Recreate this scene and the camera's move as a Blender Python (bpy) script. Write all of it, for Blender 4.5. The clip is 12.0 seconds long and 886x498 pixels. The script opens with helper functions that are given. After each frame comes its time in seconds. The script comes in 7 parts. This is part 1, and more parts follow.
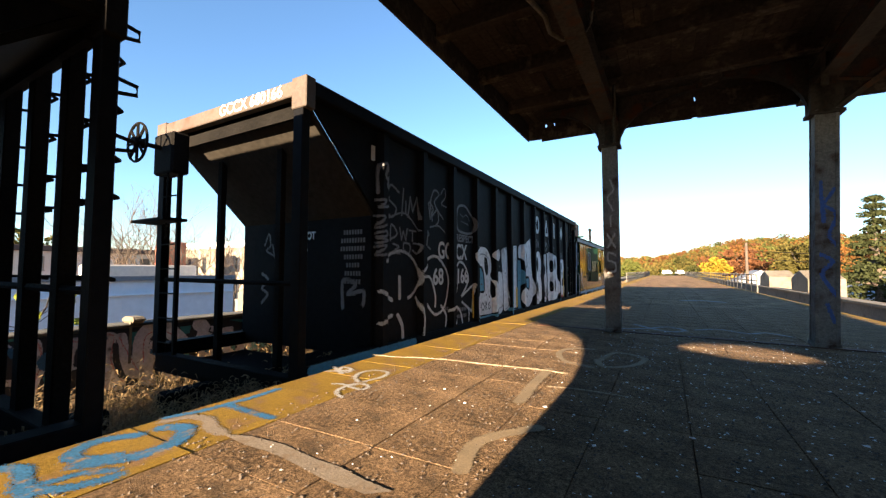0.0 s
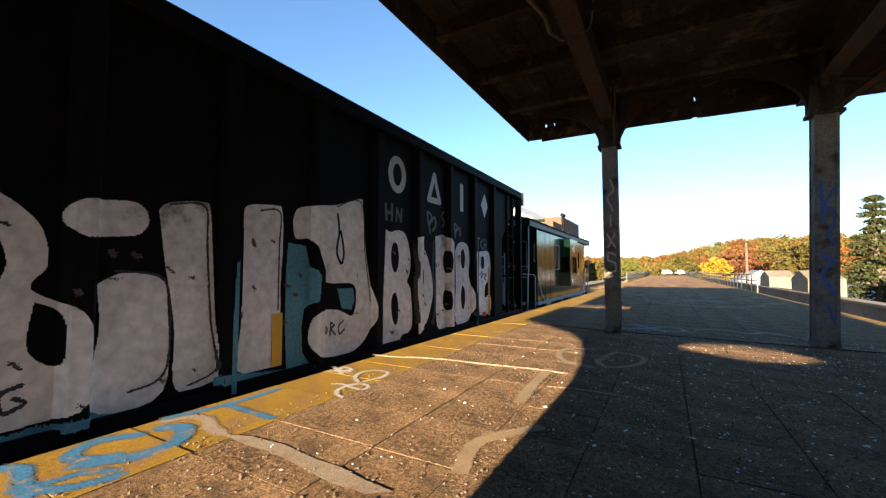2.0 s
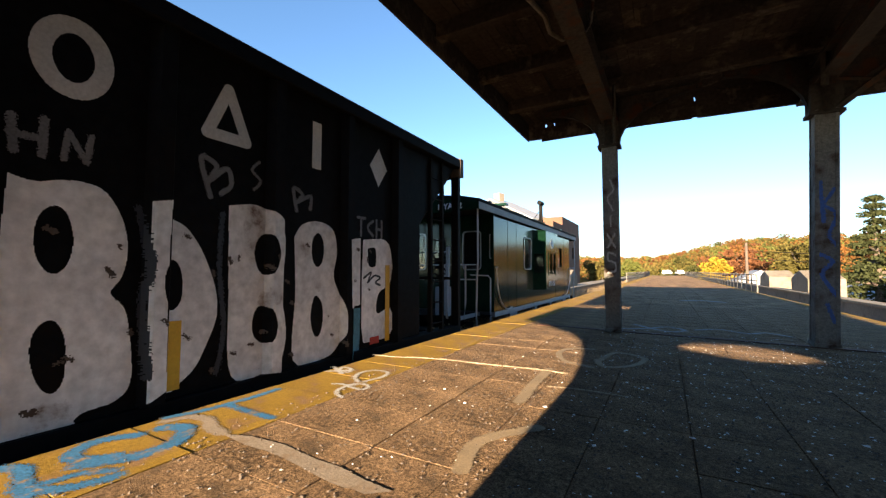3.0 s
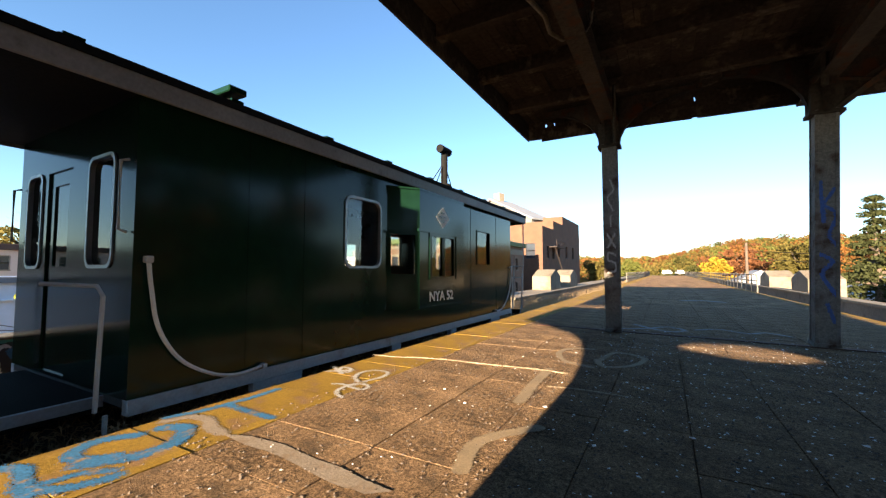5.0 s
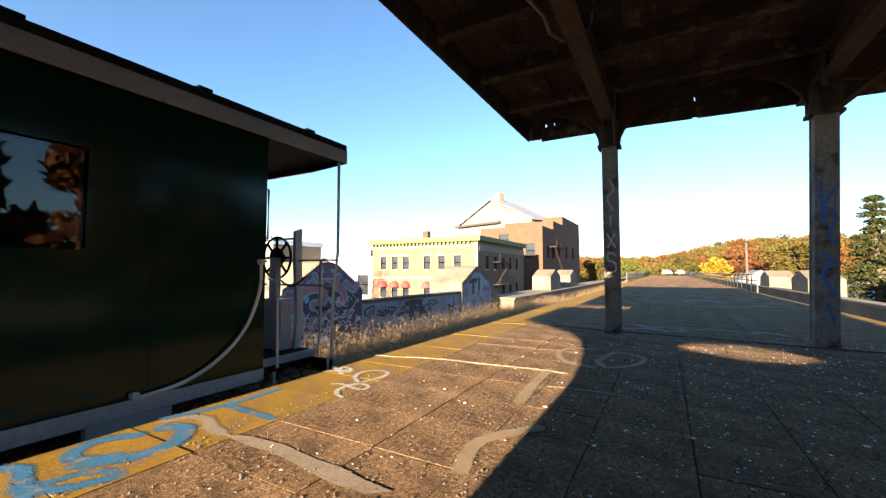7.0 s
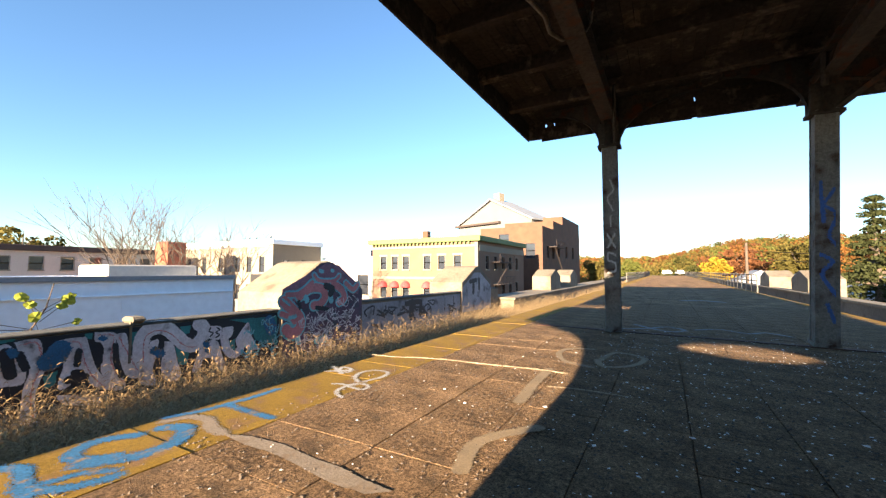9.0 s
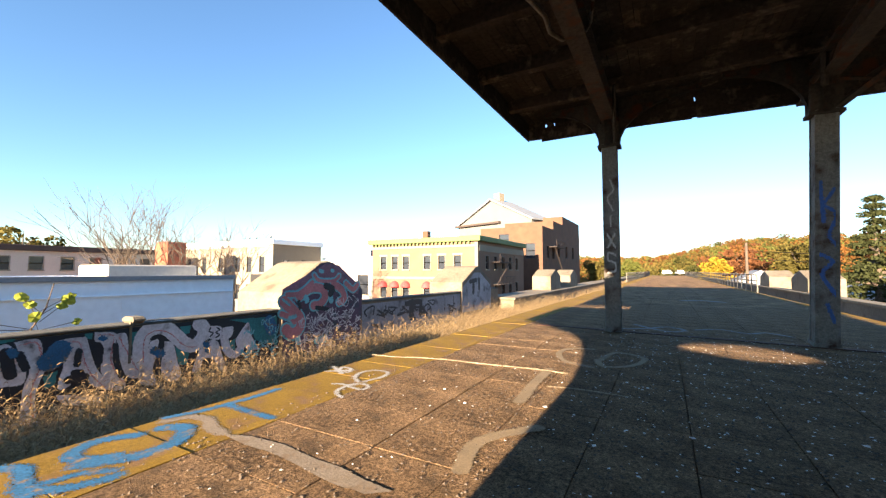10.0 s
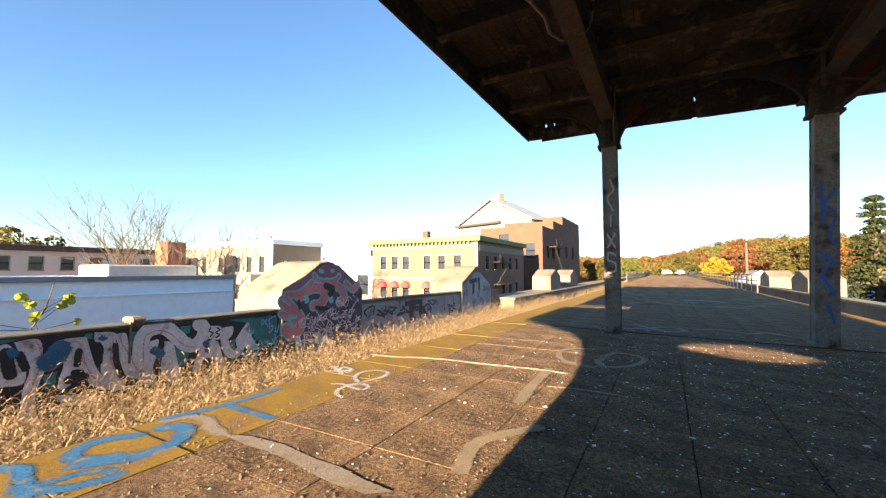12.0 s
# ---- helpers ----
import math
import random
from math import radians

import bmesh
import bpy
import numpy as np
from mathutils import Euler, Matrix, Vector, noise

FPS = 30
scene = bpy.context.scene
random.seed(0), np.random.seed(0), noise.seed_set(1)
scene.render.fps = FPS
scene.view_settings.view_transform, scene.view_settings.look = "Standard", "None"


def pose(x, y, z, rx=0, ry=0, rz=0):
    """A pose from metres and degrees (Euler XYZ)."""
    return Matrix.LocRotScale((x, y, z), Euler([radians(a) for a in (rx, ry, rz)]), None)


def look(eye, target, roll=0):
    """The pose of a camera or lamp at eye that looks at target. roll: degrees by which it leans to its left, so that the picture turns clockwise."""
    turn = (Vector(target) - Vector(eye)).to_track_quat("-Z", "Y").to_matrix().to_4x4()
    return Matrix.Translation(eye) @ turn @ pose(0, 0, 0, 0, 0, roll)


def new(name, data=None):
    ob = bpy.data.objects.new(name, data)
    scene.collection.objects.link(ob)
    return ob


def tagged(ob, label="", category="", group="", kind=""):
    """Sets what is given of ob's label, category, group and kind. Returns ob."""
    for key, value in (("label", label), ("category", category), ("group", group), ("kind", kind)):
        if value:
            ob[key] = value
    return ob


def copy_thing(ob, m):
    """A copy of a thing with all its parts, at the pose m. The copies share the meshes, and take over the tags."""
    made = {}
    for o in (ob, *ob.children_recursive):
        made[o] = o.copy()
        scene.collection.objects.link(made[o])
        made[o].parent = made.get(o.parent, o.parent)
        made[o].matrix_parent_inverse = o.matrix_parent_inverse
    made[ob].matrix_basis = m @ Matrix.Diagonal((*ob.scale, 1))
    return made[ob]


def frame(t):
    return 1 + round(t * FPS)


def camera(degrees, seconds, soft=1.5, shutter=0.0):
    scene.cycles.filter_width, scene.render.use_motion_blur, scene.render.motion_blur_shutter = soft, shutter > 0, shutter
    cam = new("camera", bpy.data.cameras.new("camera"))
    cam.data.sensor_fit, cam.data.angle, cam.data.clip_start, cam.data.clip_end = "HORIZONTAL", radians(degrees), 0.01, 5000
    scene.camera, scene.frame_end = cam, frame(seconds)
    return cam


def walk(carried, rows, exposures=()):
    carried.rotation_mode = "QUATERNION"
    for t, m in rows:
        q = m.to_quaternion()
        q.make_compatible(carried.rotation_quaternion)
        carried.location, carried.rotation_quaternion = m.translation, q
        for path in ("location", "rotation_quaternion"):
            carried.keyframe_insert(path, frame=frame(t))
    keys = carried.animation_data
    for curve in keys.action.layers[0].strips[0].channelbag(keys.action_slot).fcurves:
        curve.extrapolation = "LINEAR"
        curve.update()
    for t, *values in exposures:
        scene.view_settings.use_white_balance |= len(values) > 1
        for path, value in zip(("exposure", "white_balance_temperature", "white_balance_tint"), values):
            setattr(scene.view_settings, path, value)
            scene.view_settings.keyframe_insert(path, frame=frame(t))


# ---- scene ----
# Elevated station platform; the camera stands still on a tripod while a short train passes.
cam = camera(96.5, 12.0, soft=1.3)
EYE = (0.0, 0.0, 1.15)
CAM_POSE = pose(*EYE, 93.19, 0, 29.27)
walk(cam, [(0.0, CAM_POSE), (12.0, CAM_POSE)], exposures=[(0.0, 2.92), (12.0, 2.92)])

# ---- light ----
SUN_EL = radians(11.7)
world = bpy.data.worlds.new("sky")
scene.world = world
world.use_nodes = True
wn = world.node_tree
sky = wn.nodes.new("ShaderNodeTexSky")
sky.sky_type = "NISHITA"
sky.sun_disc = False
sky.sun_elevation = SUN_EL
sky.sun_rotation = radians(180.4)
sky.altitude = 50
sky.air_density = 1.0
sky.dust_density = 0.0
sky.ozone_density = 3.4
bg = wn.nodes["Background"]
bg.inputs["Strength"].default_value = 0.051
wn.links.new(sky.outputs[0], bg.inputs["Color"])
sun = new("sun", bpy.data.lights.new("sun", "SUN"))
sun.data.energy = 5.0
sun.data.angle = radians(0.55)
sun.data.color = (1.0, 0.775, 0.53)
sun.matrix_world = look((0, 0, 0), (0.007 * math.cos(SUN_EL), math.cos(SUN_EL), -math.sin(SUN_EL)))


# ---- materials ----
def material(name, base, rough=0.8, metal=0.0, scale=6.0, vary=0.35, bump=0.2, stain=None, stain_amount=0.5, coords="Object", spec=0.5, bump_scale=None, island=0.0, speckle=0.0):
    """Base colour with broad blotches, fine grain, an optional stain colour and a fine relief."""
    m = bpy.data.materials.new(name)
    m.use_nodes = True
    nt = m.node_tree
    b = nt.nodes["Principled BSDF"]
    b.inputs["Roughness"].default_value = rough
    b.inputs["Metallic"].default_value = metal
    b.inputs["Specular IOR Level"].default_value = spec
    tc = nt.nodes.new("ShaderNodeTexCoord")
    big = nt.nodes.new("ShaderNodeTexNoise")
    big.inputs["Scale"].default_value = scale * 0.18
    big.inputs["Detail"].default_value = 6
    fine = nt.nodes.new("ShaderNodeTexNoise")
    fine.inputs["Scale"].default_value = scale * 4
    fine.inputs["Detail"].default_value = 5
    for n in (big, fine):
        nt.links.new(tc.outputs[coords], n.inputs["Vector"])
    add = nt.nodes.new("ShaderNodeMath")
    add.operation = "ADD"
    nt.links.new(big.outputs["Fac"], add.inputs[0])
    nt.links.new(fine.outputs["Fac"], add.inputs[1])
    rng = nt.nodes.new("ShaderNodeMapRange")
    rng.inputs["From Min"].default_value, rng.inputs["From Max"].default_value = 0.65, 1.35
    rng.inputs["To Min"].default_value, rng.inputs["To Max"].default_value = 1 - vary, 1 + vary
    nt.links.new(add.outputs[0], rng.inputs["Value"])
    mul = nt.nodes.new("ShaderNodeMix")
    mul.data_type, mul.blend_type = "RGBA", "MULTIPLY"
    mul.inputs["Factor"].default_value = 1.0
    mul.inputs["A"].default_value = (*base, 1)
    nt.links.new(rng.outputs[0], mul.inputs["B"])
    out = mul.outputs["Result"]
    if stain:
        sn = nt.nodes.new("ShaderNodeTexNoise")
        sn.inputs["Scale"].default_value = scale * 0.5
        sn.inputs["Detail"].default_value = 8
        sn.inputs["Roughness"].default_value = 0.65
        nt.links.new(tc.outputs[coords], sn.inputs["Vector"])
        sr = nt.nodes.new("ShaderNodeMapRange")
        sr.inputs["From Min"].default_value, sr.inputs["From Max"].default_value = 0.62 - 0.25 * stain_amount, 0.72 - 0.2 * stain_amount
        nt.links.new(sn.outputs["Fac"], sr.inputs["Value"])
        mx = nt.nodes.new("ShaderNodeMix")
        mx.data_type = "RGBA"
        nt.links.new(sr.outputs[0], mx.inputs["Factor"])
        nt.links.new(out, mx.inputs["A"])
        mx.inputs["B"].default_value = (*stain, 1)
        out = mx.outputs["Result"]
    if island:
        info = nt.nodes.new("ShaderNodeObjectInfo")
        geo = nt.nodes.new("ShaderNodeNewGeometry")
        pick = nt.nodes.new("ShaderNodeMath")
        pick.operation = "ADD"
        nt.links.new(info.outputs["Random"], pick.inputs[0])
        nt.links.new(geo.outputs["Random Per Island"], pick.inputs[1])
        ir = nt.nodes.new("ShaderNodeMapRange")
        ir.inputs["From Max"].default_value = 2.0
        ir.inputs["To Min"].default_value, ir.inputs["To Max"].default_value = 1 - island, 1 + island
        nt.links.new(pick.outputs[0], ir.inputs["Value"])
        im = nt.nodes.new("ShaderNodeMix")
        im.data_type, im.blend_type = "RGBA", "MULTIPLY"
        im.inputs["Factor"].default_value = 1.0
        nt.links.new(out, im.inputs["A"])
        nt.links.new(ir.outputs[0], im.inputs["B"])
        out = im.outputs["Result"]
    if speckle:
        grain = nt.nodes.new("ShaderNodeTexNoise")
        grain.inputs["Scale"].default_value = 75
        grain.inputs["Detail"].default_value = 3
        grain.inputs["Roughness"].default_value = 0.7
        nt.links.new(tc.outputs[coords], grain.inputs["Vector"])
        gr = nt.nodes.new("ShaderNodeMapRange")
        gr.inputs["From Min"].default_value, gr.inputs["From Max"].default_value = 0.36, 0.64
        gr.inputs["To Min"].default_value, gr.inputs["To Max"].default_value = 1 - speckle, 1 + speckle
        nt.links.new(grain.outputs["Fac"], gr.inputs["Value"])
        gm = nt.nodes.new("ShaderNodeMix")
        gm.data_type, gm.blend_type = "RGBA", "MULTIPLY"
        gm.inputs["Factor"].default_value = 1.0
        nt.links.new(out, gm.inputs["A"])
        nt.links.new(gr.outputs[0], gm.inputs["B"])
        out = gm.outputs["Result"]
    nt.links.new(out, b.inputs["Base Color"])
    if bump:
        bn = nt.nodes.new("ShaderNodeTexNoise")
        bn.inputs["Scale"].default_value = bump_scale or scale * 7
        bn.inputs["Detail"].default_value = 4
        nt.links.new(tc.outputs[coords], bn.inputs["Vector"])
        bp = nt.nodes.new("ShaderNodeBump")
        bp.inputs["Strength"].default_value = bump
        bp.inputs["Distance"].default_value = 0.02
        nt.links.new(bn.outputs["Fac"], bp.inputs["Height"])
        nt.links.new(bp.outputs["Normal"], b.inputs["Normal"])
    return m


def glass(name, tint=(0.02, 0.025, 0.03), rough=0.03):
    m = bpy.data.materials.new(name)
    m.use_nodes = True
    b = m.node_tree.nodes["Principled BSDF"]
    b.inputs["Base Color"].default_value = (*tint, 1)
    b.inputs["Roughness"].default_value = rough
    b.inputs["Specular IOR Level"].default_value = 0.6
    return m


def clear_glass(name):
    """A thin pane: see-through, slightly tinted, with gloss that grows at a slant."""
    m = bpy.data.materials.new(name)
    m.use_nodes = True
    nt = m.node_tree
    clear = nt.nodes.new("ShaderNodeBsdfTransparent")
    clear.inputs["Color"].default_value = (0.62, 0.66, 0.66, 1)
    gloss = nt.nodes.new("ShaderNodeBsdfGlossy")
    gloss.inputs["Roughness"].default_value = 0.02
    fres = nt.nodes.new("ShaderNodeFresnel")
    fres.inputs["IOR"].default_value = 1.75
    mix = nt.nodes.new("ShaderNodeMixShader")
    nt.links.new(fres.outputs[0], mix.inputs[0])
    nt.links.new(clear.outputs[0], mix.inputs[1])
    nt.links.new(gloss.outputs[0], mix.inputs[2])
    nt.links.new(mix.outputs[0], nt.nodes["Material Output"].inputs["Surface"])
    return m


M = {}
M["slab"] = material("worn_aggregate_concrete", (0.19, 0.12, 0.066), 0.92, scale=7, vary=0.85, bump=0.95, speckle=0.6, stain=(0.085, 0.058, 0.036), stain_amount=0.4, island=0.12, bump_scale=190, spec=0.1)
M["slab_base"] = material("joint_dirt", (0.1, 0.066, 0.042), 0.95, scale=8)
M["patch"] = material("mortar_patch", (0.2, 0.156, 0.112), 0.9, scale=9, vary=0.3, bump=0.15, speckle=0.2, stain=(0.15, 0.095, 0.05), stain_amount=0.35)
M["yellow"] = material("worn_yellow_paint", (0.215, 0.13, 0.02), 0.85, spec=0.15, scale=7, vary=0.3, bump=0.28, speckle=0.22, stain=(0.18, 0.105, 0.05), stain_amount=0.5, bump_scale=170)
M["blue_spray"] = material("blue_spray_paint", (0.022, 0.115, 0.24), 0.7, scale=14, vary=0.3, bump=0.08, speckle=0.25, stain=(0.22, 0.14, 0.05), stain_amount=0.3)
M["white_spray"] = material("white_spray_paint", (0.368, 0.352, 0.328), 0.75, scale=14, vary=0.25, bump=0.08, speckle=0.2, stain=(0.24, 0.16, 0.08), stain_amount=0.3)
M["dull_blue"] = material("dull_blue_spray_paint", (0.035, 0.085, 0.27), 0.75, scale=14, vary=0.4, bump=0.2)
M["cream_spray"] = material("faded_cream_spray_paint", (0.216, 0.156, 0.088), 0.85, scale=16, vary=0.3, bump=0.3)
M["grey_spray"] = material("faded_grey_spray_paint", (0.13, 0.13, 0.135), 0.75, scale=14, vary=0.4, bump=0.15)
M["silver_spray"] = material("silver_grey_spray_paint", (0.66, 0.65, 0.64), 0.6, scale=3.0, vary=0.35, bump=0.2, stain=(0.10, 0.045, 0.025), stain_amount=0.02)
M["chalk_spray"] = material("dull_pale_spray_paint", (0.40, 0.395, 0.385), 0.7, scale=5, vary=0.45, bump=0.1)
M["outline_spray"] = material("dark_outline_spray_paint", (0.012, 0.016, 0.025), 0.6, scale=9, vary=0.3, bump=0.1)
M["cyan_spray"] = material("cyan_spray_paint", (0.06, 0.22, 0.30), 0.65, scale=7, vary=0.35, bump=0.15)
M["olive_spray"] = material("olive_spray_paint", (0.16, 0.15, 0.03), 0.7, scale=14, vary=0.3, bump=0.1)
M["teal_spray"] = material("teal_spray_paint", (0.03, 0.2, 0.21), 0.7, scale=9, vary=0.4, bump=0.2)
M["pink_spray"] = material("faded_pink_spray_paint", (0.5, 0.19, 0.2), 0.75, scale=9, vary=0.35, bump=0.2)
M["lilac_spray"] = material("pale_lilac_grey_spray_paint", (0.58, 0.565, 0.60), 0.75, scale=6, vary=0.35, bump=0.2, stain=(0.12, 0.11, 0.12), stain_amount=0.2)
M["plum_spray"] = material("dark_plum_spray_paint", (0.10, 0.06, 0.10), 0.75, scale=7, vary=0.5, bump=0.2, stain=(0.03, 0.06, 0.08), stain_amount=0.5)
M["slate_spray"] = material("slate_grey_blue_paint", (0.25, 0.27, 0.31), 0.8, scale=4, vary=0.4, bump=0.2, stain=(0.08, 0.085, 0.1), stain_amount=0.35)
M["hazard"] = material("yellow_reflective_sheet", (0.62, 0.36, 0.02), 0.5, scale=8, vary=0.15)
M["red_sheet"] = material("red_reflective_sheet", (0.45, 0.02, 0.01), 0.5, scale=8, vary=0.15)
M["lettering"] = material("white_lettering_paint", (0.50, 0.495, 0.48), 0.6, scale=10, vary=0.2, bump=0.05)
M["car_black"] = material("weathered_black_car_paint", (0.006, 0.006, 0.0068), 0.6, scale=2.5, vary=0.45, bump=0.12, stain=(0.010, 0.006, 0.005), stain_amount=0.2, spec=0.035)
M["car_rust"] = material("sun_bleached_brown_steel", (0.068, 0.0496, 0.0376), 0.75, scale=6, vary=0.35, bump=0.2, stain=(0.06, 0.028, 0.014), stain_amount=0.4)
M["slope"] = material("dusty_grey_slope_sheet", (0.034, 0.029, 0.023), 0.75, scale=3, vary=0.35, bump=0.15, stain=(0.03, 0.025, 0.02), stain_amount=0.2, spec=0.05)
M["steel_dark"] = material("grimy_underframe_steel", (0.009, 0.008, 0.007), 0.8, scale=8, vary=0.5, bump=0.3, spec=0.05)
M["wheel"] = material("worn_wheel_steel", (0.09, 0.06, 0.045), 0.5, 0.6, scale=10, vary=0.4)
M["green"] = material("glossy_dark_green_paint", (0.004, 0.017, 0.009), 0.13, scale=1.6, vary=0.25, bump=0.08, bump_scale=1.1, spec=0.24)
M["roof_black"] = material("black_roof_coating", (0.009, 0.009, 0.009), 0.8, scale=6, vary=0.4, spec=0.06)
M["pale_trim"] = material("pale_grey_trim_paint", (0.30, 0.31, 0.33), 0.5, scale=8, vary=0.2, bump=0.1, stain=(0.22, 0.2, 0.18), stain_amount=0.1)
M["eave_grey"] = material("weathered_grey_eave_paint", (0.17, 0.165, 0.165), 0.6, scale=8, vary=0.25, bump=0.1, stain=(0.09, 0.085, 0.08), stain_amount=0.15)
M["grab"] = material("white_painted_grab_iron", (0.36, 0.37, 0.38), 0.5, scale=12, vary=0.15)
M["chrome"] = material("brushed_window_metal", (0.26, 0.26, 0.26), 0.35, 0.8, scale=12, vary=0.2)
M["pane"] = clear_glass("reflecting_window_glass")
M["inside"] = material("dim_car_interior", (0.03, 0.03, 0.03), 0.9, scale=4)
M["orange_lens"] = material("amber_marker_lens", (0.55, 0.10, 0.02), 0.3, scale=10, vary=0.1, bump=0)
M["post"] = material("peeling_grey_column_paint", (0.15, 0.14, 0.125), 0.8, spec=0.15, scale=6, vary=0.5, bump=0.3, speckle=0.2, stain=(0.045, 0.02, 0.011), stain_amount=0.42)
M["canopy_wood"] = material("weathered_brown_boards", (0.04, 0.031, 0.025), 0.9, spec=0.1, scale=4, vary=0.5, bump=0.3, stain=(0.12, 0.095, 0.075), stain_amount=0.3, island=0.4)
M["canopy_steel"] = material("flaking_brown_steel", (0.05, 0.042, 0.036), 0.8, spec=0.15, scale=6, vary=0.5, bump=0.3, stain=(0.08, 0.032, 0.016), stain_amount=0.4)
M["concrete"] = material("weathered_concrete", (0.16, 0.132, 0.096), 0.9, scale=3, vary=0.35, bump=0.4, stain=(0.10, 0.08, 0.055), stain_amount=0.4)
M["ballast"] = material("brown_ballast", (0.136, 0.104, 0.072), 0.95, scale=9, vary=0.6, bump=0.9, bump_scale=40)
M["rail"] = material("rusty_rail", (0.12, 0.07, 0.045), 0.5, 0.6, scale=10)
M["sleeper"] = material("old_timber_sleeper", (0.08, 0.06, 0.045), 0.9, scale=8)
M["dry_grass"] = material("dry_golden_grass", (0.405, 0.285, 0.15), 0.85, scale=8, vary=0.4, bump=0, island=0.6)


def let_light_through(m, share):
    """Thin blades and leaves pass part of the light that falls on their other side."""
    nt = m.node_tree
    b, thin, mix = nt.nodes["Principled BSDF"], nt.nodes.new("ShaderNodeBsdfTranslucent"), nt.nodes.new("ShaderNodeMixShader")
    nt.links.new(b.inputs["Base Color"].links[0].from_socket, thin.inputs["Color"])
    mix.inputs[0].default_value = share
    nt.links.new(b.outputs[0], mix.inputs[1])
    nt.links.new(thin.outputs[0], mix.inputs[2])
    nt.links.new(mix.outputs[0], nt.nodes["Material Output"].inputs["Surface"])


let_light_through(M["dry_grass"], 0.5)
M["white_wall"] = material("white_painted_wall", (0.82, 0.87, 0.93), 0.8, scale=1.2, vary=0.08, bump=0.1)
M["pale_stucco"] = material("pale_cream_stucco", (0.464, 0.424, 0.376), 0.85, scale=2, vary=0.15, bump=0.1)
M["coping_grey"] = material("grimy_coping_concrete", (0.096, 0.092, 0.08), 0.9, scale=8, vary=0.5, bump=0.5)
M["pale_cyan"] = material("pale_cyan_outline_paint", (0.18, 0.48, 0.54), 0.75, scale=9, vary=0.3, bump=0.2)
M["hall_white"] = material("dull_white_hall_paint", (0.136, 0.132, 0.128), 0.85, scale=2, vary=0.12, bump=0.1)
M["cream_brick"] = material("cream_brick", (0.16, 0.092, 0.06), 0.85, scale=5, vary=0.2, bump=0.2)
M["cream_paint"] = material("cream_painted_masonry", (0.2, 0.172, 0.132), 0.85, scale=3, vary=0.12, bump=0.1)
M["red_brick"] = material("red_brown_brick", (0.1, 0.0496, 0.0296), 0.9, scale=5, vary=0.3, bump=0.2)
M["bright_brick"] = material("orange_red_brick", (0.336, 0.088, 0.048), 0.9, scale=5, vary=0.3, bump=0.2)
M["green_cornice"] = material("green_cornice_paint", (0.096, 0.136, 0.048), 0.7, scale=6, vary=0.2)
M["dark_trim"] = material("dark_brown_cornice", (0.05, 0.035, 0.03), 0.8, scale=6, vary=0.3)
M["roof_grey"] = material("pale_roof_sheet", (0.208, 0.22, 0.24), 0.6, scale=3, vary=0.15)
M["tar_roof"] = material("tar_roof", (0.06, 0.06, 0.06), 0.9, scale=4)
M["red_awning"] = material("red_awning_cloth", (0.45, 0.05, 0.05), 0.8, scale=9, vary=0.2)
M["far_pane"] = glass("dark_window_pane", (0.03, 0.035, 0.045), 0.1)
M["bark"] = material("grey_brown_bark", (0.088, 0.064, 0.048), 0.95, scale=9, vary=0.4, bump=0.5)
for key, col in (("leaf_gold", (0.288, 0.198, 0.024)), ("leaf_green", (0.059, 0.061, 0.0178)), ("leaf_yellow", (0.1476, 0.1033, 0.0295)), ("leaf_orange", (0.1673, 0.0748, 0.0216)), ("leaf_rust", (0.1279, 0.0541, 0.0236)), ("leaf_dark", (0.0443, 0.0511, 0.0197)), ("leaf_olive", (0.0935, 0.0787, 0.0216)), ("leaf_bright", (0.1082, 0.1181, 0.0295))):
    M[key] = material(key, col, 0.8, scale=3, vary=0.3, bump=0, island=0.14, spec=0.1)
    let_light_through(M[key], 0.3)
M["sapling_leaf"] = material("sapling_leaf", (0.26, 0.29, 0.04), 0.6, scale=12, vary=0.3, bump=0.05, spec=0.2)
let_light_through(M["sapling_leaf"], 0.4)
M["ridge"] = material("pale_mortar_ridge", (0.288, 0.216, 0.136), 0.9, scale=14, vary=0.35, bump=0.4, speckle=0.3)
M["joint_strip"] = material("rusty_joint_strip", (0.08, 0.04, 0.028), 0.8, scale=7, vary=0.5, bump=0.3, spec=0.15)
M["mauve_spray"] = material("mauve_pink_spray_paint", (0.24, 0.12, 0.16), 0.75, scale=5, vary=0.4, bump=0.2, stain=(0.12, 0.09, 0.14), stain_amount=0.4)
M["ground"] = material("town_ground", (0.16, 0.14, 0.11), 0.95, scale=0.5, vary=0.4)
M["litter"] = material("pale_litter_flakes", (0.78, 0.78, 0.76), 0.8, scale=30, vary=0.3, bump=0, island=0.4)
M["car_white"] = material("white_car_paint", (0.75, 0.75, 0.74), 0.25, scale=4, vary=0.05, bump=0)
M["rubber"] = material("tyre_rubber", (0.02, 0.02, 0.02), 0.9, scale=9)
M["sign_black"] = material("black_sign_board", (0.015, 0.015, 0.017), 0.6, scale=8)
M["hose"] = material("pale_rope", (0.52, 0.51, 0.48), 0.8, scale=30, vary=0.2)


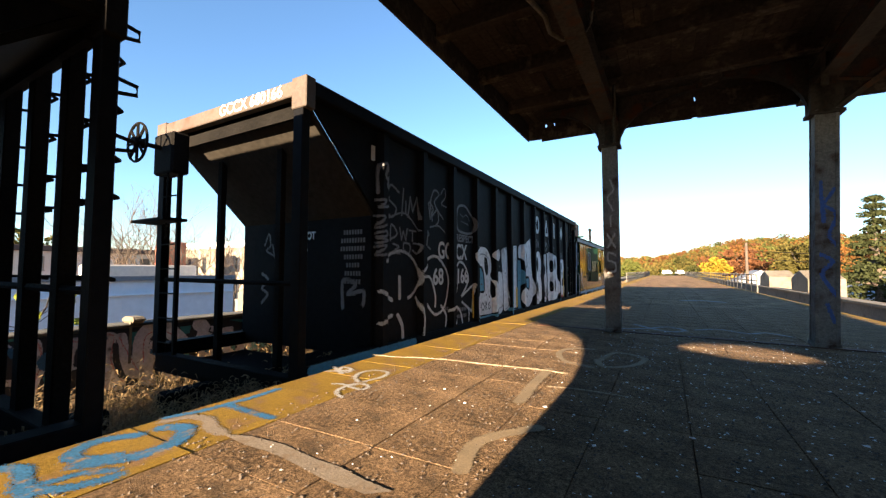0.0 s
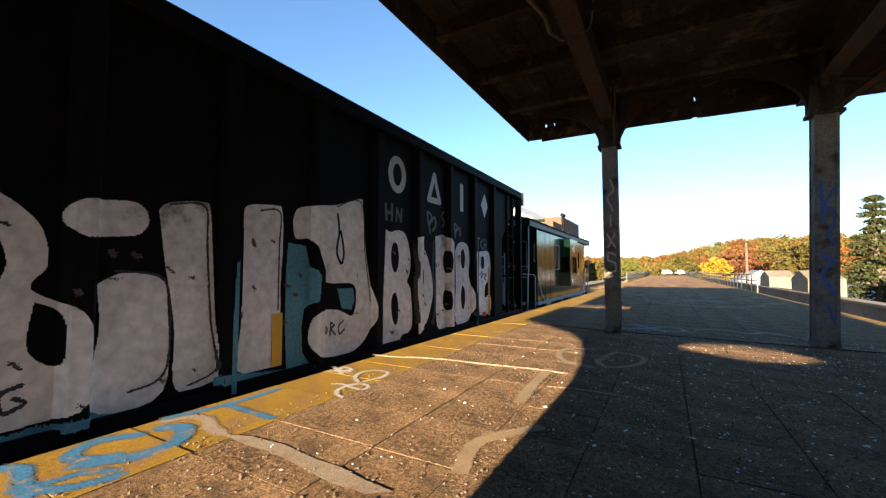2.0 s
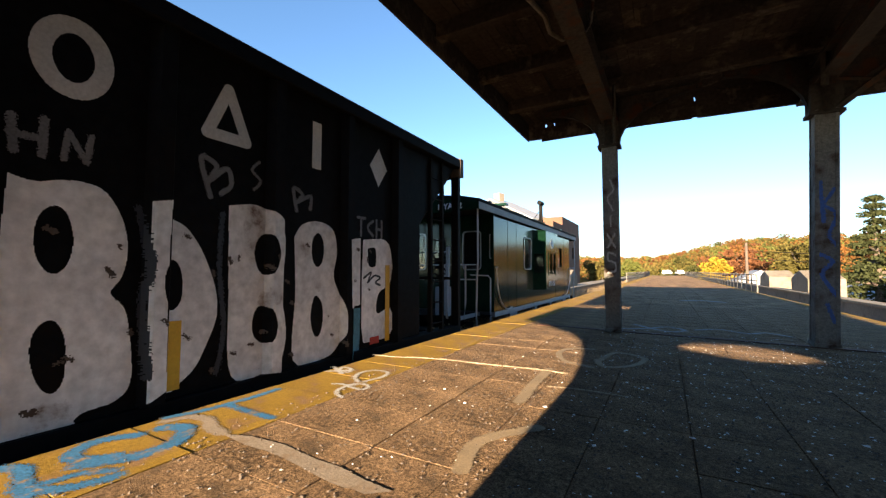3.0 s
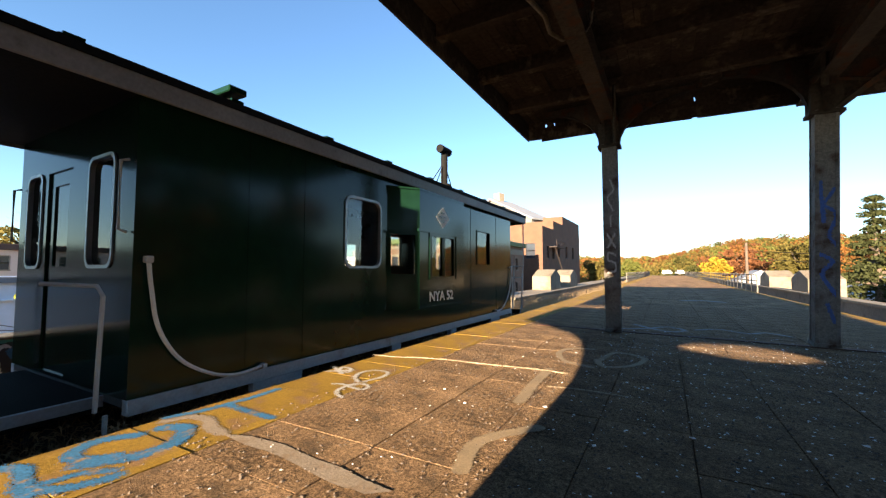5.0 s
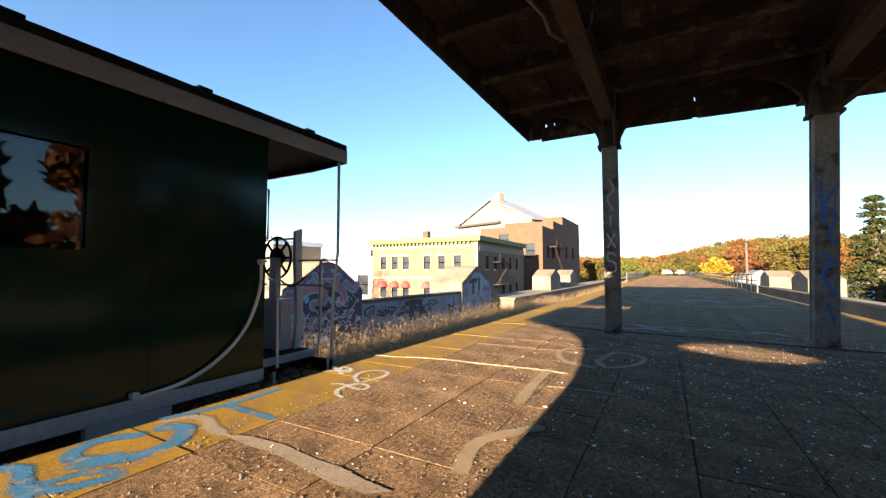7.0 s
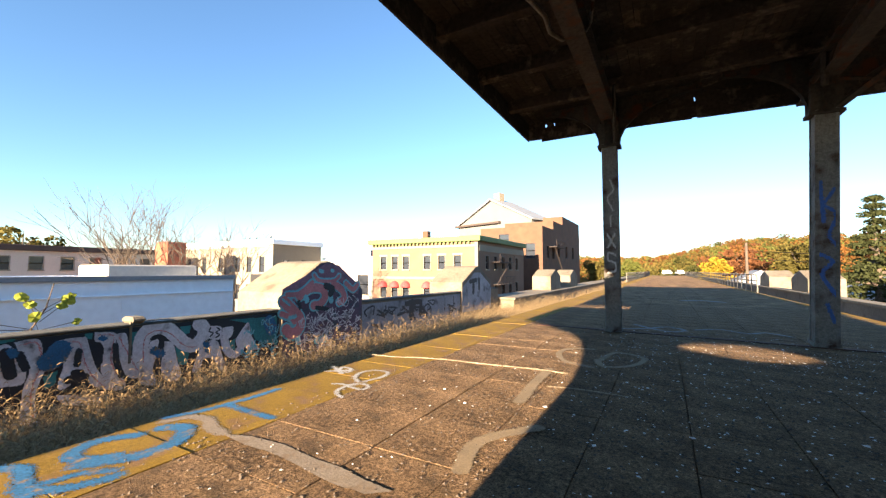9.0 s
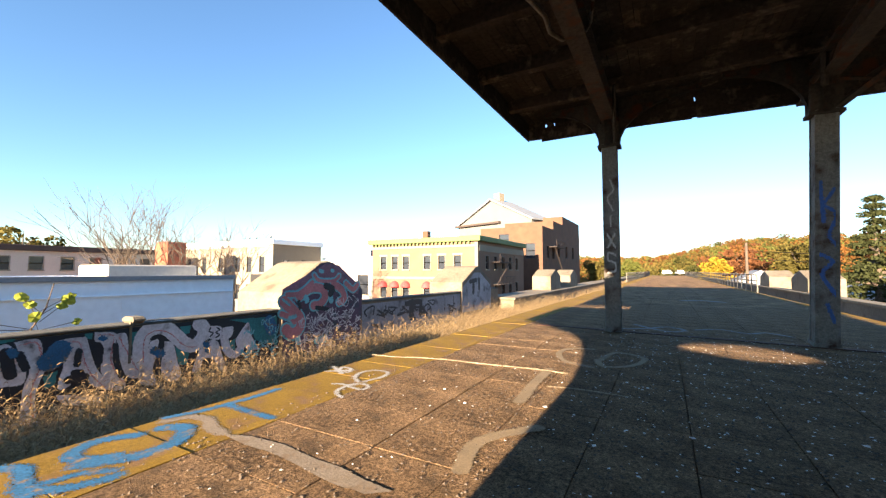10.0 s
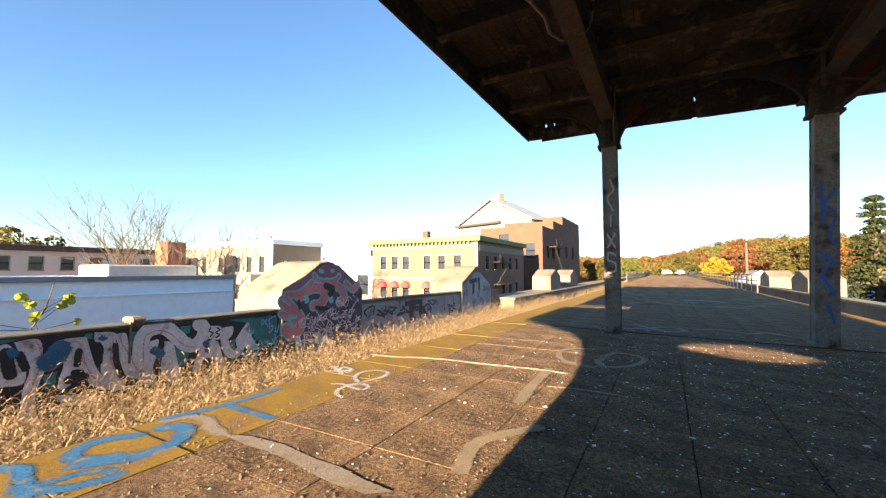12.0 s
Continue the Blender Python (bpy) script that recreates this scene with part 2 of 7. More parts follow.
# ---- mesh helpers ----
def part(name, bm, mat, parent=None, label="", smooth=False):
    me = bpy.data.meshes.new(name)
    bm.normal_update()
    bm.to_mesh(me)
    bm.free()
    mats = mat if isinstance(mat, (list, tuple)) else [mat]
    for k in mats:
        me.materials.append(M[k] if isinstance(k, str) else k)
    if smooth:
        for p in me.polygons:
            p.use_smooth = True
    ob = new(name, me)
    if parent:
        ob.parent = parent
    if label:
        ob["label"] = label
    return ob


def raw(name, verts, faces, mat, parent=None, label="", smooth=False):
    me = bpy.data.meshes.new(name)
    me.from_pydata(verts, [], faces)
    me.materials.append(M[mat])
    me.update()
    if smooth:
        for p in me.polygons:
            p.use_smooth = True
    ob = new(name, me)
    if parent:
        ob.parent = parent
    if label:
        ob["label"] = label
    return ob


def box(bm, x0, x1, y0, y1, z0, z1, bevel=0.0, mi=0):
    vs = [bm.verts.new(p) for p in ((x0, y0, z0), (x1, y0, z0), (x1, y1, z0), (x0, y1, z0), (x0, y0, z1), (x1, y0, z1), (x1, y1, z1), (x0, y1, z1))]
    fs = [bm.faces.new([vs[i] for i in f]) for f in ((3, 2, 1, 0), (4, 5, 6, 7), (0, 1, 5, 4), (1, 2, 6, 5), (2, 3, 7, 6), (3, 0, 4, 7))]
    for f in fs:
        f.material_index = mi
    if bevel:
        es = list({e for f in fs for e in f.edges})
        bmesh.ops.bevel(bm, geom=es, offset=bevel, segments=1, affect="EDGES", profile=0.5)
    return bm


def boxes(*args, bevel=0.0):
    bm = bmesh.new()
    for a in args:
        box(bm, *a, bevel=bevel)
    return bm


def tube(bm, points, r, sides=8, cap=True):
    """A round bar along the points; r is one radius or one for each point."""
    pts = [Vector(p) for p in points]
    rs = r if isinstance(r, (list, tuple)) else [r] * len(pts)
    rings = []
    for i, p in enumerate(pts):
        d = (pts[min(i + 1, len(pts) - 1)] - pts[max(i - 1, 0)]).normalized()
        side = d.cross(Vector((0, 0, 1)))
        if side.length < 0.05:
            side = d.cross(Vector((1, 0, 0)))
        side.normalize()
        up = side.cross(d)
        rings.append([bm.verts.new(p + (side * math.cos(a) + up * math.sin(a)) * rs[i]) for a in (2 * math.pi * k / sides for k in range(sides))])
    for a, b in zip(rings, rings[1:]):
        for k in range(sides):
            bm.faces.new((a[k], a[(k + 1) % sides], b[(k + 1) % sides], b[k]))
    if cap:
        bm.faces.new(rings[0][::-1])
        bm.faces.new(rings[-1])
    return bm


def prism(bm, outline, axis, a, b):
    """Extrude an outline of 2D points along an axis from a to b. axis x: (y, z); y: (x, z); z: (x, y)."""
    def at(p, t):
        return {"x": (t, p[0], p[1]), "y": (p[0], t, p[1]), "z": (p[0], p[1], t)}[axis]
    lo, hi = [bm.verts.new(at(p, a)) for p in outline], [bm.verts.new(at(p, b)) for p in outline]
    n = len(outline)
    bm.faces.new(lo)
    bm.faces.new(hi[::-1])
    for i in range(n):
        bm.faces.new((lo[i], hi[i], hi[(i + 1) % n], lo[(i + 1) % n]))
    bmesh.ops.recalc_face_normals(bm, faces=bm.faces[:])
    return bm


def empty(name, loc=(0, 0, 0)):
    ob = new(name)
    ob.location = loc
    return ob


def lettering(name, body, size, mat, m, parent=None, stretch=1.0, label=""):
    """Flat raised letters from the built-in font; m places the text plane."""
    cu = bpy.data.curves.new(name, "FONT")
    cu.body, cu.size, cu.extrude = body, size, 0.002
    cu.align_x, cu.align_y = "CENTER", "CENTER"
    cu.offset = size * 0.022
    tmp = bpy.data.objects.new(name, cu)
    scene.collection.objects.link(tmp)
    me = bpy.data.meshes.new_from_object(tmp)
    bpy.data.objects.remove(tmp)
    bpy.data.curves.remove(cu)
    me.transform(m @ Matrix.Diagonal((stretch, 1, 1, 1)))
    me.materials.clear()
    me.materials.append(M[mat])
    ob = new(name, me)
    if parent:
        ob.parent = parent
    if label:
        ob["label"] = label
    return ob


def stroke_distance(U, V, pts):
    d = np.full(U.shape, 1e9)
    for (ax, ay), (bx, by) in zip(pts, pts[1:]):
        ux, uy = bx - ax, by - ay
        L = ux * ux + uy * uy + 1e-12
        t = np.clip(((U - ax) * ux + (V - ay) * uy) / L, 0, 1)
        d = np.minimum(d, np.hypot(U - ax - t * ux, V - ay - t * uy))
    return d


def poly_inside(U, V, pts):
    inside = np.zeros(U.shape, bool)
    n = len(pts)
    for i in range(n):
        (ax, ay), (bx, by) = pts[i], pts[(i + 1) % n]
        if ay == by:
            continue
        cross = (ay > V) != (by > V)
        inside ^= cross & (U < (bx - ax) * (V - ay) / (by - ay) + ax)
    return inside


def smooth_line(pts, n=6):
    """A rounded line through the points."""
    if len(pts) < 3:
        return pts
    out = []
    P = [pts[0], *pts, pts[-1]]
    for i in range(1, len(P) - 2):
        p0, p1, p2, p3 = (np.array(P[i + k], float) for k in (-1, 0, 1, 2))
        for t in np.linspace(0, 1, n, endpoint=False):
            out.append(tuple(0.5 * ((2 * p1) + (p2 - p0) * t + (2 * p0 - 5 * p1 + 4 * p2 - p3) * t * t + (3 * p1 - p0 - 3 * p2 + p3) * t ** 3)))
    out.append(tuple(pts[-1]))
    return out


def spray(name, items, mat, surface, parent, res=0.012, fuzz=0.006, seed=1, label="", breaks=(), minus=()):
    """Paint on a surface. items: ('line', points, width), ('curve', points, width), ('fill', points) or ('blob', points), whose corners are round, in the surface's own
    two coordinates; surface(u, v) gives the place in space. minus: the same kinds, left unpainted."""
    pts = [p for it in items for p in it[1]]
    w = max([it[2] for it in items if len(it) > 2] + [0.02])
    u0, u1 = min(p[0] for p in pts) - w, max(p[0] for p in pts) + w
    v0, v1 = min(p[1] for p in pts) - w, max(p[1] for p in pts) + w
    us, vs = np.arange(u0, u1, res), np.arange(v0, v1, res)
    U, V = np.meshgrid(us + res / 2, vs + res / 2)
    rng = np.random.default_rng(seed)

    def mask(list_of, soft):
        out = np.zeros(U.shape, bool)
        jit = rng.normal(0, soft, U.shape) if soft else 0
        for it in list_of:
            if it[0] in ("fill", "blob"):
                out |= poly_inside(U, V, smooth_line([*it[1], it[1][0]], 5) if it[0] == "blob" else it[1])
            else:
                line = smooth_line(it[1]) if it[0] == "curve" else it[1]
                out |= stroke_distance(U, V, line) + jit < it[2] / 2
        return out
    got = mask(items, fuzz)
    if minus:
        got &= ~mask(minus, fuzz * 0.5)
    cut = {int(round((b - u0) / res)) for b in breaks}
    verts, faces = [], []
    for j in range(len(vs)):
        row = got[j]
        i = 0
        while i < len(us):
            if not row[i]:
                i += 1
                continue
            k = i + 1
            while k < len(us) and row[k] and k - i < 12 and k not in cut:
                k += 1
            a, b, c, d = us[i], us[i] + (k - i) * res, vs[j], vs[j] + res
            n = len(verts)
            verts += [surface(a, c), surface(b, c), surface(b, d), surface(a, d)]
            faces.append((n, n + 1, n + 2, n + 3))
            i = k
    return raw(name, verts, faces, mat, parent, label)


# ---- platform ----
EDGE_L, EDGE_R = -3.46, 4.30
FAR = 118.0
GROUND_Z, BED_Z = -6.5, -1.30


def build_platform():
    core = part("platform", boxes((EDGE_L + 0.02, EDGE_R - 0.02, -40, FAR, -0.45, -0.025), (EDGE_L + 0.5, EDGE_R - 0.5, -40, FAR, BED_Z, -0.45)), "slab_base")
    tagged(core, "concrete station platform with worn square slabs", "platform", kind="structure")
    xs = [EDGE_L, -2.65, -1.70, -1.09, -0.48, 0.13, 0.74, 1.35, 1.96, 2.57, 3.18, 3.79, 4.05, EDGE_R]
    ys = [0.84 + 0.63 * k for k in range(-2, 175)]
    rnd = random.Random(4)

    def slab_mesh(w, d, mat):
        bm = box(bmesh.new(), 0.003, w - 0.003, 0.003, d - 0.003, -0.06, 0.0)
        top = [e for e in bm.edges if all(v.co.z > -0.01 for v in e.verts)]
        bmesh.ops.bevel(bm, geom=top, offset=0.0025, segments=1, affect="EDGES")
        me = bpy.data.meshes.new("slab")
        bm.to_mesh(me)
        bm.free()
        me.materials.append(M[mat])
        return me
    shared = [slab_mesh(b - a, 0.63, "yellow" if i in (0, len(xs) - 2) else "slab") for i, (a, b) in enumerate(zip(xs, xs[1:]))]
    far = {"slab": ([], []), "yellow": ([], [])}
    for j, y in enumerate(ys[:-1]):
        for i, x in enumerate(xs[:-1]):
            dz = rnd.uniform(-0.004, 0.0)
            if j < 25:
                ob = new("slab", shared[i])
                ob.parent = core
                ob.location = (x, y, dz)
                ob.rotation_euler = (rnd.uniform(-0.004, 0.004), rnd.uniform(-0.003, 0.003), 0)
            else:
                v, f = far["yellow" if i in (0, len(xs) - 2) else "slab"]
                n = len(v)
                a, b, c, d = x + 0.006, xs[i + 1] - 0.006, y + 0.006, y + 0.624
                v += [(a, c, dz), (b, c, dz), (b, d, dz), (a, d, dz), (a, c, -0.06), (b, c, -0.06), (b, d, -0.06), (a, d, -0.06)]
                f += [(n, n + 1, n + 2, n + 3), (n, n + 4, n + 5, n + 1), (n + 3, n + 7, n + 4, n), (n + 1, n + 5, n + 6, n + 2)]
    for k, (v, f) in far.items():
        ob = raw("far_slabs", v, f, k, core)
        ob["kind"] = "stuff"
    back = part("rear_paving", boxes((EDGE_L, EDGE_R, -40, ys[0] - 0.004, -0.06, -0.003)), "slab", core)
    flat = lambda dz: (lambda u, v: (u, v, dz))
    # marks on the paving
    spray("mortar_patch", [("fill", [(-2.76, 1.73), (-2.54, 1.81), (-2.23, 1.83), (-1.91, 1.79), (-1.7, 1.79), (-1.49, 1.75), (-1.27, 1.73), (-1.38, 1.64), (-1.6, 1.63), (-1.75, 1.65), (-2.0, 1.69), (-2.22, 1.71), (-2.46, 1.70)]), ("curve", [(-3.36, 1.66), (-3.31, 1.80), (-3.12, 1.84), (-2.95, 1.76), (-2.78, 1.74)], 0.10)], "patch", flat(0.003), core, res=0.006, fuzz=0.012)
    def ridge(line, half, high, seed):
        """A broken lip of mortar along a joint."""
        rg = np.random.default_rng(seed)
        v, f = [], []
        pts = smooth_line(line, 40)
        for k, (x, y) in enumerate(pts):
            h, w = high * rg.uniform(0.35, 1.0), half * rg.uniform(0.6, 1.2)
            v += [(x, y - w, 0.001), (x, y - w * 0.45, h), (x, y + w * 0.4, h * 0.8), (x, y + w, 0.001)]
            if k:
                f += [(4 * k - 4 + q, 4 * k + q, 4 * k + q + 1, 4 * k - 3 + q) for q in range(3)]
        raw("mortar_ridge", v, f, "ridge", core)
    ridge([(-3.54, 4.34), (-3.18, 4.38), (-2.83, 4.5), (-2.43, 4.57), (-2.03, 4.58), (-1.68, 4.61), (-1.34, 4.64), (-0.98, 4.61)], 0.03, 0.014, 2)
    ridge([(-1.06, 4.02), (-0.73, 4.07), (-0.29, 4.04)], 0.022, 0.008, 3)
    part("joint_strip", prism(bmesh.new(), [(-2.4, 8.42), (3.75, 7.80), (3.75, 7.95), (-2.4, 8.56)], "z", -0.02, 0.010), "joint_strip", core, "rusty cover strip over an expansion joint")
    spray("blue_graffiti", [
        ("curve", [(-3.44, 1.70), (-3.36, 1.91), (-3.33, 2.13), (-3.31, 2.37), (-3.32, 2.62)], 0.07), ("line", [(-3.33, 2.12), (-2.72, 2.10)], 0.07),
        ("curve", [(-3.24, 1.59), (-3.13, 1.66), (-3.01, 1.62), (-2.90, 1.48), (-2.88, 1.32), (-2.95, 1.18), (-3.06, 1.05)], 0.125), ("curve", [(-3.26, 1.43), (-3.37, 1.26), (-3.32, 1.12), (-3.2, 1.06), (-3.08, 1.12), (-3.02, 1.2)], 0.10),
        ("curve", [(-3.0, 0.76), (-2.95, 0.90), (-2.92, 1.02), (-2.80, 1.12)], 0.06), ("curve", [(-3.0, 0.8), (-2.84, 0.86), (-2.76, 0.97), (-2.72, 1.1)], 0.085),
        ("curve", [(-3.42, 0.78), (-3.3, 0.86), (-3.1, 0.82), (-2.88, 0.78)], 0.09)], "blue_spray", flat(0.003), core, res=0.006, fuzz=0.014, seed=3)
    spray("white_tag", [
        ("curve", [(-2.98, 3.03), (-2.88, 3.06), (-2.75, 3.03), (-2.6, 3.02), (-2.6, 3.13), (-2.73, 3.17), (-2.8, 3.08), (-2.8, 2.95), (-2.76, 2.85), (-2.67, 2.78), (-2.6, 2.75)], 0.04),
        ("curve", [(-2.78, 3.19), (-2.96, 3.33), (-3.03, 3.52), (-2.96, 3.67), (-2.77, 3.66), (-2.71, 3.48), (-2.75, 3.28), (-2.76, 3.15), (-2.8, 3.04)], 0.045),
        ("line", [(-3.41, 3.36), (-3.2, 3.54)], 0.05), ("line", [(-3.5, 3.56), (-3.19, 3.37)], 0.05), ("curve", [(-3.29, 3.43), (-3.39, 3.59), (-3.27, 3.59), (-3.17, 3.47), (-3.24, 3.43)], 0.045)],
        "white_spray", flat(0.004), core, res=0.006, fuzz=0.010, seed=5)
    spray("pale_curves", [
        ("curve", [(-1.06, 2.1), (-1.13, 2.4), (-1.07, 2.63), (-0.85, 2.92)], 0.11),
        ("line", [(-1.15, 3.42), (-1.20, 4.1), (-1.21, 4.7)], 0.11),
        ("curve", [(-0.95, 6.2), (-1.25, 6.1), (-1.33, 5.71), (-1.14, 5.22), (-0.8, 5.05)], 0.08),
        ("curve", [(-0.77, 5.43), (-0.63, 6.1), (-0.27, 5.89), (-0.37, 5.38), (-0.66, 5.15), (-0.8, 5.5)], 0.08)], "cream_spray", flat(0.005), core, res=0.007, fuzz=0.007, seed=6)
    spray("blue_scribble", [
        ("curve", [(-0.9, 8.7), (-0.4, 8.9), (0.0, 9.4), (0.3, 9.0), (0.0, 8.7), (-0.6, 9.5)], 0.09),
        ("curve", [(0.5, 9.2), (0.9, 9.5), (1.3, 9.1), (1.6, 9.4), (1.9, 9.0)], 0.08),
        ("curve", [(0.6, 18), (1.2, 18.4), (1.8, 17.8)], 0.3)], "grey_spray", flat(0.005), core, res=0.02, fuzz=0.02, seed=7)
    rng = np.random.default_rng(18)
    v, f = [], []
    for _ in range(5200):
        x, y = rng.uniform(-2.9, 2.5), 0.6 + 7.0 * rng.random()
        s, n = rng.uniform(0.003, 0.011), len(v)
        v += [(x - s, y - s, 0.0), (x + s * rng.uniform(0.6, 1.4), y - s * 0.7, 0.0), (x + s, y + s, 0.0), (x - s * 0.8, y + s * rng.uniform(0.6, 1.4), 0.0), (x, y, s * 0.9)]
        f += [(n, n + 1, n + 4), (n + 1, n + 2, n + 4), (n + 2, n + 3, n + 4), (n + 3, n, n + 4)]
    tagged(raw("gravel", v, f, "sleeper"), "dark gravel grains scattered over worn paving", "gravel", kind="stuff")
    # blown litter and gravel
    rng = np.random.default_rng(8)
    v, f = [], []
    for _ in range(2600):
        x, y = rng.uniform(-2.3, 3.6), 0.7 + 8.0 * rng.random() ** 1.1
        if x < -0.8 and rng.random() < 0.8:
            continue
        s, a, n = rng.uniform(0.004, 0.013) * (1.8 if rng.random() < 0.12 else 1), rng.uniform(0, 6.28), len(v)
        for k in range(4):
            r = s * rng.uniform(0.55, 1.2)
            v.append((x + r * math.cos(a + k * 1.57), y + r * math.sin(a + k * 1.57), 0.004 + rng.uniform(0, 0.006)))
        v.append((x, y, 0.007 + s * 0.35))
        f += [(n, n + 1, n + 4), (n + 1, n + 2, n + 4), (n + 2, n + 3, n + 4), (n + 3, n, n + 4)]
    tagged(raw("litter", v, f, "litter"), "pale flakes of litter and grit strewn on paving", "litter", kind="stuff")


build_platform()


def build_ground():
    bm = bmesh.new()
    box(bm, -2500, 2500, -2500, 2500, GROUND_Z - 1, GROUND_Z)
    tagged(part("ground", bm, "ground"), "town ground below the elevated line", "ground", kind="structure")
    tagged(part("viaduct", boxes((-8.6, 8.2, -120, 260, GROUND_Z, BED_Z - 0.02)), "concrete"), "concrete viaduct carrying tracks and platform", "viaduct", kind="structure")
    for name, x0, x1 in (("track_bed", -8.25, EDGE_L + 0.5), ("track_bed_far", EDGE_R - 0.5, 7.9)):
        rng = np.random.default_rng(3)
        v, f = [], []
        xs, ys = np.linspace(x0, x1, 14), np.concatenate([np.linspace(-60, 0, 20, endpoint=False), np.linspace(0, 30, 70, endpoint=False), np.linspace(30, 250, 50)])
        for y in ys:
            for x in xs:
                v.append((x, y, BED_Z + rng.uniform(-0.04, 0.05)))
        for j in range(len(ys) - 1):
            for i in range(13):
                a = j * 14 + i
                f.append((a, a + 1, a + 15, a + 14))
        tagged(raw("track_bed", v, f, "ballast"), "weedy brown stone ballast of the track", "track bed", kind="structure")
    for cx in (-5.25, 6.05):
        track = empty("track", (cx, 0, BED_Z))
        tagged(track, "rusty railway track on timber sleepers", "track", kind="structure")
        for s in (-0.755, 0.755):
            bm = prism(bmesh.new(), [(s - 0.07, 0.03), (s + 0.07, 0.03), (s + 0.035, 0.08), (s + 0.035, 0.17), (s - 0.035, 0.17), (s - 0.035, 0.08)], "y", -60, 240)
            part("rail", bm, "rail", track)
        sl = box(bmesh.new(), -1.3, 1.3, -0.11, 0.11, -0.1, 0.045)
        first = part("sleeper", sl, "sleeper", track)
        first.location.y = -6
        for k in range(1, 45):
            o = new("sleeper", first.data)
            o.parent = track
            o.location.y = -6 + 0.6 * k


build_ground()


# ---- parapets ----
PX = -8.0


def pylon(name, x_face, y0, y1, shoulder, peak, depth, side, wall_z):
    """Gabled concrete pier on the parapet; its ridge runs across the line."""
    ym = (y0 + y1) / 2
    bm = prism(bmesh.new(), [(y0, wall_z), (y1, wall_z), (y1, shoulder), (ym + 0.28, peak - 0.06), (ym, peak), (ym - 0.28, peak - 0.06), (y0, shoulder)], "x", x_face, x_face + side * depth)
    bmesh.ops.bevel(bm, geom=bm.edges[:], offset=0.035, segments=1, affect="EDGES")
    ob = part(name, bm, "concrete")
    return ob


def build_parapets():
    wall = part("parapet_left", boxes((PX - 0.35, PX, -60, 20.4, GROUND_Z, 0.20), bevel=0.02), "concrete")
    tagged(wall, "concrete parapet wall covered in layered graffiti", "parapet", kind="structure")
    part("coping", boxes((PX - 0.42, PX + 0.03, -60, 20.4, 0.20, 0.25), bevel=0.015), "coping_grey", wall)
    stub = part("coping_stub", boxes((PX - 0.3, PX + 0.06, 3.32, 3.56, 0.25, 0.36), bevel=0.04), "concrete", wall)
    part("pier_edge", boxes((PX, PX + 0.03, 3.32, 3.36, -0.42, 0.30), bevel=0.008), "concrete", wall)
    p1 = pylon("pylon", PX + 0.05, 6.35, 9.25, 0.62, 1.43, 1.7, -1, GROUND_Z)
    tagged(p1, "gabled concrete pier painted with pink and teal graffiti", "pier", "gabled piers")
    p2 = pylon("pylon", PX + 0.05, 15.9, 19.35, 0.62, 1.40, 1.7, -1, GROUND_Z)
    tagged(p2, "gabled concrete pier with dark spray marks", "pier", "gabled piers")
    low = part("parapet_low", boxes((-8.9, -7.15, 20.6, 130, GROUND_Z, -0.42), bevel=0.03), "concrete")
    tagged(low, "low rough stone parapet along the track", "parapet", kind="structure")
    part("coping", boxes((-9.0, -7.05, 20.5, 130, -0.42, -0.28), bevel=0.03), "concrete", low)
    for y in (29.5, 36.5):
        tagged(pylon("pylon", -7.4, y, y + 3.2, 0.75, 1.28, 1.4, -1, GROUND_Z), "pale rounded concrete pier on the low parapet", "pier", "gabled piers")
    right = part("parapet_right", boxes((6.9, 7.3, 5, 130, GROUND_Z, -0.2), bevel=0.02), "concrete")
    tagged(right, "concrete parapet beside the far track", "parapet", kind="structure")
    part("coping", boxes((6.8, 7.4, 5, 130, -0.2, -0.07), bevel=0.02), "concrete", right)
    for y in (29.5, 39.0):
        tagged(pylon("pylon", 7.0, y, y + 3.4, 0.7, 1.2, 1.6, 1, GROUND_Z), "weathered gabled concrete pier on the parapet", "pier", "gabled piers")
    S = lambda dz: (lambda u, v: (PX + dz, u, v))
    Sp = lambda dz: (lambda u, v: (PX + 0.05 + dz, u, v))
    spray("graffiti_ground", [("fill", [(-2, -1.2), (6.34, -1.2), (6.34, 0.175), (-2, 0.175)])], "outline_spray", S(0.004), wall, res=0.05, fuzz=0)
    spray("graffiti_backing", [
        ("fill", [(3.35, 0.11), (3.47, 0.11), (3.45, -0.41), (3.4, -0.4)]),
        ("fill", [(4.06, -0.26), (4.33, -0.36), (4.28, -0.62), (4.14, -0.61)]),
        ("fill", [(2.27, -0.4), (2.43, -0.34), (2.41, -0.54), (2.3, -0.59)]),
        ("fill", [(5.09, 0.13), (6.27, 0.09), (6.28, -0.6), (5.72, -0.38), (5.54, 0.01)]),
        ("fill", [(1.61, 0.21), (1.97, 0.2), (1.94, 0.16), (1.61, 0.15)]),
        ("fill", [(2.73, 0.17), (2.83, 0.17), (2.82, 0.07), (2.74, 0.08)]),
        ("fill", [(5.1, -0.32), (5.24, -0.29), (5.25, -0.58), (5.11, -0.56)]),
        ("fill", [(4.13, 0.11), (4.33, 0.11), (4.31, -0.04), (4.19, -0.05)])], "teal_spray", S(0.008), wall, res=0.012, fuzz=0.003)["kind"] = "stuff"
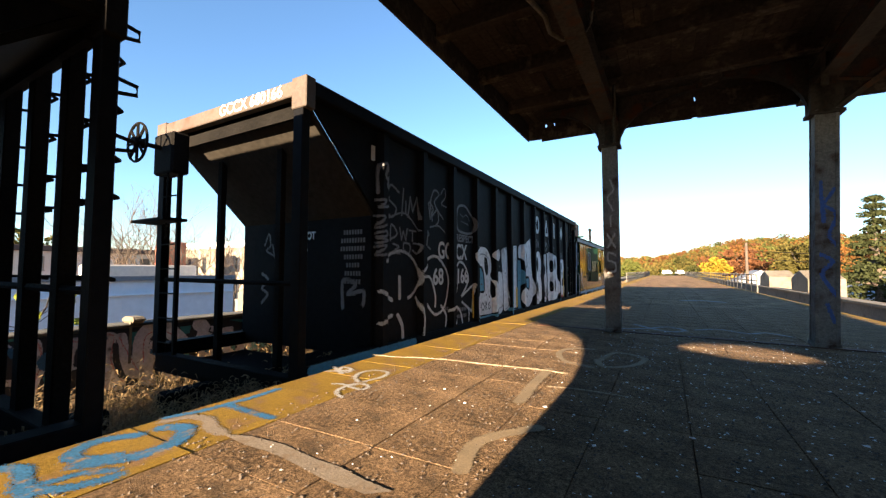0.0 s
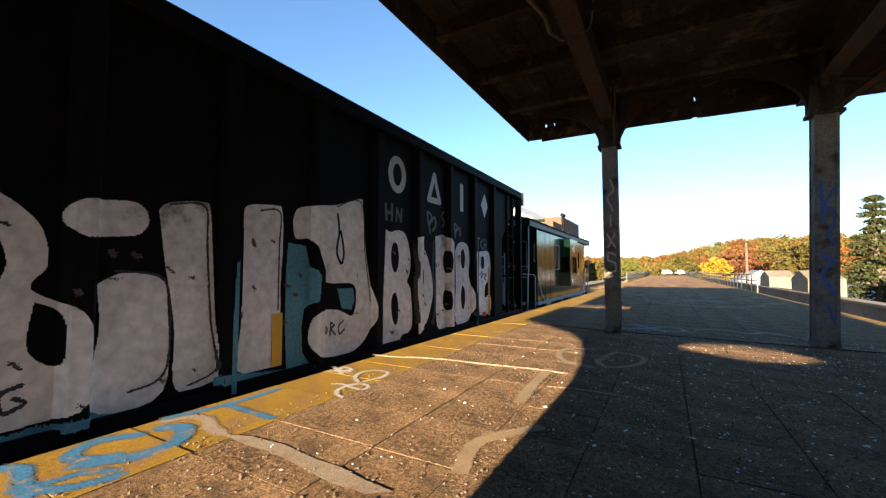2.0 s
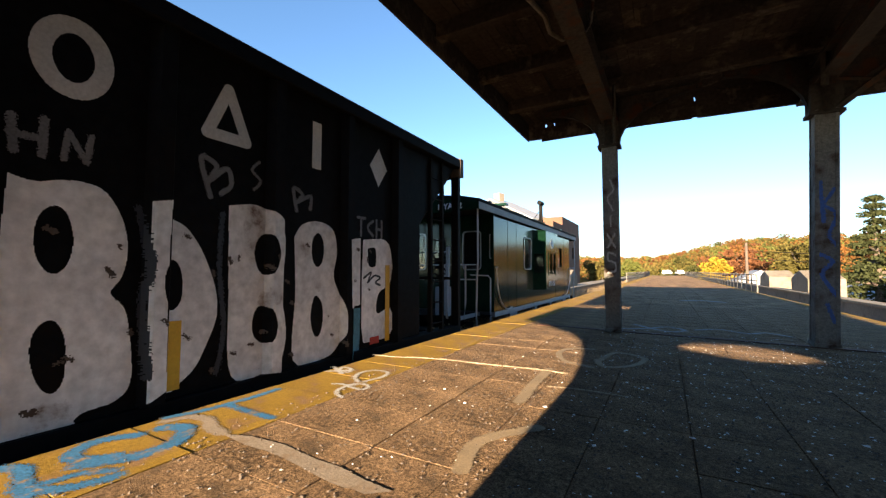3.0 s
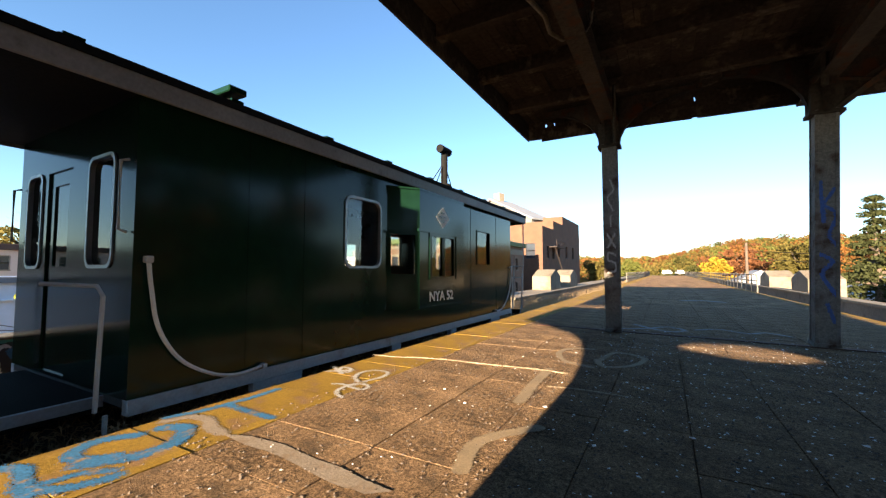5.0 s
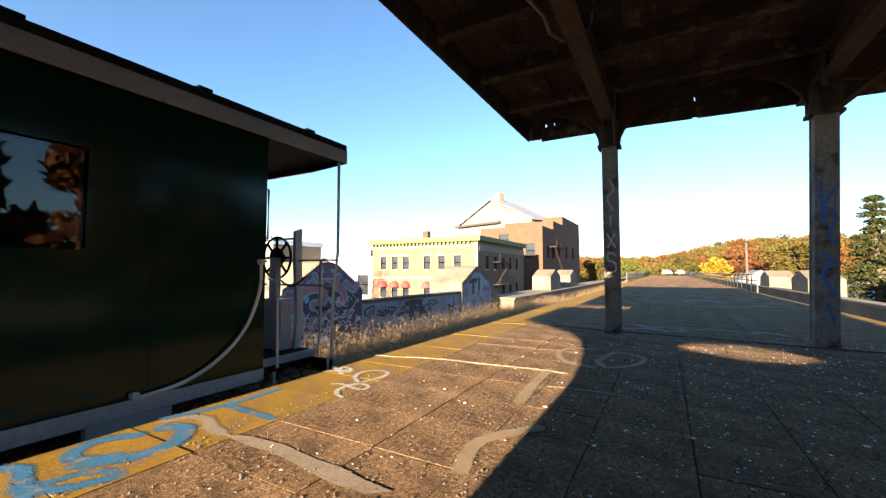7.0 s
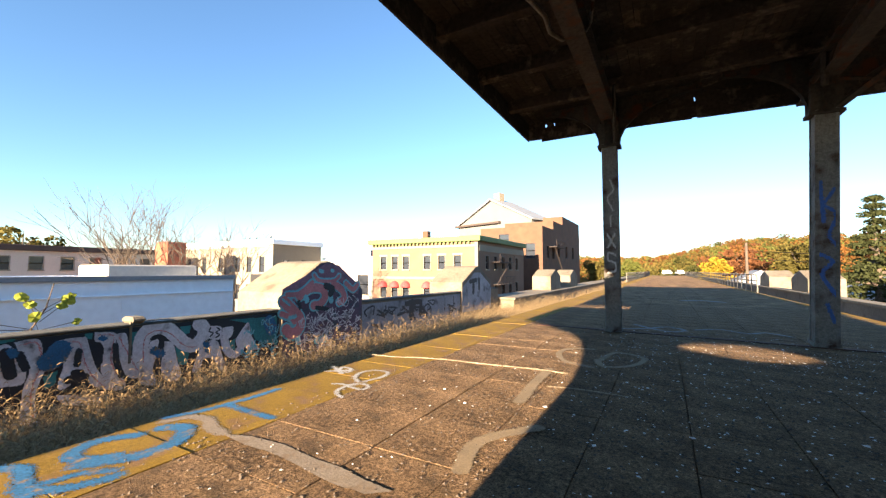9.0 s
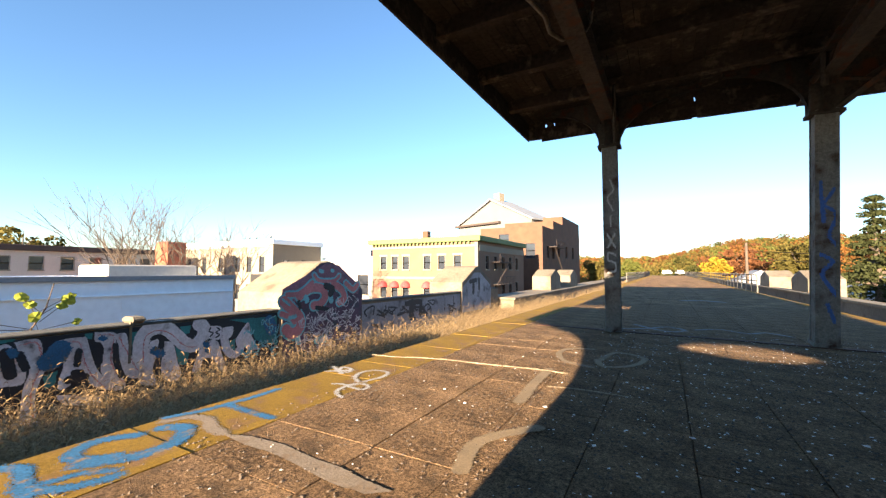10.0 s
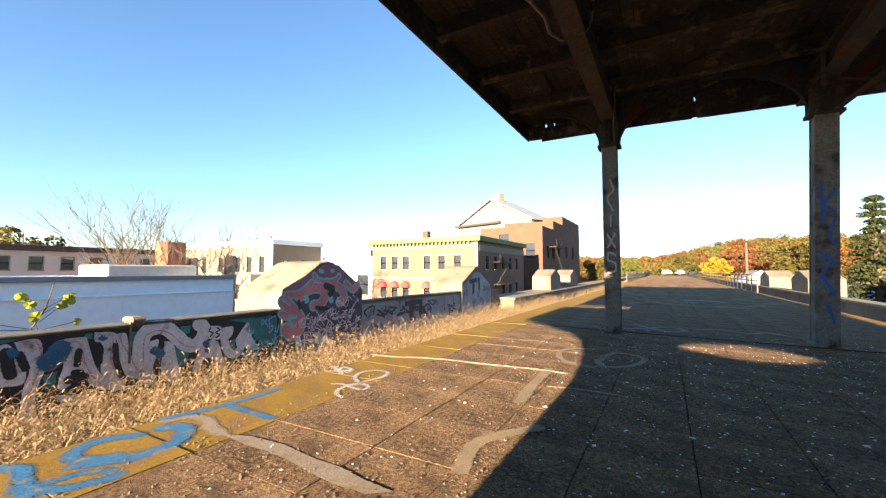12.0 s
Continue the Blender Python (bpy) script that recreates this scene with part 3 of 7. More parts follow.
    letters = [
        [("blob", [(1.6, -0.04), (1.82, 0.13), (1.93, 0.09), (2.03, -0.13), (2.09, -0.26), (2.06, -0.45), (1.89, -0.45), (1.61, -0.41)])],
        [("blob", [(1.95, 0.15), (2.21, 0.15), (2.26, -0.17), (2.29, -0.3), (2.24, -0.45), (2.2, -0.64), (2.22, -0.93), (2.27, -1.08), (2.06, -1.01), (2.06, -0.61), (2.08, -0.46), (2.12, -0.27), (2.02, -0.05), (1.98, 0.08)])],
        [("blob", [(2.4, 0.1), (2.72, 0.1), (2.84, -0.33), (2.89, -0.43), (2.6, -0.37), (2.59, -0.58), (2.45, -0.63), (2.45, -0.46), (2.49, -0.26)])],
        [("blob", [(2.68, 0.09), (2.75, 0.1), (2.83, -0.2), (2.91, -0.43), (3.05, -0.65), (3.13, -0.8), (2.98, -0.75), (2.83, -0.64), (2.75, -0.44), (2.69, -0.26)])],
        [("blob", [(2.42, -0.7), (2.91, -0.85), (2.96, -1.0), (2.63, -0.91), (2.5, -0.85)])],
        [("blob", [(2.85, 0.17), (3.13, 0.12), (3.13, -0.08), (3.11, -0.34), (3.2, -0.54), (3.3, -0.75), (3.25, -0.83), (3.11, -0.8), (3.02, -0.61), (2.95, -0.44), (2.98, -0.13), (2.93, 0.0), (2.86, 0.03)])],
        [("blob", [(3.14, 0.1), (3.27, 0.1), (3.32, -0.1), (3.37, -0.3), (3.44, -0.45), (3.52, -0.57), (3.51, -0.69), (3.34, -0.65), (3.21, -0.45), (3.17, -0.26)])],
        [("blob", [(3.64, -0.1), (3.78, -0.09), (3.75, -0.36), (3.7, -0.6), (3.76, -0.87), (3.53, -0.81), (3.48, -0.6), (3.59, -0.43)])],
        [("blob", [(3.87, -0.13), (4.02, -0.19), (4.11, -0.54), (4.18, -0.76), (4.1, -0.89), (3.91, -0.82), (3.83, -0.58)])],
        [("blob", [(4.57, 0.05), (4.92, 0.01), (4.91, -0.24), (4.64, -0.17)])],
        [("blob", [(4.5, -0.39), (4.71, -0.23), (4.87, -0.3), (4.96, -0.57), (5.08, -0.94), (4.88, -0.82), (4.79, -0.63), (4.6, -0.58), (4.51, -0.8), (4.38, -0.77)])],
        [("blob", [(5.25, -0.29), (5.52, 0.03), (5.6, -0.22), (5.72, -0.46), (5.82, -0.6), (5.52, -0.55), (5.44, -0.41), (5.35, -0.52), (5.27, -0.43)])],
        [("curve", [(3.54, -0.57), (3.5, -0.22), (3.55, 0.04), (3.72, 0.14), (3.9, 0.1), (4.07, -0.06), (4.22, -0.22), (4.39, -0.29), (4.53, -0.18), (4.58, 0.01), (4.48, 0.11)], 0.25)]]
    letters.append([("curve", [(5.0, -0.25), (5.07, -0.49), (5.22, -0.61), (5.36, -0.52), (5.4, -0.38)], 0.17)])
    letters.append([("blob", [(4.95, -0.02), (5.18, -0.02), (5.16, -0.2), (5.04, -0.26), (4.95, -0.2)])])
    rnd = random.Random(7)
    scrawl = []
    for _ in range(22):
        u, v = rnd.uniform(5.5, 6.25), rnd.uniform(-0.75, 0.05)
        scrawl.append(("curve", [(u + rnd.uniform(-0.12, 0.12), v + rnd.uniform(-0.12, 0.12)) for _ in range(4)], 0.022))
    spray("graffiti_scrawl", scrawl, "pale_cyan", S(0.026), wall, res=0.011)["kind"] = "stuff"
    for k, items in enumerate(letters):
        spray("graffiti_letter", items, "lilac_spray", S(0.012 + 0.0004 * k), wall, res=0.010, fuzz=0.003)
    spray("graffiti_trace", [("curve", [(2.01, 0.1), (2.19, 0.1), (2.24, -0.21), (2.19, -0.4), (2.15, -0.63), (2.19, -0.96)], 0.014), ("curve", [(2.44, 0.04), (2.66, 0.04), (2.74, -0.27), (2.86, -0.54), (3.02, -0.74)], 0.014), ("curve", [(2.89, 0.12), (3.1, 0.07), (3.08, -0.33), (3.25, -0.7)], 0.014), ("curve", [(3.18, 0.04), (3.31, -0.24), (3.46, -0.55)], 0.014), ("curve", [(3.55, -0.43), (3.55, -0.04), (3.72, 0.08), (3.95, 0.01), (4.22, -0.26), (4.43, -0.32)], 0.014)], "pink_spray", S(0.020), wall, res=0.010)["kind"] = "stuff"
    spray("graffiti_ink", [("curve", [(1.88, 0.02), (1.9, -0.14), (1.93, -0.29)], 0.14), ("curve", [(2.01, -0.03), (2.08, -0.23)], 0.1), ("curve", [(2.66, -0.09), (2.65, -0.29)], 0.09), ("curve", [(2.89, -0.1), (2.92, -0.3)], 0.1), ("curve", [(3.13, -0.08), (3.16, -0.35), (3.23, -0.59)], 0.09), ("curve", [(2.56, -0.51), (2.75, -0.51)], 0.12), ("curve", [(3.82, -0.18), (3.77, -0.57)], 0.1), ("curve", [(4.71, 0.02), (4.68, -0.05), (4.75, -0.1), (4.7, -0.16)], 0.03), ("curve", [(4.83, 0.0), (4.89, -0.05), (4.82, -0.09), (4.89, -0.15), (4.82, -0.19)], 0.03)], "outline_spray", S(0.022), wall, res=0.010, fuzz=0.003)["kind"] = "stuff"
    spray("graffiti_splash", [("line", [(2.33, -0.19), (2.41, -0.12), (2.44, -0.04)], 0.28), ("line", [(2.43, 0.04), (2.45, 0.02)], 0.14), ("line", [(3.71, -0.26), (3.82, -0.34)], 0.14), ("line", [(4.62, -0.28), (4.66, -0.42)], 0.12), ("line", [(2.93, 0.07), (2.99, 0.05)], 0.07), ("line", [(6.05, -0.02), (6.12, -0.18)], 0.3), ("line", [(1.93, 0.03), (1.95, -0.02)], 0.1)], "blue_spray", S(0.024), wall, res=0.014)["kind"] = "stuff"
    face = [(6.4, -1.1), (9.2, -1.1), (9.2, 0.58), (8.05, 1.36), (7.55, 1.36), (6.4, 0.58)]
    spray("graffiti_ground", [("fill", face)], "plum_spray", Sp(0.004), p1, res=0.03, fuzz=0)
    spray("graffiti_backing", [("fill", [(6.33, 0.42), (6.37, 0.72), (7.76, 1.36), (8.22, 1.31), (9.08, 0.73), (9.03, 0.48), (8.74, 0.5), (8.5, 0.75), (8.23, 0.87), (7.81, 0.85), (7.41, 0.89), (7.14, 0.65), (6.87, 0.52), (6.62, 0.26)])], "mauve_spray", Sp(0.008), p1, res=0.014, fuzz=0.003)
    pink = [("curve", [(6.41, 0.42), (6.64, 0.22), (6.88, 0.0), (6.89, -0.25), (6.66, -0.37), (6.49, -0.25)], 0.26), ("curve", [(6.35, 0.14), (6.63, 0.01), (6.72, -0.09)], 0.13), ("curve", [(6.87, 0.52), (7.19, 0.7), (7.57, 0.69), (7.72, 0.49), (7.56, 0.29), (7.33, 0.26)], 0.22), ("curve", [(8.02, 0.79), (8.33, 0.63), (8.44, 0.38), (8.25, 0.29)], 0.2), ("curve", [(8.5, 0.8), (8.79, 0.62), (8.98, 0.75)], 0.14), ("curve", [(6.5, 0.58), (6.87, 0.6), (7.26, 0.86)], 0.12), ("curve", [(7.33, 1.05), (7.51, 0.9), (8.02, 0.89), (8.23, 1.02)], 0.09)]
    for k, (a, p, wide) in enumerate(pink):
        spray("graffiti_outline", [(a, p, wide + 0.09)], "pale_cyan", Sp(0.010 + 0.001 * k), p1, res=0.012, fuzz=0.004)
        spray("graffiti_letter", [(a, p, wide)], "pink_spray", Sp(0.0205 + 0.0003 * k), p1, res=0.012, fuzz=0.004)
    spray("graffiti_splash", [("line", [(7.52, 1.16), (7.6, 1.14)], 0.1), ("line", [(7.93, 1.17), (7.99, 1.15)], 0.09), ("line", [(6.58, 0.02), (6.75, 0.04)], 0.1), ("line", [(7.07, 0.48), (7.09, 0.41)], 0.16), ("line", [(7.9, 0.46), (7.94, 0.35)], 0.16), ("line", [(6.83, -0.53), (6.86, -0.6)], 0.16), ("line", [(7.45, -0.65), (7.74, -0.65)], 0.2), ("line", [(6.57, 0.33), (6.37, 0.48)], 0.06)], "pale_cyan", Sp(0.024), p1, res=0.014)["kind"] = "stuff"
    spray("graffiti_ink", [("curve", [(7.73, 0.76), (7.98, 0.66), (7.9, 0.54)], 0.18), ("curve", [(7.43, 0.2), (7.83, 0.12)], 0.12), ("curve", [(6.84, 0.38), (6.88, 0.24)], 0.1)], "outline_spray", Sp(0.026), p1, res=0.014)["kind"] = "stuff"
    rnd = random.Random(12)
    tags = []
    for _ in range(95):
        u = rnd.uniform(6.9, 9.1)
        v = rnd.uniform(-0.95, 0.05 + 0.3 * (u > 8.0))
        tags.append(("curve", [(u + rnd.uniform(-0.16, 0.16), v + rnd.uniform(-0.13, 0.13)) for _ in range(4)], 0.022))
    spray("graffiti_scrawl", tags, "lilac_spray", Sp(0.028), p1, res=0.012)["kind"] = "stuff"
    tags2 = []
    for _ in range(26):
        u, v = rnd.uniform(9.5, 15.4), rnd.uniform(-0.7, 0.0)
        tags2.append(("curve", [(u + rnd.uniform(-0.35, 0.35), v + rnd.uniform(-0.16, 0.16)) for _ in range(4)], 0.06))
    spray("graffiti_scrawl", tags2, "outline_spray", S(0.006), wall, res=0.025)["kind"] = "stuff"
    spray("graffiti_ground", [("fill", [(9.3, -1.1), (15.85, -1.1), (15.85, 0.15), (9.3, 0.15)])], "slate_spray", S(0.003), wall, res=0.06, fuzz=0)
    spray("graffiti_word", [("line", [(11.61, -0.0), (12.45, 0.02)], 0.2), ("line", [(12.0, 0.01), (11.93, -0.47)], 0.28)], "outline_spray", S(0.008), wall, res=0.03)
    spray("graffiti_word", [("line", [(12.57, -0.01), (12.53, -0.43)], 0.22), ("line", [(12.53, -0.45), (12.85, -0.39)], 0.12)], "outline_spray", S(0.0085), wall, res=0.03)
    spray("graffiti_word", [("line", [(16.75, 0.65), (17.45, 0.72)], 0.2), ("line", [(17.13, 0.64), (17.12, 0.16)], 0.24)], "outline_spray", Sp(0.006), p2, res=0.03)
    spray("graffiti_word", [("line", [(17.78, 0.74), (17.78, 0.32)], 0.22)], "outline_spray", Sp(0.006), p2, res=0.03)
    spray("graffiti_ground", [("fill", [(15.95, -0.7), (19.3, -0.7), (19.3, 0.4), (17.9, 1.1), (17.3, 1.1), (15.95, 0.4)])], "slate_spray", Sp(0.003), p2, res=0.04, fuzz=0)


build_parapets()


# ---- canopy ----
def build_canopy():
    Y0, Y1, XL, XR = -7.0, 9.0, -2.70, 4.0
    deck = part("canopy_roof", boxes((XL, XR, Y0, Y1, 4.62, 4.92)), "canopy_wood")
    tagged(deck, "weathered dark wooden platform canopy with damaged soffit boards", "canopy", kind="structure")
    # fascia along the edges, with gaps where the boards have broken away
    f = lambda x: 4.205 - (x - XL) * 0.026
    for low, high in (((XL, -2.36), (XL, -2.33)), ((-2.24, -2.12), (-2.27, -2.15)), ((-2.07, 0.54), (-2.09, 0.58)), ((0.63, 3.55), (0.61, 3.55))):
        bm = prism(bmesh.new(), [(low[0], f(low[0])), (low[1], f(low[1])), ((low[1] + high[1]) / 2 + 0.02, 4.46), (high[1], 4.62), (high[0], 4.62), ((low[0] + high[0]) / 2 - 0.015, 4.5)], "y", Y1 - 0.06, Y1)
        part("end_fascia", bm, "canopy_wood", deck)
    part("end_fascia_rail", boxes((-2.4, 0.7, Y1 - 0.05, Y1 - 0.01, 4.14, 4.45)), "canopy_wood", deck)
    part("end_fascia_rail", boxes((-2.4, 0.7, Y1 - 0.05, Y1 - 0.01, 4.53, 4.62)), "canopy_wood", deck)
    part("edge_fascia", boxes((XL - 0.04, XL, Y0, Y1, 4.20, 4.74)), "canopy_wood", deck)
    part("edge_fascia", boxes((XR, XR + 0.04, Y0, Y1, 4.05, 4.74)), "canopy_wood", deck)
    rnd = random.Random(9)
    # soffit boards
    bm = bmesh.new()
    x = XL
    while x < XR - 0.1:
        w = rnd.uniform(0.13, 0.16)
        y = Y0
        while y < Y1 - 0.1:
            y2 = min(y + rnd.uniform(1.5, 3.2), Y1 - 0.07)
            if rnd.random() > 0.03:
                dz = rnd.uniform(-0.008, 0.0)
                box(bm, x + 0.003, x + w - 0.003, y + 0.004, y2 - 0.004, 4.585 + dz, 4.615)
            y = y2
        x += w
    part("soffit_boards", bm, "canopy_wood", deck)["kind"] = "stuff"
    for x, y, dx, dy, dz in ((0.15, 8.3, 0.16, 0.5, -0.16), (0.4, 8.1, 0.14, 0.7, -0.1), (-0.2, 5.6, 0.15, 0.9, -0.09), (0.75, 5.2, 0.14, 0.6, -0.13), (-1.9, 6.6, 0.15, 0.7, -0.08)):
        bm = prism(bmesh.new(), [(y, 4.575), (y + dy, 4.575 + dz), (y + dy, 4.595 + dz), (y, 4.6)], "x", x, x + dx)
        part("loose_board", bm, "canopy_wood", deck, "sagging broken soffit board")
    y = 7.55
    while y > Y0:
        part("cross_beam", boxes((XL + 0.02, XR - 0.02, y - 0.08, y + 0.08, 4.36, 4.59), bevel=0.01), "canopy_wood", deck)
        y -= 1.45
    for gx in (-0.88, 2.2):
        bm = boxes((gx - 0.12, gx + 0.12, Y0, Y1 - 0.07, 4.02, 4.05), (gx - 0.014, gx + 0.014, Y0, Y1 - 0.07, 4.05, 4.32), (gx - 0.12, gx + 0.12, Y0, Y1 - 0.07, 4.32, 4.36))
        part("girder", bm, "canopy_steel", deck)
    bm = tube(bmesh.new(), [(-1.5, 3.6, 4.3), (-1.29, 4.35, 4.3), (-1.21, 4.75, 4.3), (-1.24, 5.1, 4.3), (-1.13, 5.36, 4.3), (-1.0, 5.4, 4.34)], 0.03, 8)
    tube(bm, [(-0.55, 4.2, 4.34), (-0.64, 4.7, 4.3), (-0.74, 5.15, 4.3), (-0.85, 5.4, 4.34)], 0.022, 8)
    part("conduit", bm, "post", deck, "bent grey metal pipe")


def column(x, y, w, label, braces=()):
    col = empty("canopy_column", (x, y, 0))
    tagged(col, label, "column", "canopy columns")
    h = w / 2
    bm = boxes((-h + 0.012, h - 0.012, -h + 0.012, h - 0.012, 0.02, 3.62))
    for sx in (-1, 1):
        for sy in (-1, 1):
            box(bm, min(sx * h, sx * (h - 0.05)), max(sx * h, sx * (h - 0.05)), min(sy * h, sy * (h - 0.05)), max(sy * h, sy * (h - 0.05)), 0.02, 3.62, bevel=0.006)
    for z in np.arange(0.35, 3.5, 0.42):
        for sx in (-1, 1):
            tube(bm, [(sx * (h - 0.025), -h - 0.006, z), (sx * (h - 0.025), -h + 0.01, z)], 0.013, 6)
    part("shaft", bm, "post", col)
    part("base", boxes((-h - 0.015, h + 0.015, -h - 0.015, h + 0.015, 0, 0.07), bevel=0.01), "post", col)
    part("cap", boxes((-h - 0.07, h + 0.07, -h - 0.02, h + 0.02, 3.54, 3.60), (-h - 0.05, h + 0.05, -h, h, 3.60, 4.02), bevel=0.008), "canopy_steel", col)
    # arched gusset plates on the four sides
    for k, reach in ((0, 1.36), (1, 0.6), (2, 1.1), (3, 0.9)):
        prof = [(h + 0.04, 3.56)]
        for i in range(9):
            a = i / 8 * math.pi / 2
            prof.append((h + 0.05 + reach * (1 - math.cos(a)) , 3.6 + 0.80 * math.sin(a)))
        prof += [(h + 0.05 + reach, 4.5), (h + 0.04, 4.5)]
        bm = prism(bmesh.new(), prof, "y", -0.02, 0.02)
        bm.transform(Matrix.Rotation(k * math.pi / 2, 4, "Z"))
        part("bracket", bm, "canopy_steel", col)
        edge = [(p[0], 0, p[1]) for p in prof[:10]]
        bm = bmesh.new()
        for (a, _, az), (b, _, bz) in zip(edge, edge[1:]):
            q = [bm.verts.new(p) for p in ((a, -0.06, az), (b, -0.06, bz), (b, 0.06, bz), (a, 0.06, az))]
            bm.faces.new(q)
        bmesh.ops.solidify(bm, geom=bm.faces[:], thickness=0.012)
        bm.transform(Matrix.Rotation(k * math.pi / 2, 4, "Z"))
        part("bracket_flange", bm, "canopy_steel", col)
    for a, b, r in braces:
        part("brace", tube(bmesh.new(), [a, b], r, 4), "canopy_steel", col)
    return col


build_canopy()
c1 = column(-0.88, 8.25, 0.27, "peeling grey steel column with pale sprayed letters", (((0.1, -0.14, 3.62), (0.2, -1.0, 4.36), 0.03),))
c2 = column(2.25, 8.3, 0.285, "rust-streaked grey steel column with blue spray marks", (((0.12, -0.1, 3.62), (1.05, -0.75, 4.40), 0.055), ((0.55, -0.42, 3.98), (0.55, -1.35, 4.40), 0.035), ((-0.12, -0.5, 3.85), (-0.12, -0.5, 4.36), 0.05), ((0.05, -0.2, 4.05), (0.45, -0.35, 3.9), 0.03)))
spray("spray_marks", [("curve", [(0.05, 2.3), (-0.05, 2.55), (0.06, 2.7), (0.0, 2.9)], 0.03), ("line", [(-0.06, 1.85), (0.07, 1.6)], 0.035), ("line", [(0.07, 1.85), (-0.06, 1.6)], 0.035), ("line", [(0, 2.2), (0, 2.0)], 0.03),
      ("curve", [(0.08, 1.45), (-0.05, 1.5), (-0.06, 1.36), (0.06, 1.3), (0.07, 1.16), (-0.06, 1.12)], 0.035)], "white_spray", lambda u, v: (u, -0.126, v), c1, res=0.008)
spray("spray_marks", [("line", [(-0.08, 2.5), (-0.04, 1.9)], 0.05), ("line", [(0.09, 2.4), (-0.05, 2.15)], 0.045), ("curve", [(-0.05, 2.15), (0.1, 2.0), (0.02, 1.7), (0.1, 1.55)], 0.045), ("curve", [(-0.08, 1.4), (0.06, 1.3), (-0.06, 1.1), (0.1, 0.8)], 0.05), ("line", [(0.0, 0.65), (0.08, 0.4)], 0.05)], "dull_blue", lambda u, v: (u, -0.1335, v), c2, res=0.01)
c2.matrix_basis = pose(2.09, 8.16, 0, 1.0, 1.9, 0)
copy_thing(column(-0.6, -6.4, 0.27, "peeling grey steel column under the canopy"), pose(2.2, -6.4, 0))


def build_shade_wall():
    """Closes the place behind the camera: unseen wall added under the canopy for shade."""
    t = 0.15
    # Lens-shaped gap between the two edges lets through the sun patch on the paving.
    low_edge = [(0.0, 1.993), (0.25, 1.933), (0.5, 1.898), (0.9, 1.859), (1.3, 1.875), (1.5, 1.902), (1.72, 1.946)]
    high_edge = [(1.72, 1.946), (1.35, 2.076), (0.9, 2.12), (0.4, 2.103), (0.2, 2.056), (0.0, 1.993)]
    bm = boxes((-0.94, 0.0, -2.5 - t, -2.5, 0, 4.58), (1.72, 3.9, -2.5 - t, -2.5, 0, 4.58), (-0.94, -0.79, -6.9, -2.5 - t, 0, 4.58))
    prism(bm, [(0.0, 0.0), *low_edge, (1.72, 0.0)], "y", -2.5 - t, -2.5)
    prism(bm, [(1.72, 4.58), *high_edge, (0.0, 4.58)], "y", -2.5 - t, -2.5)
    house = tagged(part("waiting_room", bm, "canopy_wood"), "unseen wooden wall added under the canopy to shade the platform", "waiting room", kind="structure")
    # Added panel whose curved lower edge shapes the shadow line on the platform.
    bm = prism(bmesh.new(), [(-0.94, 1.40), (-0.99, 1.55), (-1.12, 1.777), (-1.32, 1.95), (-1.61, 2.10), (-2.46, 2.313), (-3.0, 2.42), (-3.0, 3.25), (-0.94, 3.25)], "y", -2.6, -2.5)
    part("valance", bm, "canopy_wood", house)


build_shade_wall()


# ---- railings ----
def railing(name, x, y0, y1, step, label, group):
    fence = empty(name, (x, y0, 0))
    tagged(fence, label, "railing", group)
    post = None
    n = int((y1 - y0) / step)
    for k in range(n + 1):
        if post is None:
            post = part("post", boxes((-0.035, 0.035, -0.035, 0.035, 0, 1.0), bevel=0.008), "post", fence)
        else:
            o = new("post", post.data)
            o.parent = fence
            o.location.y = k * step
    for z in (0.3, 0.62, 0.94):
        part("rail", boxes((-0.025, 0.025, 0, y1 - y0, z - 0.03, z + 0.03)), "post", fence)
    return fence


railing("railing", EDGE_R - 0.05, 26.5, 114, 1.6, "weathered post and rail fence on the platform edge", "platform railings")
railing("railing", EDGE_L + 0.05, 44, 114, 1.6, "weathered post and rail fence on the platform edge", "platform railings")


# ---- train ----
TRACK_X, SPEED = -5.25, 4.0
RIBS = [1.57 + 1.125 * i for i in range(12)]


def rib_profile(y):
    d = min(abs(y - r) for r in RIBS)
    return 1.63 if d < 0.06 else 1.53 if d > 0.11 else 1.63 - 0.1 * (d - 0.06) / 0.05


BREAKS = [r + d for r in RIBS for d in (-0.11, -0.06, 0.06, 0.11)]


def side(dz):
    return lambda u, v: (rib_profile(u) + dz, u, v)


def brake_wheel(parent, name, m, r=0.28, disc=0.0):
    """Spoked hand-brake wheel in its own plane."""
    bm = bmesh.new()
    tube(bm, [(r * math.cos(a), r * math.sin(a), 0) for a in np.linspace(0, 2 * math.pi, 25)], 0.018, 6, cap=False)
    if disc:
        tube(bm, [(0, 0, -0.012), (0, 0, 0.012)], disc, 20)
    for k in range(8):
        a = k * math.pi / 4
        tube(bm, [(0.03 * math.cos(a), 0.03 * math.sin(a), 0), (r * math.cos(a), r * math.sin(a), 0)], 0.02, 5)
    tube(bm, [(0, 0, -0.1), (0, 0, 0.06)], 0.07, 10)
    bm.transform(m)
    return part(name, bm, "steel_dark", parent, "spoked iron hand-brake wheel")


WHEELS = []


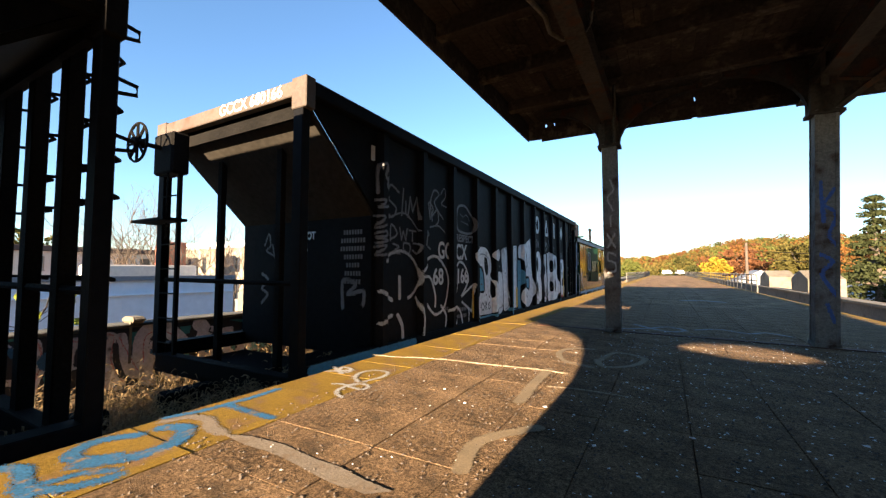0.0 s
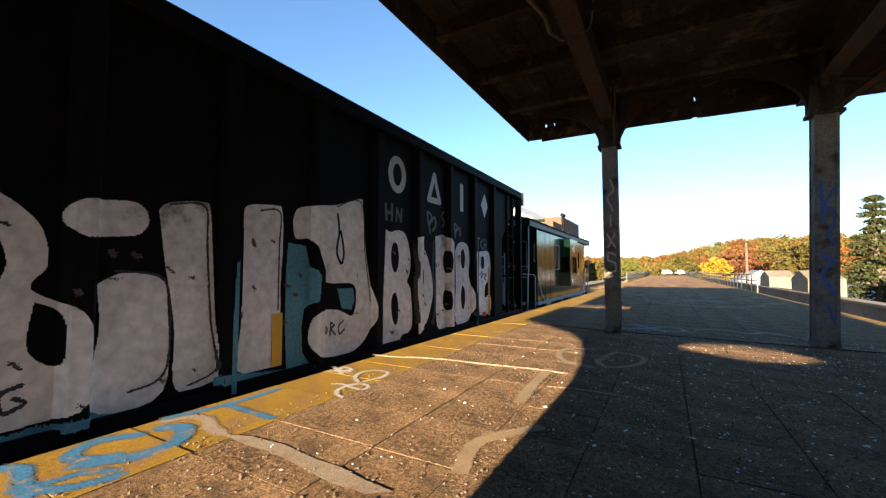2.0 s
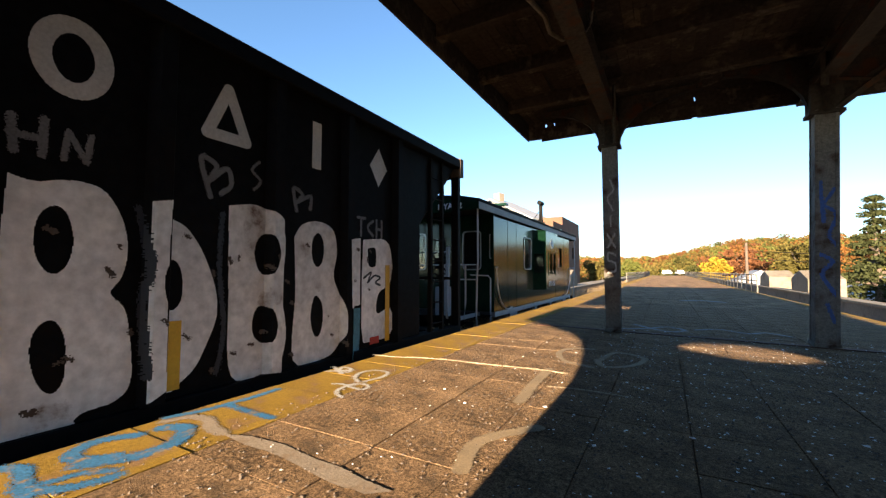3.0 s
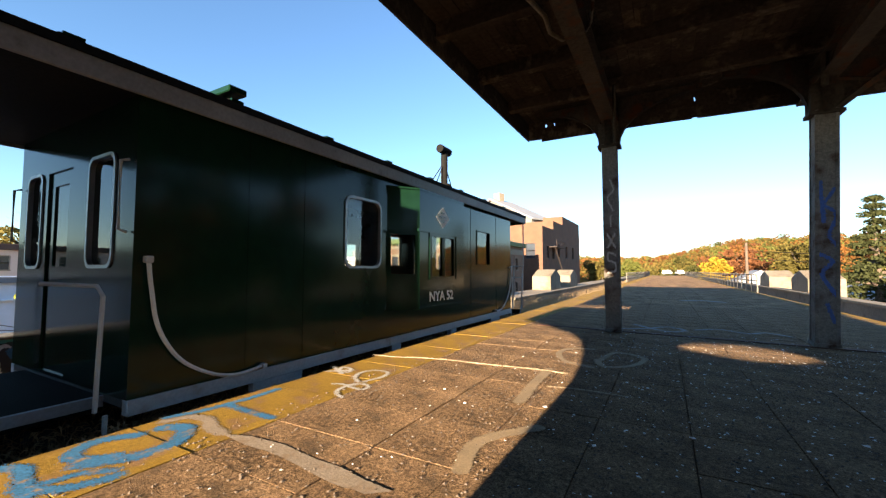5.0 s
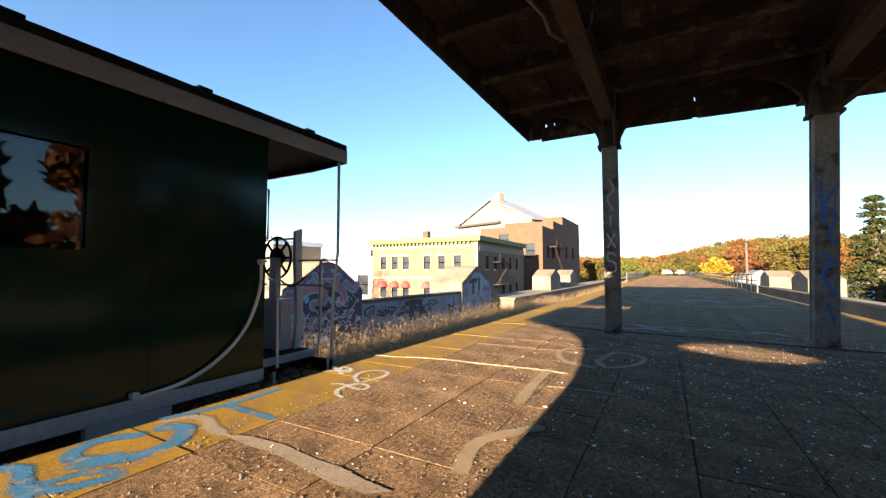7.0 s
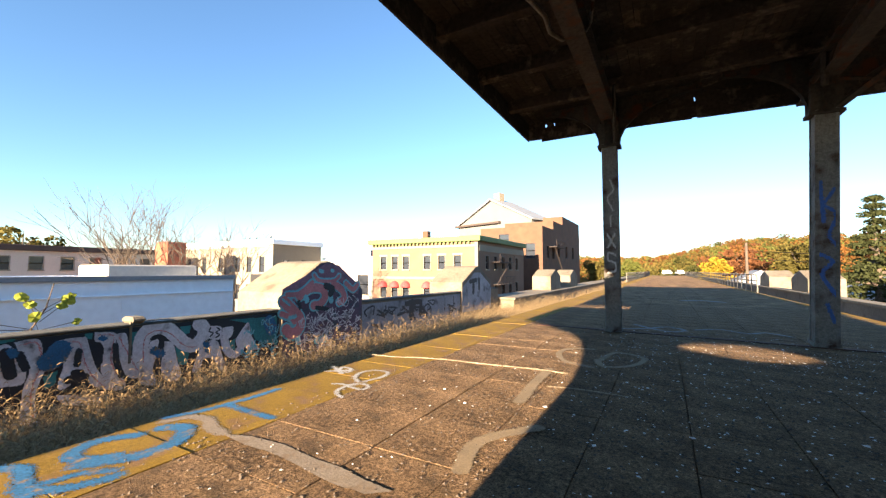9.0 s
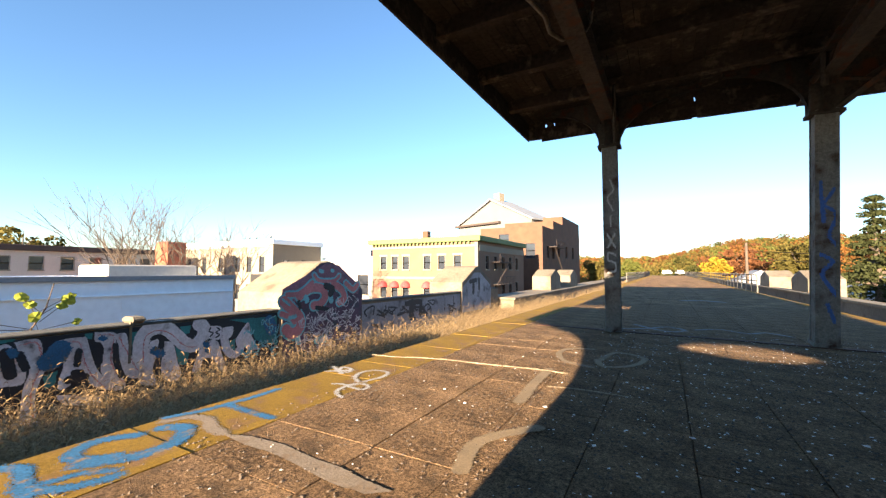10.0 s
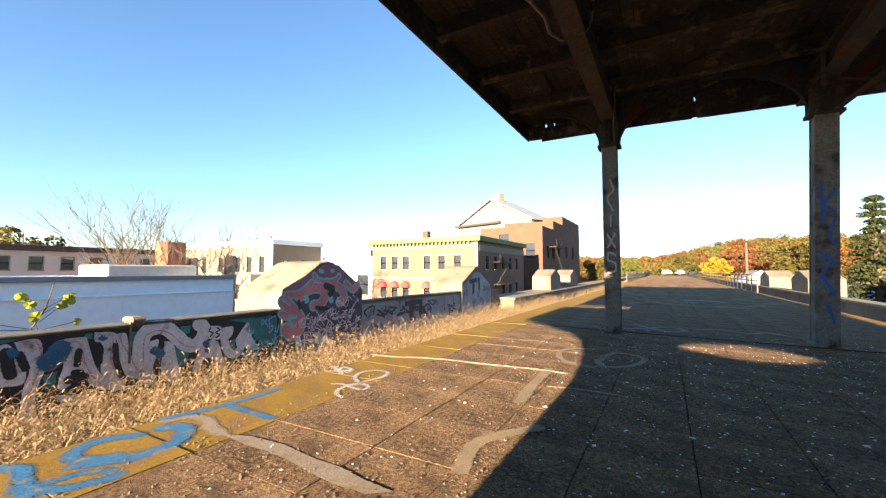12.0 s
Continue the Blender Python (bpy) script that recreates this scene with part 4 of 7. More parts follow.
def truck(parent, y):
    bm = bmesh.new()
    for s in (-1, 1):
        prism(bm, [(y - 1.1, -0.95), (y - 0.75, -0.62), (y + 0.75, -0.62), (y + 1.1, -0.95), (y + 0.8, -0.95), (y + 0.4, -0.8), (y - 0.4, -0.8), (y - 0.8, -0.95)], "x", s * 0.95, s * 1.08)
    box(bm, -0.95, 0.95, y - 0.2, y + 0.2, -0.85, -0.5)
    part("truck_frame", bm, "steel_dark", parent)
    for d in (-0.85, 0.85):
        bm = bmesh.new()
        tube(bm, [(-0.9, 0, 0), (0.9, 0, 0)], 0.08, 8)
        for s in (-1, 1):
            tube(bm, [(s * 0.70, 0, 0), (s * 0.83, 0, 0)], 0.42, 20)
            tube(bm, [(s * 0.66, 0, 0), (s * 0.70, 0, 0)], 0.445, 20)
        ob = part("wheelset", bm, "wheel", parent)
        ob.location = (0, y + d, -0.72)
        WHEELS.append(ob)


def ladder(parent, x0, x1, y, z0, z1, n, name="ladder", mat="steel_dark"):
    bm = bmesh.new()
    for x in (x0, x1):
        box(bm, x - 0.03, x + 0.03, y - 0.025, y + 0.025, z0, z1)
    for k in range(n):
        z = z0 + (k + 0.5) * (z1 - z0) / n
        tube(bm, [(x0, y - 0.05, z), (x1, y - 0.05, z)], 0.012, 6)
    return part(name, bm, mat, parent)


def hopper(painted, label, u, top=3.43):
    car = empty("hopper_wagon", (TRACK_X, u, 0))
    tagged(car, label, "hopper wagon", "train")
    L = 16.1
    kz = top / 3.43
    cut = [(0.15, 3.25), (1.45, 2.0), (1.45, 0.05), (14.65, 0.05), (14.65, 2.0), (15.95, 3.25)]
    for s in (-1, 1):
        bm = prism(bmesh.new(), [(a, b * kz) for a, b in cut], "x", s * 1.49, s * 1.53)
        part("side_sheet", bm, "car_black", car)
        bm = boxes((min(s * 1.46, s * 1.66), max(s * 1.46, s * 1.66), 0.0, L, 3.24 * kz, top), bevel=0.015)
        part("top_chord", bm, "car_black", car)
        bm = boxes((min(s * 1.40, s * 1.60), max(s * 1.40, s * 1.60), 0.1, L - 0.1, -0.16, 0.06), bevel=0.01)
        part("side_sill", bm, "car_black", car)
        rib = None
        for r in RIBS:
            if rib is None:
                bm = prism(bmesh.new(), [(s * 1.53, -0.11), (s * 1.63, -0.06), (s * 1.63, 0.06), (s * 1.53, 0.11)], "z", 0.06, 3.24 * kz)
                rib = part("side_rib", bm, "car_black", car)
            else:
                rib = new("side_rib", rib.data)
                rib.parent = car
            rib.location.y = r
        for y in (0.06, L - 0.06):
            bm = boxes((min(s * 1.44, s * 1.60), max(s * 1.44, s * 1.60), y - 0.06, y + 0.06, -0.1, 3.24 * kz), bevel=0.01)
            part("corner_post", bm, "car_black", car)
            part("corner_plate", boxes((min(s * 1.42, s * 1.67), max(s * 1.42, s * 1.67), y - 0.075, y + 0.075, top - 0.36, top + 0.02), bevel=0.01), "car_rust" if painted else "steel_dark", car, "rusty brown corner plate" if painted else "")
    for y, d in ((0.0, 1), (L, -1)):
        bm = boxes((-1.45, 1.45, min(y, y + d * 0.12), max(y, y + d * 0.12), 3.24 * kz, top), bevel=0.01)
        part("end_beam", bm, "car_rust" if painted else "steel_dark", car)
        a, b, c, e = (y + d * 0.12, 3.27 * kz), (y + d * 1.45, 2.0 * kz), (y + d * 1.45, 1.92 * kz), (y + d * 0.12, 3.19 * kz)
        part("slope_sheet", prism(bmesh.new(), [a, b, c, e], "x", -1.49, 1.49), "slope" if painted else "steel_dark", car, "dusty grey sloping end sheet" if painted else "")
        # Lip added under the end beam to cast a deeper shadow on the slope.
        part("end_lip", boxes((-1.45, 1.45, min(y + d * 0.12, y + d * 0.17), max(y + d * 0.12, y + d * 0.17), 3.03 * kz, 3.26 * kz)), "steel_dark", car)
        part("end_bulkhead", boxes((-1.49, 1.49, min(y + d * 1.40, y + d * 1.45), max(y + d * 1.40, y + d * 1.45), -0.1, 2.0 * kz)), "car_black", car)
        part("end_sill", boxes((-1.5, 1.5, min(y, y + d * 0.16), max(y, y + d * 0.16), -0.35, -0.08), bevel=0.01), "steel_dark", car)
        part("deck", boxes((-1.4, 1.4, min(y + d * 0.16, y + d * 1.4), max(y + d * 0.16, y + d * 1.4), -0.32, -0.26)), "steel_dark", car)
        part("end_rail", tube(bmesh.new(), [(-1.5, y + d * 0.08, 1.02), (1.5, y + d * 0.08, 1.0)], 0.035, 6), "steel_dark", car)
        part("coupler", boxes((-0.12, 0.12, min(y, y - d * 0.62), max(y, y - d * 0.62), -0.56, -0.3), bevel=0.03), "steel_dark", car)
        for x in (-0.75, 0.62):
            part("strut", boxes((x - 0.05, x + 0.05, y + d * 0.5 - 0.04, y + d * 0.5 + 0.04, -0.3, 2.85 * kz)), "steel_dark", car)
        ladder(car, -1.5, -1.1, y + d * 0.06, -0.1, 3.2 * kz, 9)
    # rear ladder on the platform side
    bm = bmesh.new()
    for y in (15.0, 15.42):
        box(bm, 1.50, 1.57, y - 0.035, y + 0.035, -0.1, 3.24 * kz)
    for k in range(8):
        tube(bm, [(1.57, 15.0, 0.2 + 0.38 * k), (1.57, 15.42, 0.2 + 0.38 * k)], 0.013, 6)
    part("side_ladder", bm, "steel_dark", car)
    part("centre_sill", boxes((-0.3, 0.3, 0, L, -0.6, -0.3)), "steel_dark", car)
    bm = bmesh.new()
    for y in (4.2, 8.05, 11.9):
        prism(bm, [(y - 1.7, 0.0), (y + 1.7, 0.0), (y + 0.5, -0.85), (y - 0.5, -0.85)], "x", -1.2, 1.2)
    part("hopper_outlet", bm, "steel_dark", car)
    for y in (1.9, L - 1.9):
        truck(car, y)
    # hand-brake wheel and housing on the end away from the platform
    part("brake_housing", boxes((-1.52, -1.0, -0.12, 0.14, 2.6 * kz, 3.22 * kz), bevel=0.03), "steel_dark", car)
    brake_wheel(car, "brake_wheel", pose(-1.32, -0.42, 3.0 * kz, 90, 0, 0))
    part("brake_shaft", tube(bmesh.new(), [(-1.32, -0.4, 3.0 * kz), (-1.32, 0, 3.0 * kz)], 0.035, 8), "steel_dark", car)
    bm = bmesh.new()
    for k in range(16):
        z = 2.6 - 0.06 * k
        tube(bm, [(-1.12 + 0.018 * (k % 2), -0.1, z), (-1.12 - 0.018 * (k % 2), -0.1, z - 0.075)], 0.014, 5)
    part("brake_chain", bm, "steel_dark", car)
    part("brake_step", boxes((-1.65, -0.75, -0.32, 0.0, 1.86, 1.9)), "steel_dark", car)
    if not painted:
        for x in (-0.64, 0.15, 0.92):
            part("end_post", boxes((x - 0.08, x + 0.08, L - 0.12, L, -0.1, 3.05), bevel=0.01), "steel_dark", car)
        for x0, x1 in ((-0.64, 0.15), (0.15, 0.92), (0.92, 1.52)):
            for z in (1.1, 1.75, 2.05, 2.45, 2.85):
                part("rung", tube(bmesh.new(), [(x0, L, z), (x0 + 0.04, L + 0.07, z), (x1 - 0.04, L + 0.07, z - 0.02), (x1, L, z)], 0.016, 6), "steel_dark", car)
        for z in (2.2, 2.65, 3.1):
            part("step_loop", tube(bmesh.new(), [(1.58, L - 0.02, z), (1.6, L + 0.12, z - 0.03), (1.6, L + 0.12, z - 0.1), (1.58, L - 0.02, z - 0.12)], 0.016, 6), "steel_dark", car)
        part("end_hood", prism(bmesh.new(), [(L - 1.3, 3.05), (L + 0.02, 3.05), (L + 0.02, top + 0.05), (L - 1.3, top + 0.05)], "x", -1.62, 1.62), "steel_dark", car)
        return car

    def font(body, y, z, size, name="lettering", st=1.0, mat="lettering", x=1.534):
        return lettering(name, body, size, mat, pose(x, y, z, 90, 0, 90), car, st)
    # owner's mark as plain shapes: ring, triangle, bar, diamond
    mark_plane = lambda u, v: (1.534, u, v)
    ring = [(9.98 + 0.18 * math.cos(k * math.pi / 16), 2.70 + 0.24 * math.sin(k * math.pi / 16)) for k in range(33)]
    for items in ([("line", ring, 0.12)],
                  [("line", [(10.95, 2.46), (11.15, 2.94), (11.35, 2.46), (10.95, 2.46)], 0.11)],
                  [("fill", [(12.22, 2.41), (12.36, 2.41), (12.36, 2.99), (12.22, 2.99)])],
                  [("fill", [(13.5, 2.41), (13.7, 2.7), (13.5, 2.99), (13.3, 2.7)])]):
        spray("owner_mark", items, "lettering", mark_plane, car, res=0.006, fuzz=0.0)
    font("GC", 3.55, 1.53, 0.45, st=0.8)
    font("CX", 4.27, 1.53, 0.45, st=0.8)
    font("68", 3.3, 1.03, 0.42, st=0.95)
    font("166", 4.31, 1.03, 0.42, st=0.85)
    font("RESPECT", 4.44, 1.83, 0.22, "graffiti_word", 1.0, "grey_spray")
    lettering("lettering", "GCCX 680166", 0.21, "lettering", pose(0.6, -0.003, 3.335, 90, 0, 0), car, 1.0)
    lettering("lettering", "DO NOT", 0.17, "lettering", pose(0.06, 1.397, 1.72, 90, 0, 0), car, 0.8)
    lettering("lettering", "HUMP", 0.17, "lettering", pose(-0.02, 1.397, 1.46, 90, 0, 0), car, 0.8)
    bm = bmesh.new()
    for k, w in enumerate((0.42, 0.52, 0.54, 0.4, 0.3, 0.36, 0.36)):
        z = 1.74 - 0.125 * k
        for q in range(int(w / 0.055)):
            box(bm, 1.16 - w / 2 + q * 0.055, 1.16 - w / 2 + q * 0.055 + 0.035, 1.394, 1.398, z - 0.035, z + 0.035)
    part("stencil_data", bm, "grey_spray", car, "small stencilled lines of data")["kind"] = "stuff"
    bm = bmesh.new()
    for a, b, z in ((3.55, 4.0, 0.42), (4.05, 4.6, 0.36), (4.05, 4.6, 0.22)):
        for q in range(int((b - a) / 0.08)):
            box(bm, 1.531, 1.535, a + q * 0.08, a + q * 0.08 + 0.042, z - 0.035, z + 0.035)
    part("stencil_data", bm, "grey_spray", car, "small stencilled weight figures")["kind"] = "stuff"
    for y, z in ((1.36, 2.89), (2.84, 2.65)):
        part("placard", boxes((1.535, 1.545, y - 0.04, y + 0.04, z - 0.11, z + 0.11)), "lettering", car)
    for y, z0, z1, w, mat in ((4.86, 0.12, 0.72, 0.13, "hazard"), (7.76, 0.12, 0.69, 0.13, "hazard"), (10.72, 0.13, 0.72, 0.11, "hazard"), (13.72, 0.1, 1.24, 0.10, "hazard"), (13.42, 0.1, 0.2, 0.2, "red_sheet")):
        part("reflector", boxes((1.544, 1.550, y - w / 2, y + w / 2, z0, z1)), mat, car)
    # large silver letters
    words = [
        # first word
        [("blob", [(4.86, 1.54), (4.98, 1.66), (5.3, 1.71), (5.6, 1.68), (5.84, 1.48), (5.90, 1.2), (5.82, 1.03), (6.08, 0.85), (6.15, 0.6), (6.08, 0.16), (5.2, 0.14), (4.97, 0.12), (4.98, 0.62), (5.46, 0.66), (5.44, 1.1), (5.3, 1.26), (5.0, 1.3), (4.88, 1.36)])],
        [("line", [(6.10, 1.54), (6.36, 1.57)], 0.28), ("blob", [(6.17, 1.05), (6.35, 1.14), (6.6, 1.10), (6.66, 0.9), (6.65, 0.14), (6.15, 0.13), (6.2, 0.7)])],
        [("blob", [(6.57, 1.66), (6.65, 1.74), (6.94, 1.79), (7.0, 1.73), (7.03, 1.41), (7.07, 0.8), (7.1, 0.46), (7.1, 0.18), (7.06, 0.12), (6.75, 0.13), (6.72, 0.68), (6.63, 1.23), (6.59, 1.53)])],
        [("blob", [(7.34, 1.74), (7.4, 1.83), (7.73, 1.87), (7.8, 1.82), (7.82, 1.47), (7.8, 1.04), (7.8, 0.53), (7.75, 0.14), (7.32, 0.16), (7.34, 0.59), (7.35, 1.06), (7.35, 1.43)])],
        [("blob", [(7.95, 1.74), (8.01, 1.87), (8.19, 1.93), (8.6, 2.0), (9.09, 2.16), (9.15, 2.06), (9.22, 1.43), (9.35, 0.86), (9.39, 0.5), (9.27, 0.24), (9.01, 0.08), (8.65, 0.06), (8.31, 0.13), (8.21, 0.29), (8.21, 0.46), (8.29, 0.65), (8.67, 0.65), (8.96, 0.55), (9.03, 0.81), (8.94, 0.98), (8.52, 1.0), (8.41, 1.09), (8.3, 1.33), (8.2, 1.53), (7.99, 1.53)])],
        # second word
        [("blob", [(9.68, 1.79), (9.81, 1.76), (9.98, 1.8), (10.18, 1.77), (10.31, 1.57), (10.36, 1.33), (10.33, 1.11), (10.26, 0.98), (10.36, 0.84), (10.41, 0.52), (10.41, 0.26), (10.31, 0.15), (10.08, 0.09), (10.15, -0.22), (9.65, -0.19)])],
        [("fill", [(10.49, 1.72), (10.63, 1.75), (10.62, 1.44), (10.62, 0.77), (10.63, 0.16), (10.5, 0.09), (10.49, 0.78)])],
        [("blob", [(10.64, 1.61), (10.8, 1.53), (10.95, 1.31), (11.07, 0.99), (11.09, 0.72), (11.0, 0.47), (10.91, 0.29), (10.77, 0.17), (10.65, 0.14), (10.63, 0.86), (10.64, 1.29)])],
        [("blob", [(11.18, 1.79), (11.45, 1.84), (11.63, 1.79), (11.75, 1.71), (11.85, 1.53), (11.84, 1.21), (11.79, 0.96), (11.86, 0.65), (11.88, 0.39), (11.79, 0.1), (11.64, 0.08), (11.25, 0.13), (11.2, 0.93)])],
        [("blob", [(11.97, 1.54), (12.09, 1.7), (12.35, 1.76), (12.59, 1.66), (12.65, 1.37), (12.6, 1.08), (12.73, 0.78), (12.77, 0.41), (12.67, 0.17), (12.43, 0.07), (11.99, 0.13), (12.0, 0.89)])],
        [("fill", [(12.82, 1.57), (13.11, 1.61), (13.11, 0.68), (12.85, 0.66)])],
        [("blob", [(13.16, 1.59), (13.65, 1.62), (13.82, 1.41), (13.8, 0.98), (13.52, 0.82), (13.48, 0.53), (13.8, 0.58), (13.81, 0.2), (13.18, 0.16)])]]
    holes = [("blob", [(5.46, 1.48), (5.62, 1.44), (5.70, 1.2), (5.62, 1.04), (5.48, 1.2)]), ("blob", [(5.84, 0.94), (5.98, 0.84), (5.98, 0.5), (5.82, 0.62)]), ("curve", [(8.66, 1.89), (8.69, 1.66), (8.65, 1.4), (8.74, 1.25), (8.78, 1.41), (8.72, 1.67)], 0.035)]
    holes += [("blob", [(10.03, 1.37), (10.01, 1.23), (9.96, 1.14), (9.9, 1.14), (9.84, 1.23), (9.82, 1.36), (9.83, 1.5), (9.88, 1.59), (9.95, 1.6), (10.0, 1.52)]), ("blob", [(10.02, 0.54), (10.01, 0.39), (9.97, 0.31), (9.91, 0.33), (9.86, 0.43), (9.83, 0.58), (9.84, 0.72), (9.89, 0.8), (9.95, 0.8), (10.0, 0.7)]), ("blob", [(10.78, 1.03), (10.77, 0.9), (10.72, 0.82), (10.66, 0.82), (10.61, 0.91), (10.59, 1.03), (10.6, 1.16), (10.65, 1.24), (10.71, 1.24), (10.76, 1.16)]), ("blob", [(11.72, 1.33), (11.69, 1.2), (11.63, 1.12), (11.56, 1.12), (11.5, 1.2), (11.47, 1.33), (11.49, 1.45), (11.55, 1.53), (11.62, 1.54), (11.69, 1.46)]), ("blob", [(11.7, 0.57), (11.68, 0.46), (11.62, 0.4), (11.55, 0.41), (11.48, 0.49), (11.46, 0.6), (11.48, 0.71), (11.53, 0.78), (11.61, 0.77), (11.67, 0.69)])]
    holes += [("blob", [(12.43, 1.41), (12.41, 1.29), (12.36, 1.21), (12.3, 1.21), (12.25, 1.28), (12.23, 1.4), (12.24, 1.52), (12.29, 1.6), (12.35, 1.61), (12.41, 1.53)]), ("blob", [(12.43, 0.59), (12.41, 0.45), (12.36, 0.36), (12.3, 0.37), (12.25, 0.47), (12.23, 0.61), (12.25, 0.75), (12.29, 0.84), (12.35, 0.83), (12.41, 0.74)]), ("blob", [(13.26, 1.47), (13.43, 1.48), (13.44, 1.23), (13.29, 1.23)])]
    cyan = [("fill", [(5.02, 0.70), (5.44, 0.69), (5.40, 1.08), (5.26, 1.22), (5.02, 1.2)])]
    cyan += [("fill", [(7.22, 1.23), (7.32, 1.27), (7.32, 0.78), (7.31, -0.01), (7.2, -0.02), (7.2, 0.61)])]
    cyan += [("fill", [(7.89, 1.47), (8.14, 1.45), (8.21, 1.21), (8.31, 1.09), (8.29, 0.8), (8.13, 0.7), (8.1, 0.48), (8.12, 0.2), (8.25, 0.02), (7.9, 0.04), (7.87, 0.51), (7.87, 1.15)])]
    cyan += [("fill", [(8.67, 0.92), (8.97, 0.92), (9.0, 0.75), (8.94, 0.63), (8.76, 0.66)]), ("line", [(5.0, 0.06), (6.4, 0.07)], 0.07), ("line", [(7.11, 0.13), (7.51, 0.06), (8.12, -0.02)], 0.09), ("fill", [(12.88, 0.64), (13.12, 0.64), (13.1, -0.03), (12.87, -0.03)])]
    for k, items in enumerate(cyan):
        spray("cyan_fill", [items], "cyan_spray", side(0.005 + 0.0005 * k), car, breaks=BREAKS, seed=2, res=0.01)
    halo = [("curve", [(10.42, 1.66), (10.5, 1.2), (10.46, 0.9), (10.5, 0.3)], 0.05), ("curve", [(11.12, 1.7), (11.1, 1.2), (11.16, 0.6), (11.1, 0.2)], 0.05)]
    spray("dark_edging", halo, "outline_spray", side(0.012), car, breaks=BREAKS, res=0.01, fuzz=0.006)["kind"] = "stuff"
    for k, items in enumerate(words):
        spray("silver_letter", items, "silver_spray", side(0.008 + 0.0002 * k), car, breaks=BREAKS, seed=3, minus=holes, fuzz=0.002, res=0.007)
    ink = [("curve", [(5.35, 0.42), (5.45, 0.32), (5.36, 0.24), (5.28, 0.33), (5.35, 0.42)], 0.03), ("line", [(5.52, 0.24), (5.53, 0.42), (5.6, 0.38), (5.53, 0.33), (5.62, 0.24)], 0.03), ("curve", [(5.8, 0.4), (5.7, 0.36), (5.72, 0.24), (5.82, 0.28), (5.77, 0.32)], 0.03),
           ("curve", [(8.42, 0.5), (8.5, 0.42), (8.44, 0.34), (8.38, 0.42), (8.42, 0.5)], 0.025), ("line", [(8.55, 0.34), (8.56, 0.5), (8.62, 0.46), (8.56, 0.42), (8.64, 0.34)], 0.025), ("curve", [(8.78, 0.5), (8.7, 0.44), (8.72, 0.34), (8.8, 0.38)], 0.025),
           ("curve", [(6.28, 1.15), (6.6, 1.1), (6.68, 0.85), (6.66, 0.3), (6.4, 0.2)], 0.02), ("curve", [(6.66, 1.73), (6.95, 1.75), (6.98, 1.41), (7.01, 0.98), (7.04, 0.64), (7.09, 0.37), (7.08, 0.21), (6.85, 0.14)], 0.02), ("curve", [(7.53, 1.79), (7.77, 1.8), (7.77, 1.41), (7.77, 0.73)], 0.02), ("curve", [(8.64, 1.99), (9.11, 2.11), (9.2, 1.43), (9.33, 0.72)], 0.018), ("curve", [(5.0, 1.5), (5.4, 1.55), (5.7, 1.45)], 0.02), ("curve", [(13.18, 1.05), (13.34, 1.13), (13.27, 0.99), (13.41, 1.08), (13.55, 1.05), (13.44, 0.98), (13.55, 0.94)], 0.03)]
    spray("ink_scrawl", ink, "outline_spray", side(0.012), car, breaks=BREAKS, res=0.008, fuzz=0.002)["kind"] = "stuff"
    rnd = random.Random(5)
    chips = []
    for _ in range(60):
        u, v = rnd.uniform(5.0, 13.4), rnd.uniform(0.2, 1.5)
        chips.append(("line", [(u, v), (u + rnd.uniform(0.0, 0.05), v - rnd.uniform(0, 0.05))], rnd.uniform(0.012, 0.045)))
    spray("rust_flaking", chips, "car_rust", side(0.013), car, breaks=BREAKS, res=0.008, fuzz=0.006)["kind"] = "stuff"
    lines = [
        ("curve", [(1.6, 1.30), (1.87, 1.44), (2.2, 1.46), (2.5, 1.29), (2.62, 1.0), (2.45, 0.78), (2.3, 0.71)], 0.05), ("curve", [(2.53, 0.7), (2.66, 0.4), (2.65, 0.06)], 0.045),
        ("line", [(2.05, 1.05), (2.06, 0.72)], 0.07), ("curve", [(2.01, 0.45), (2.13, 0.28), (2.15, 0.08)], 0.07), ("line", [(1.5, 0.85), (1.85, 0.7)], 0.06), ("line", [(1.5, 0.38), (1.85, 0.46)], 0.06),
        ("curve", [(2.65, 1.15), (3.0, 1.4), (3.33, 1.38), (3.68, 1.03), (3.55, 0.5), (3.2, 0.35), (2.9, 0.55), (2.8, 0.75)], 0.05), ("curve", [(2.65, 1.05), (3.0, 1.03), (3.18, 0.72), (3.18, 0.5)], 0.05),
        ("curve", [(3.93, 1.38), (4.03, 1.2), (4.05, 0.83), (3.99, 0.52)], 0.06), ("curve", [(4.03, 1.23), (4.18, 1.34), (4.4, 1.28), (4.56, 1.1), (4.58, 0.92), (4.28, 0.63)], 0.05), ("line", [(4.28, 0.63), (4.85, 0.85), (4.77, 0.27), (4.3, 0.5)], 0.05), ("curve", [(3.4, 0.5), (3.6, 0.3), (3.58, 0.1)], 0.05), ("curve", [(3.7, 0.37), (3.85, 0.44), (4.0, 0.44), (4.22, 0.31), (4.32, 0.05)], 0.05), ("curve", [(3.85, 0.12), (3.95, 0.2), (3.93, 0.08)], 0.04), ("curve", [(4.5, 0.4), (4.62, 0.3), (4.62, 0.08)], 0.045)]
    spray("outline_graffiti", lines, "chalk_spray", side(0.006), car, breaks=BREAKS, seed=8, fuzz=0.005, res=0.006)
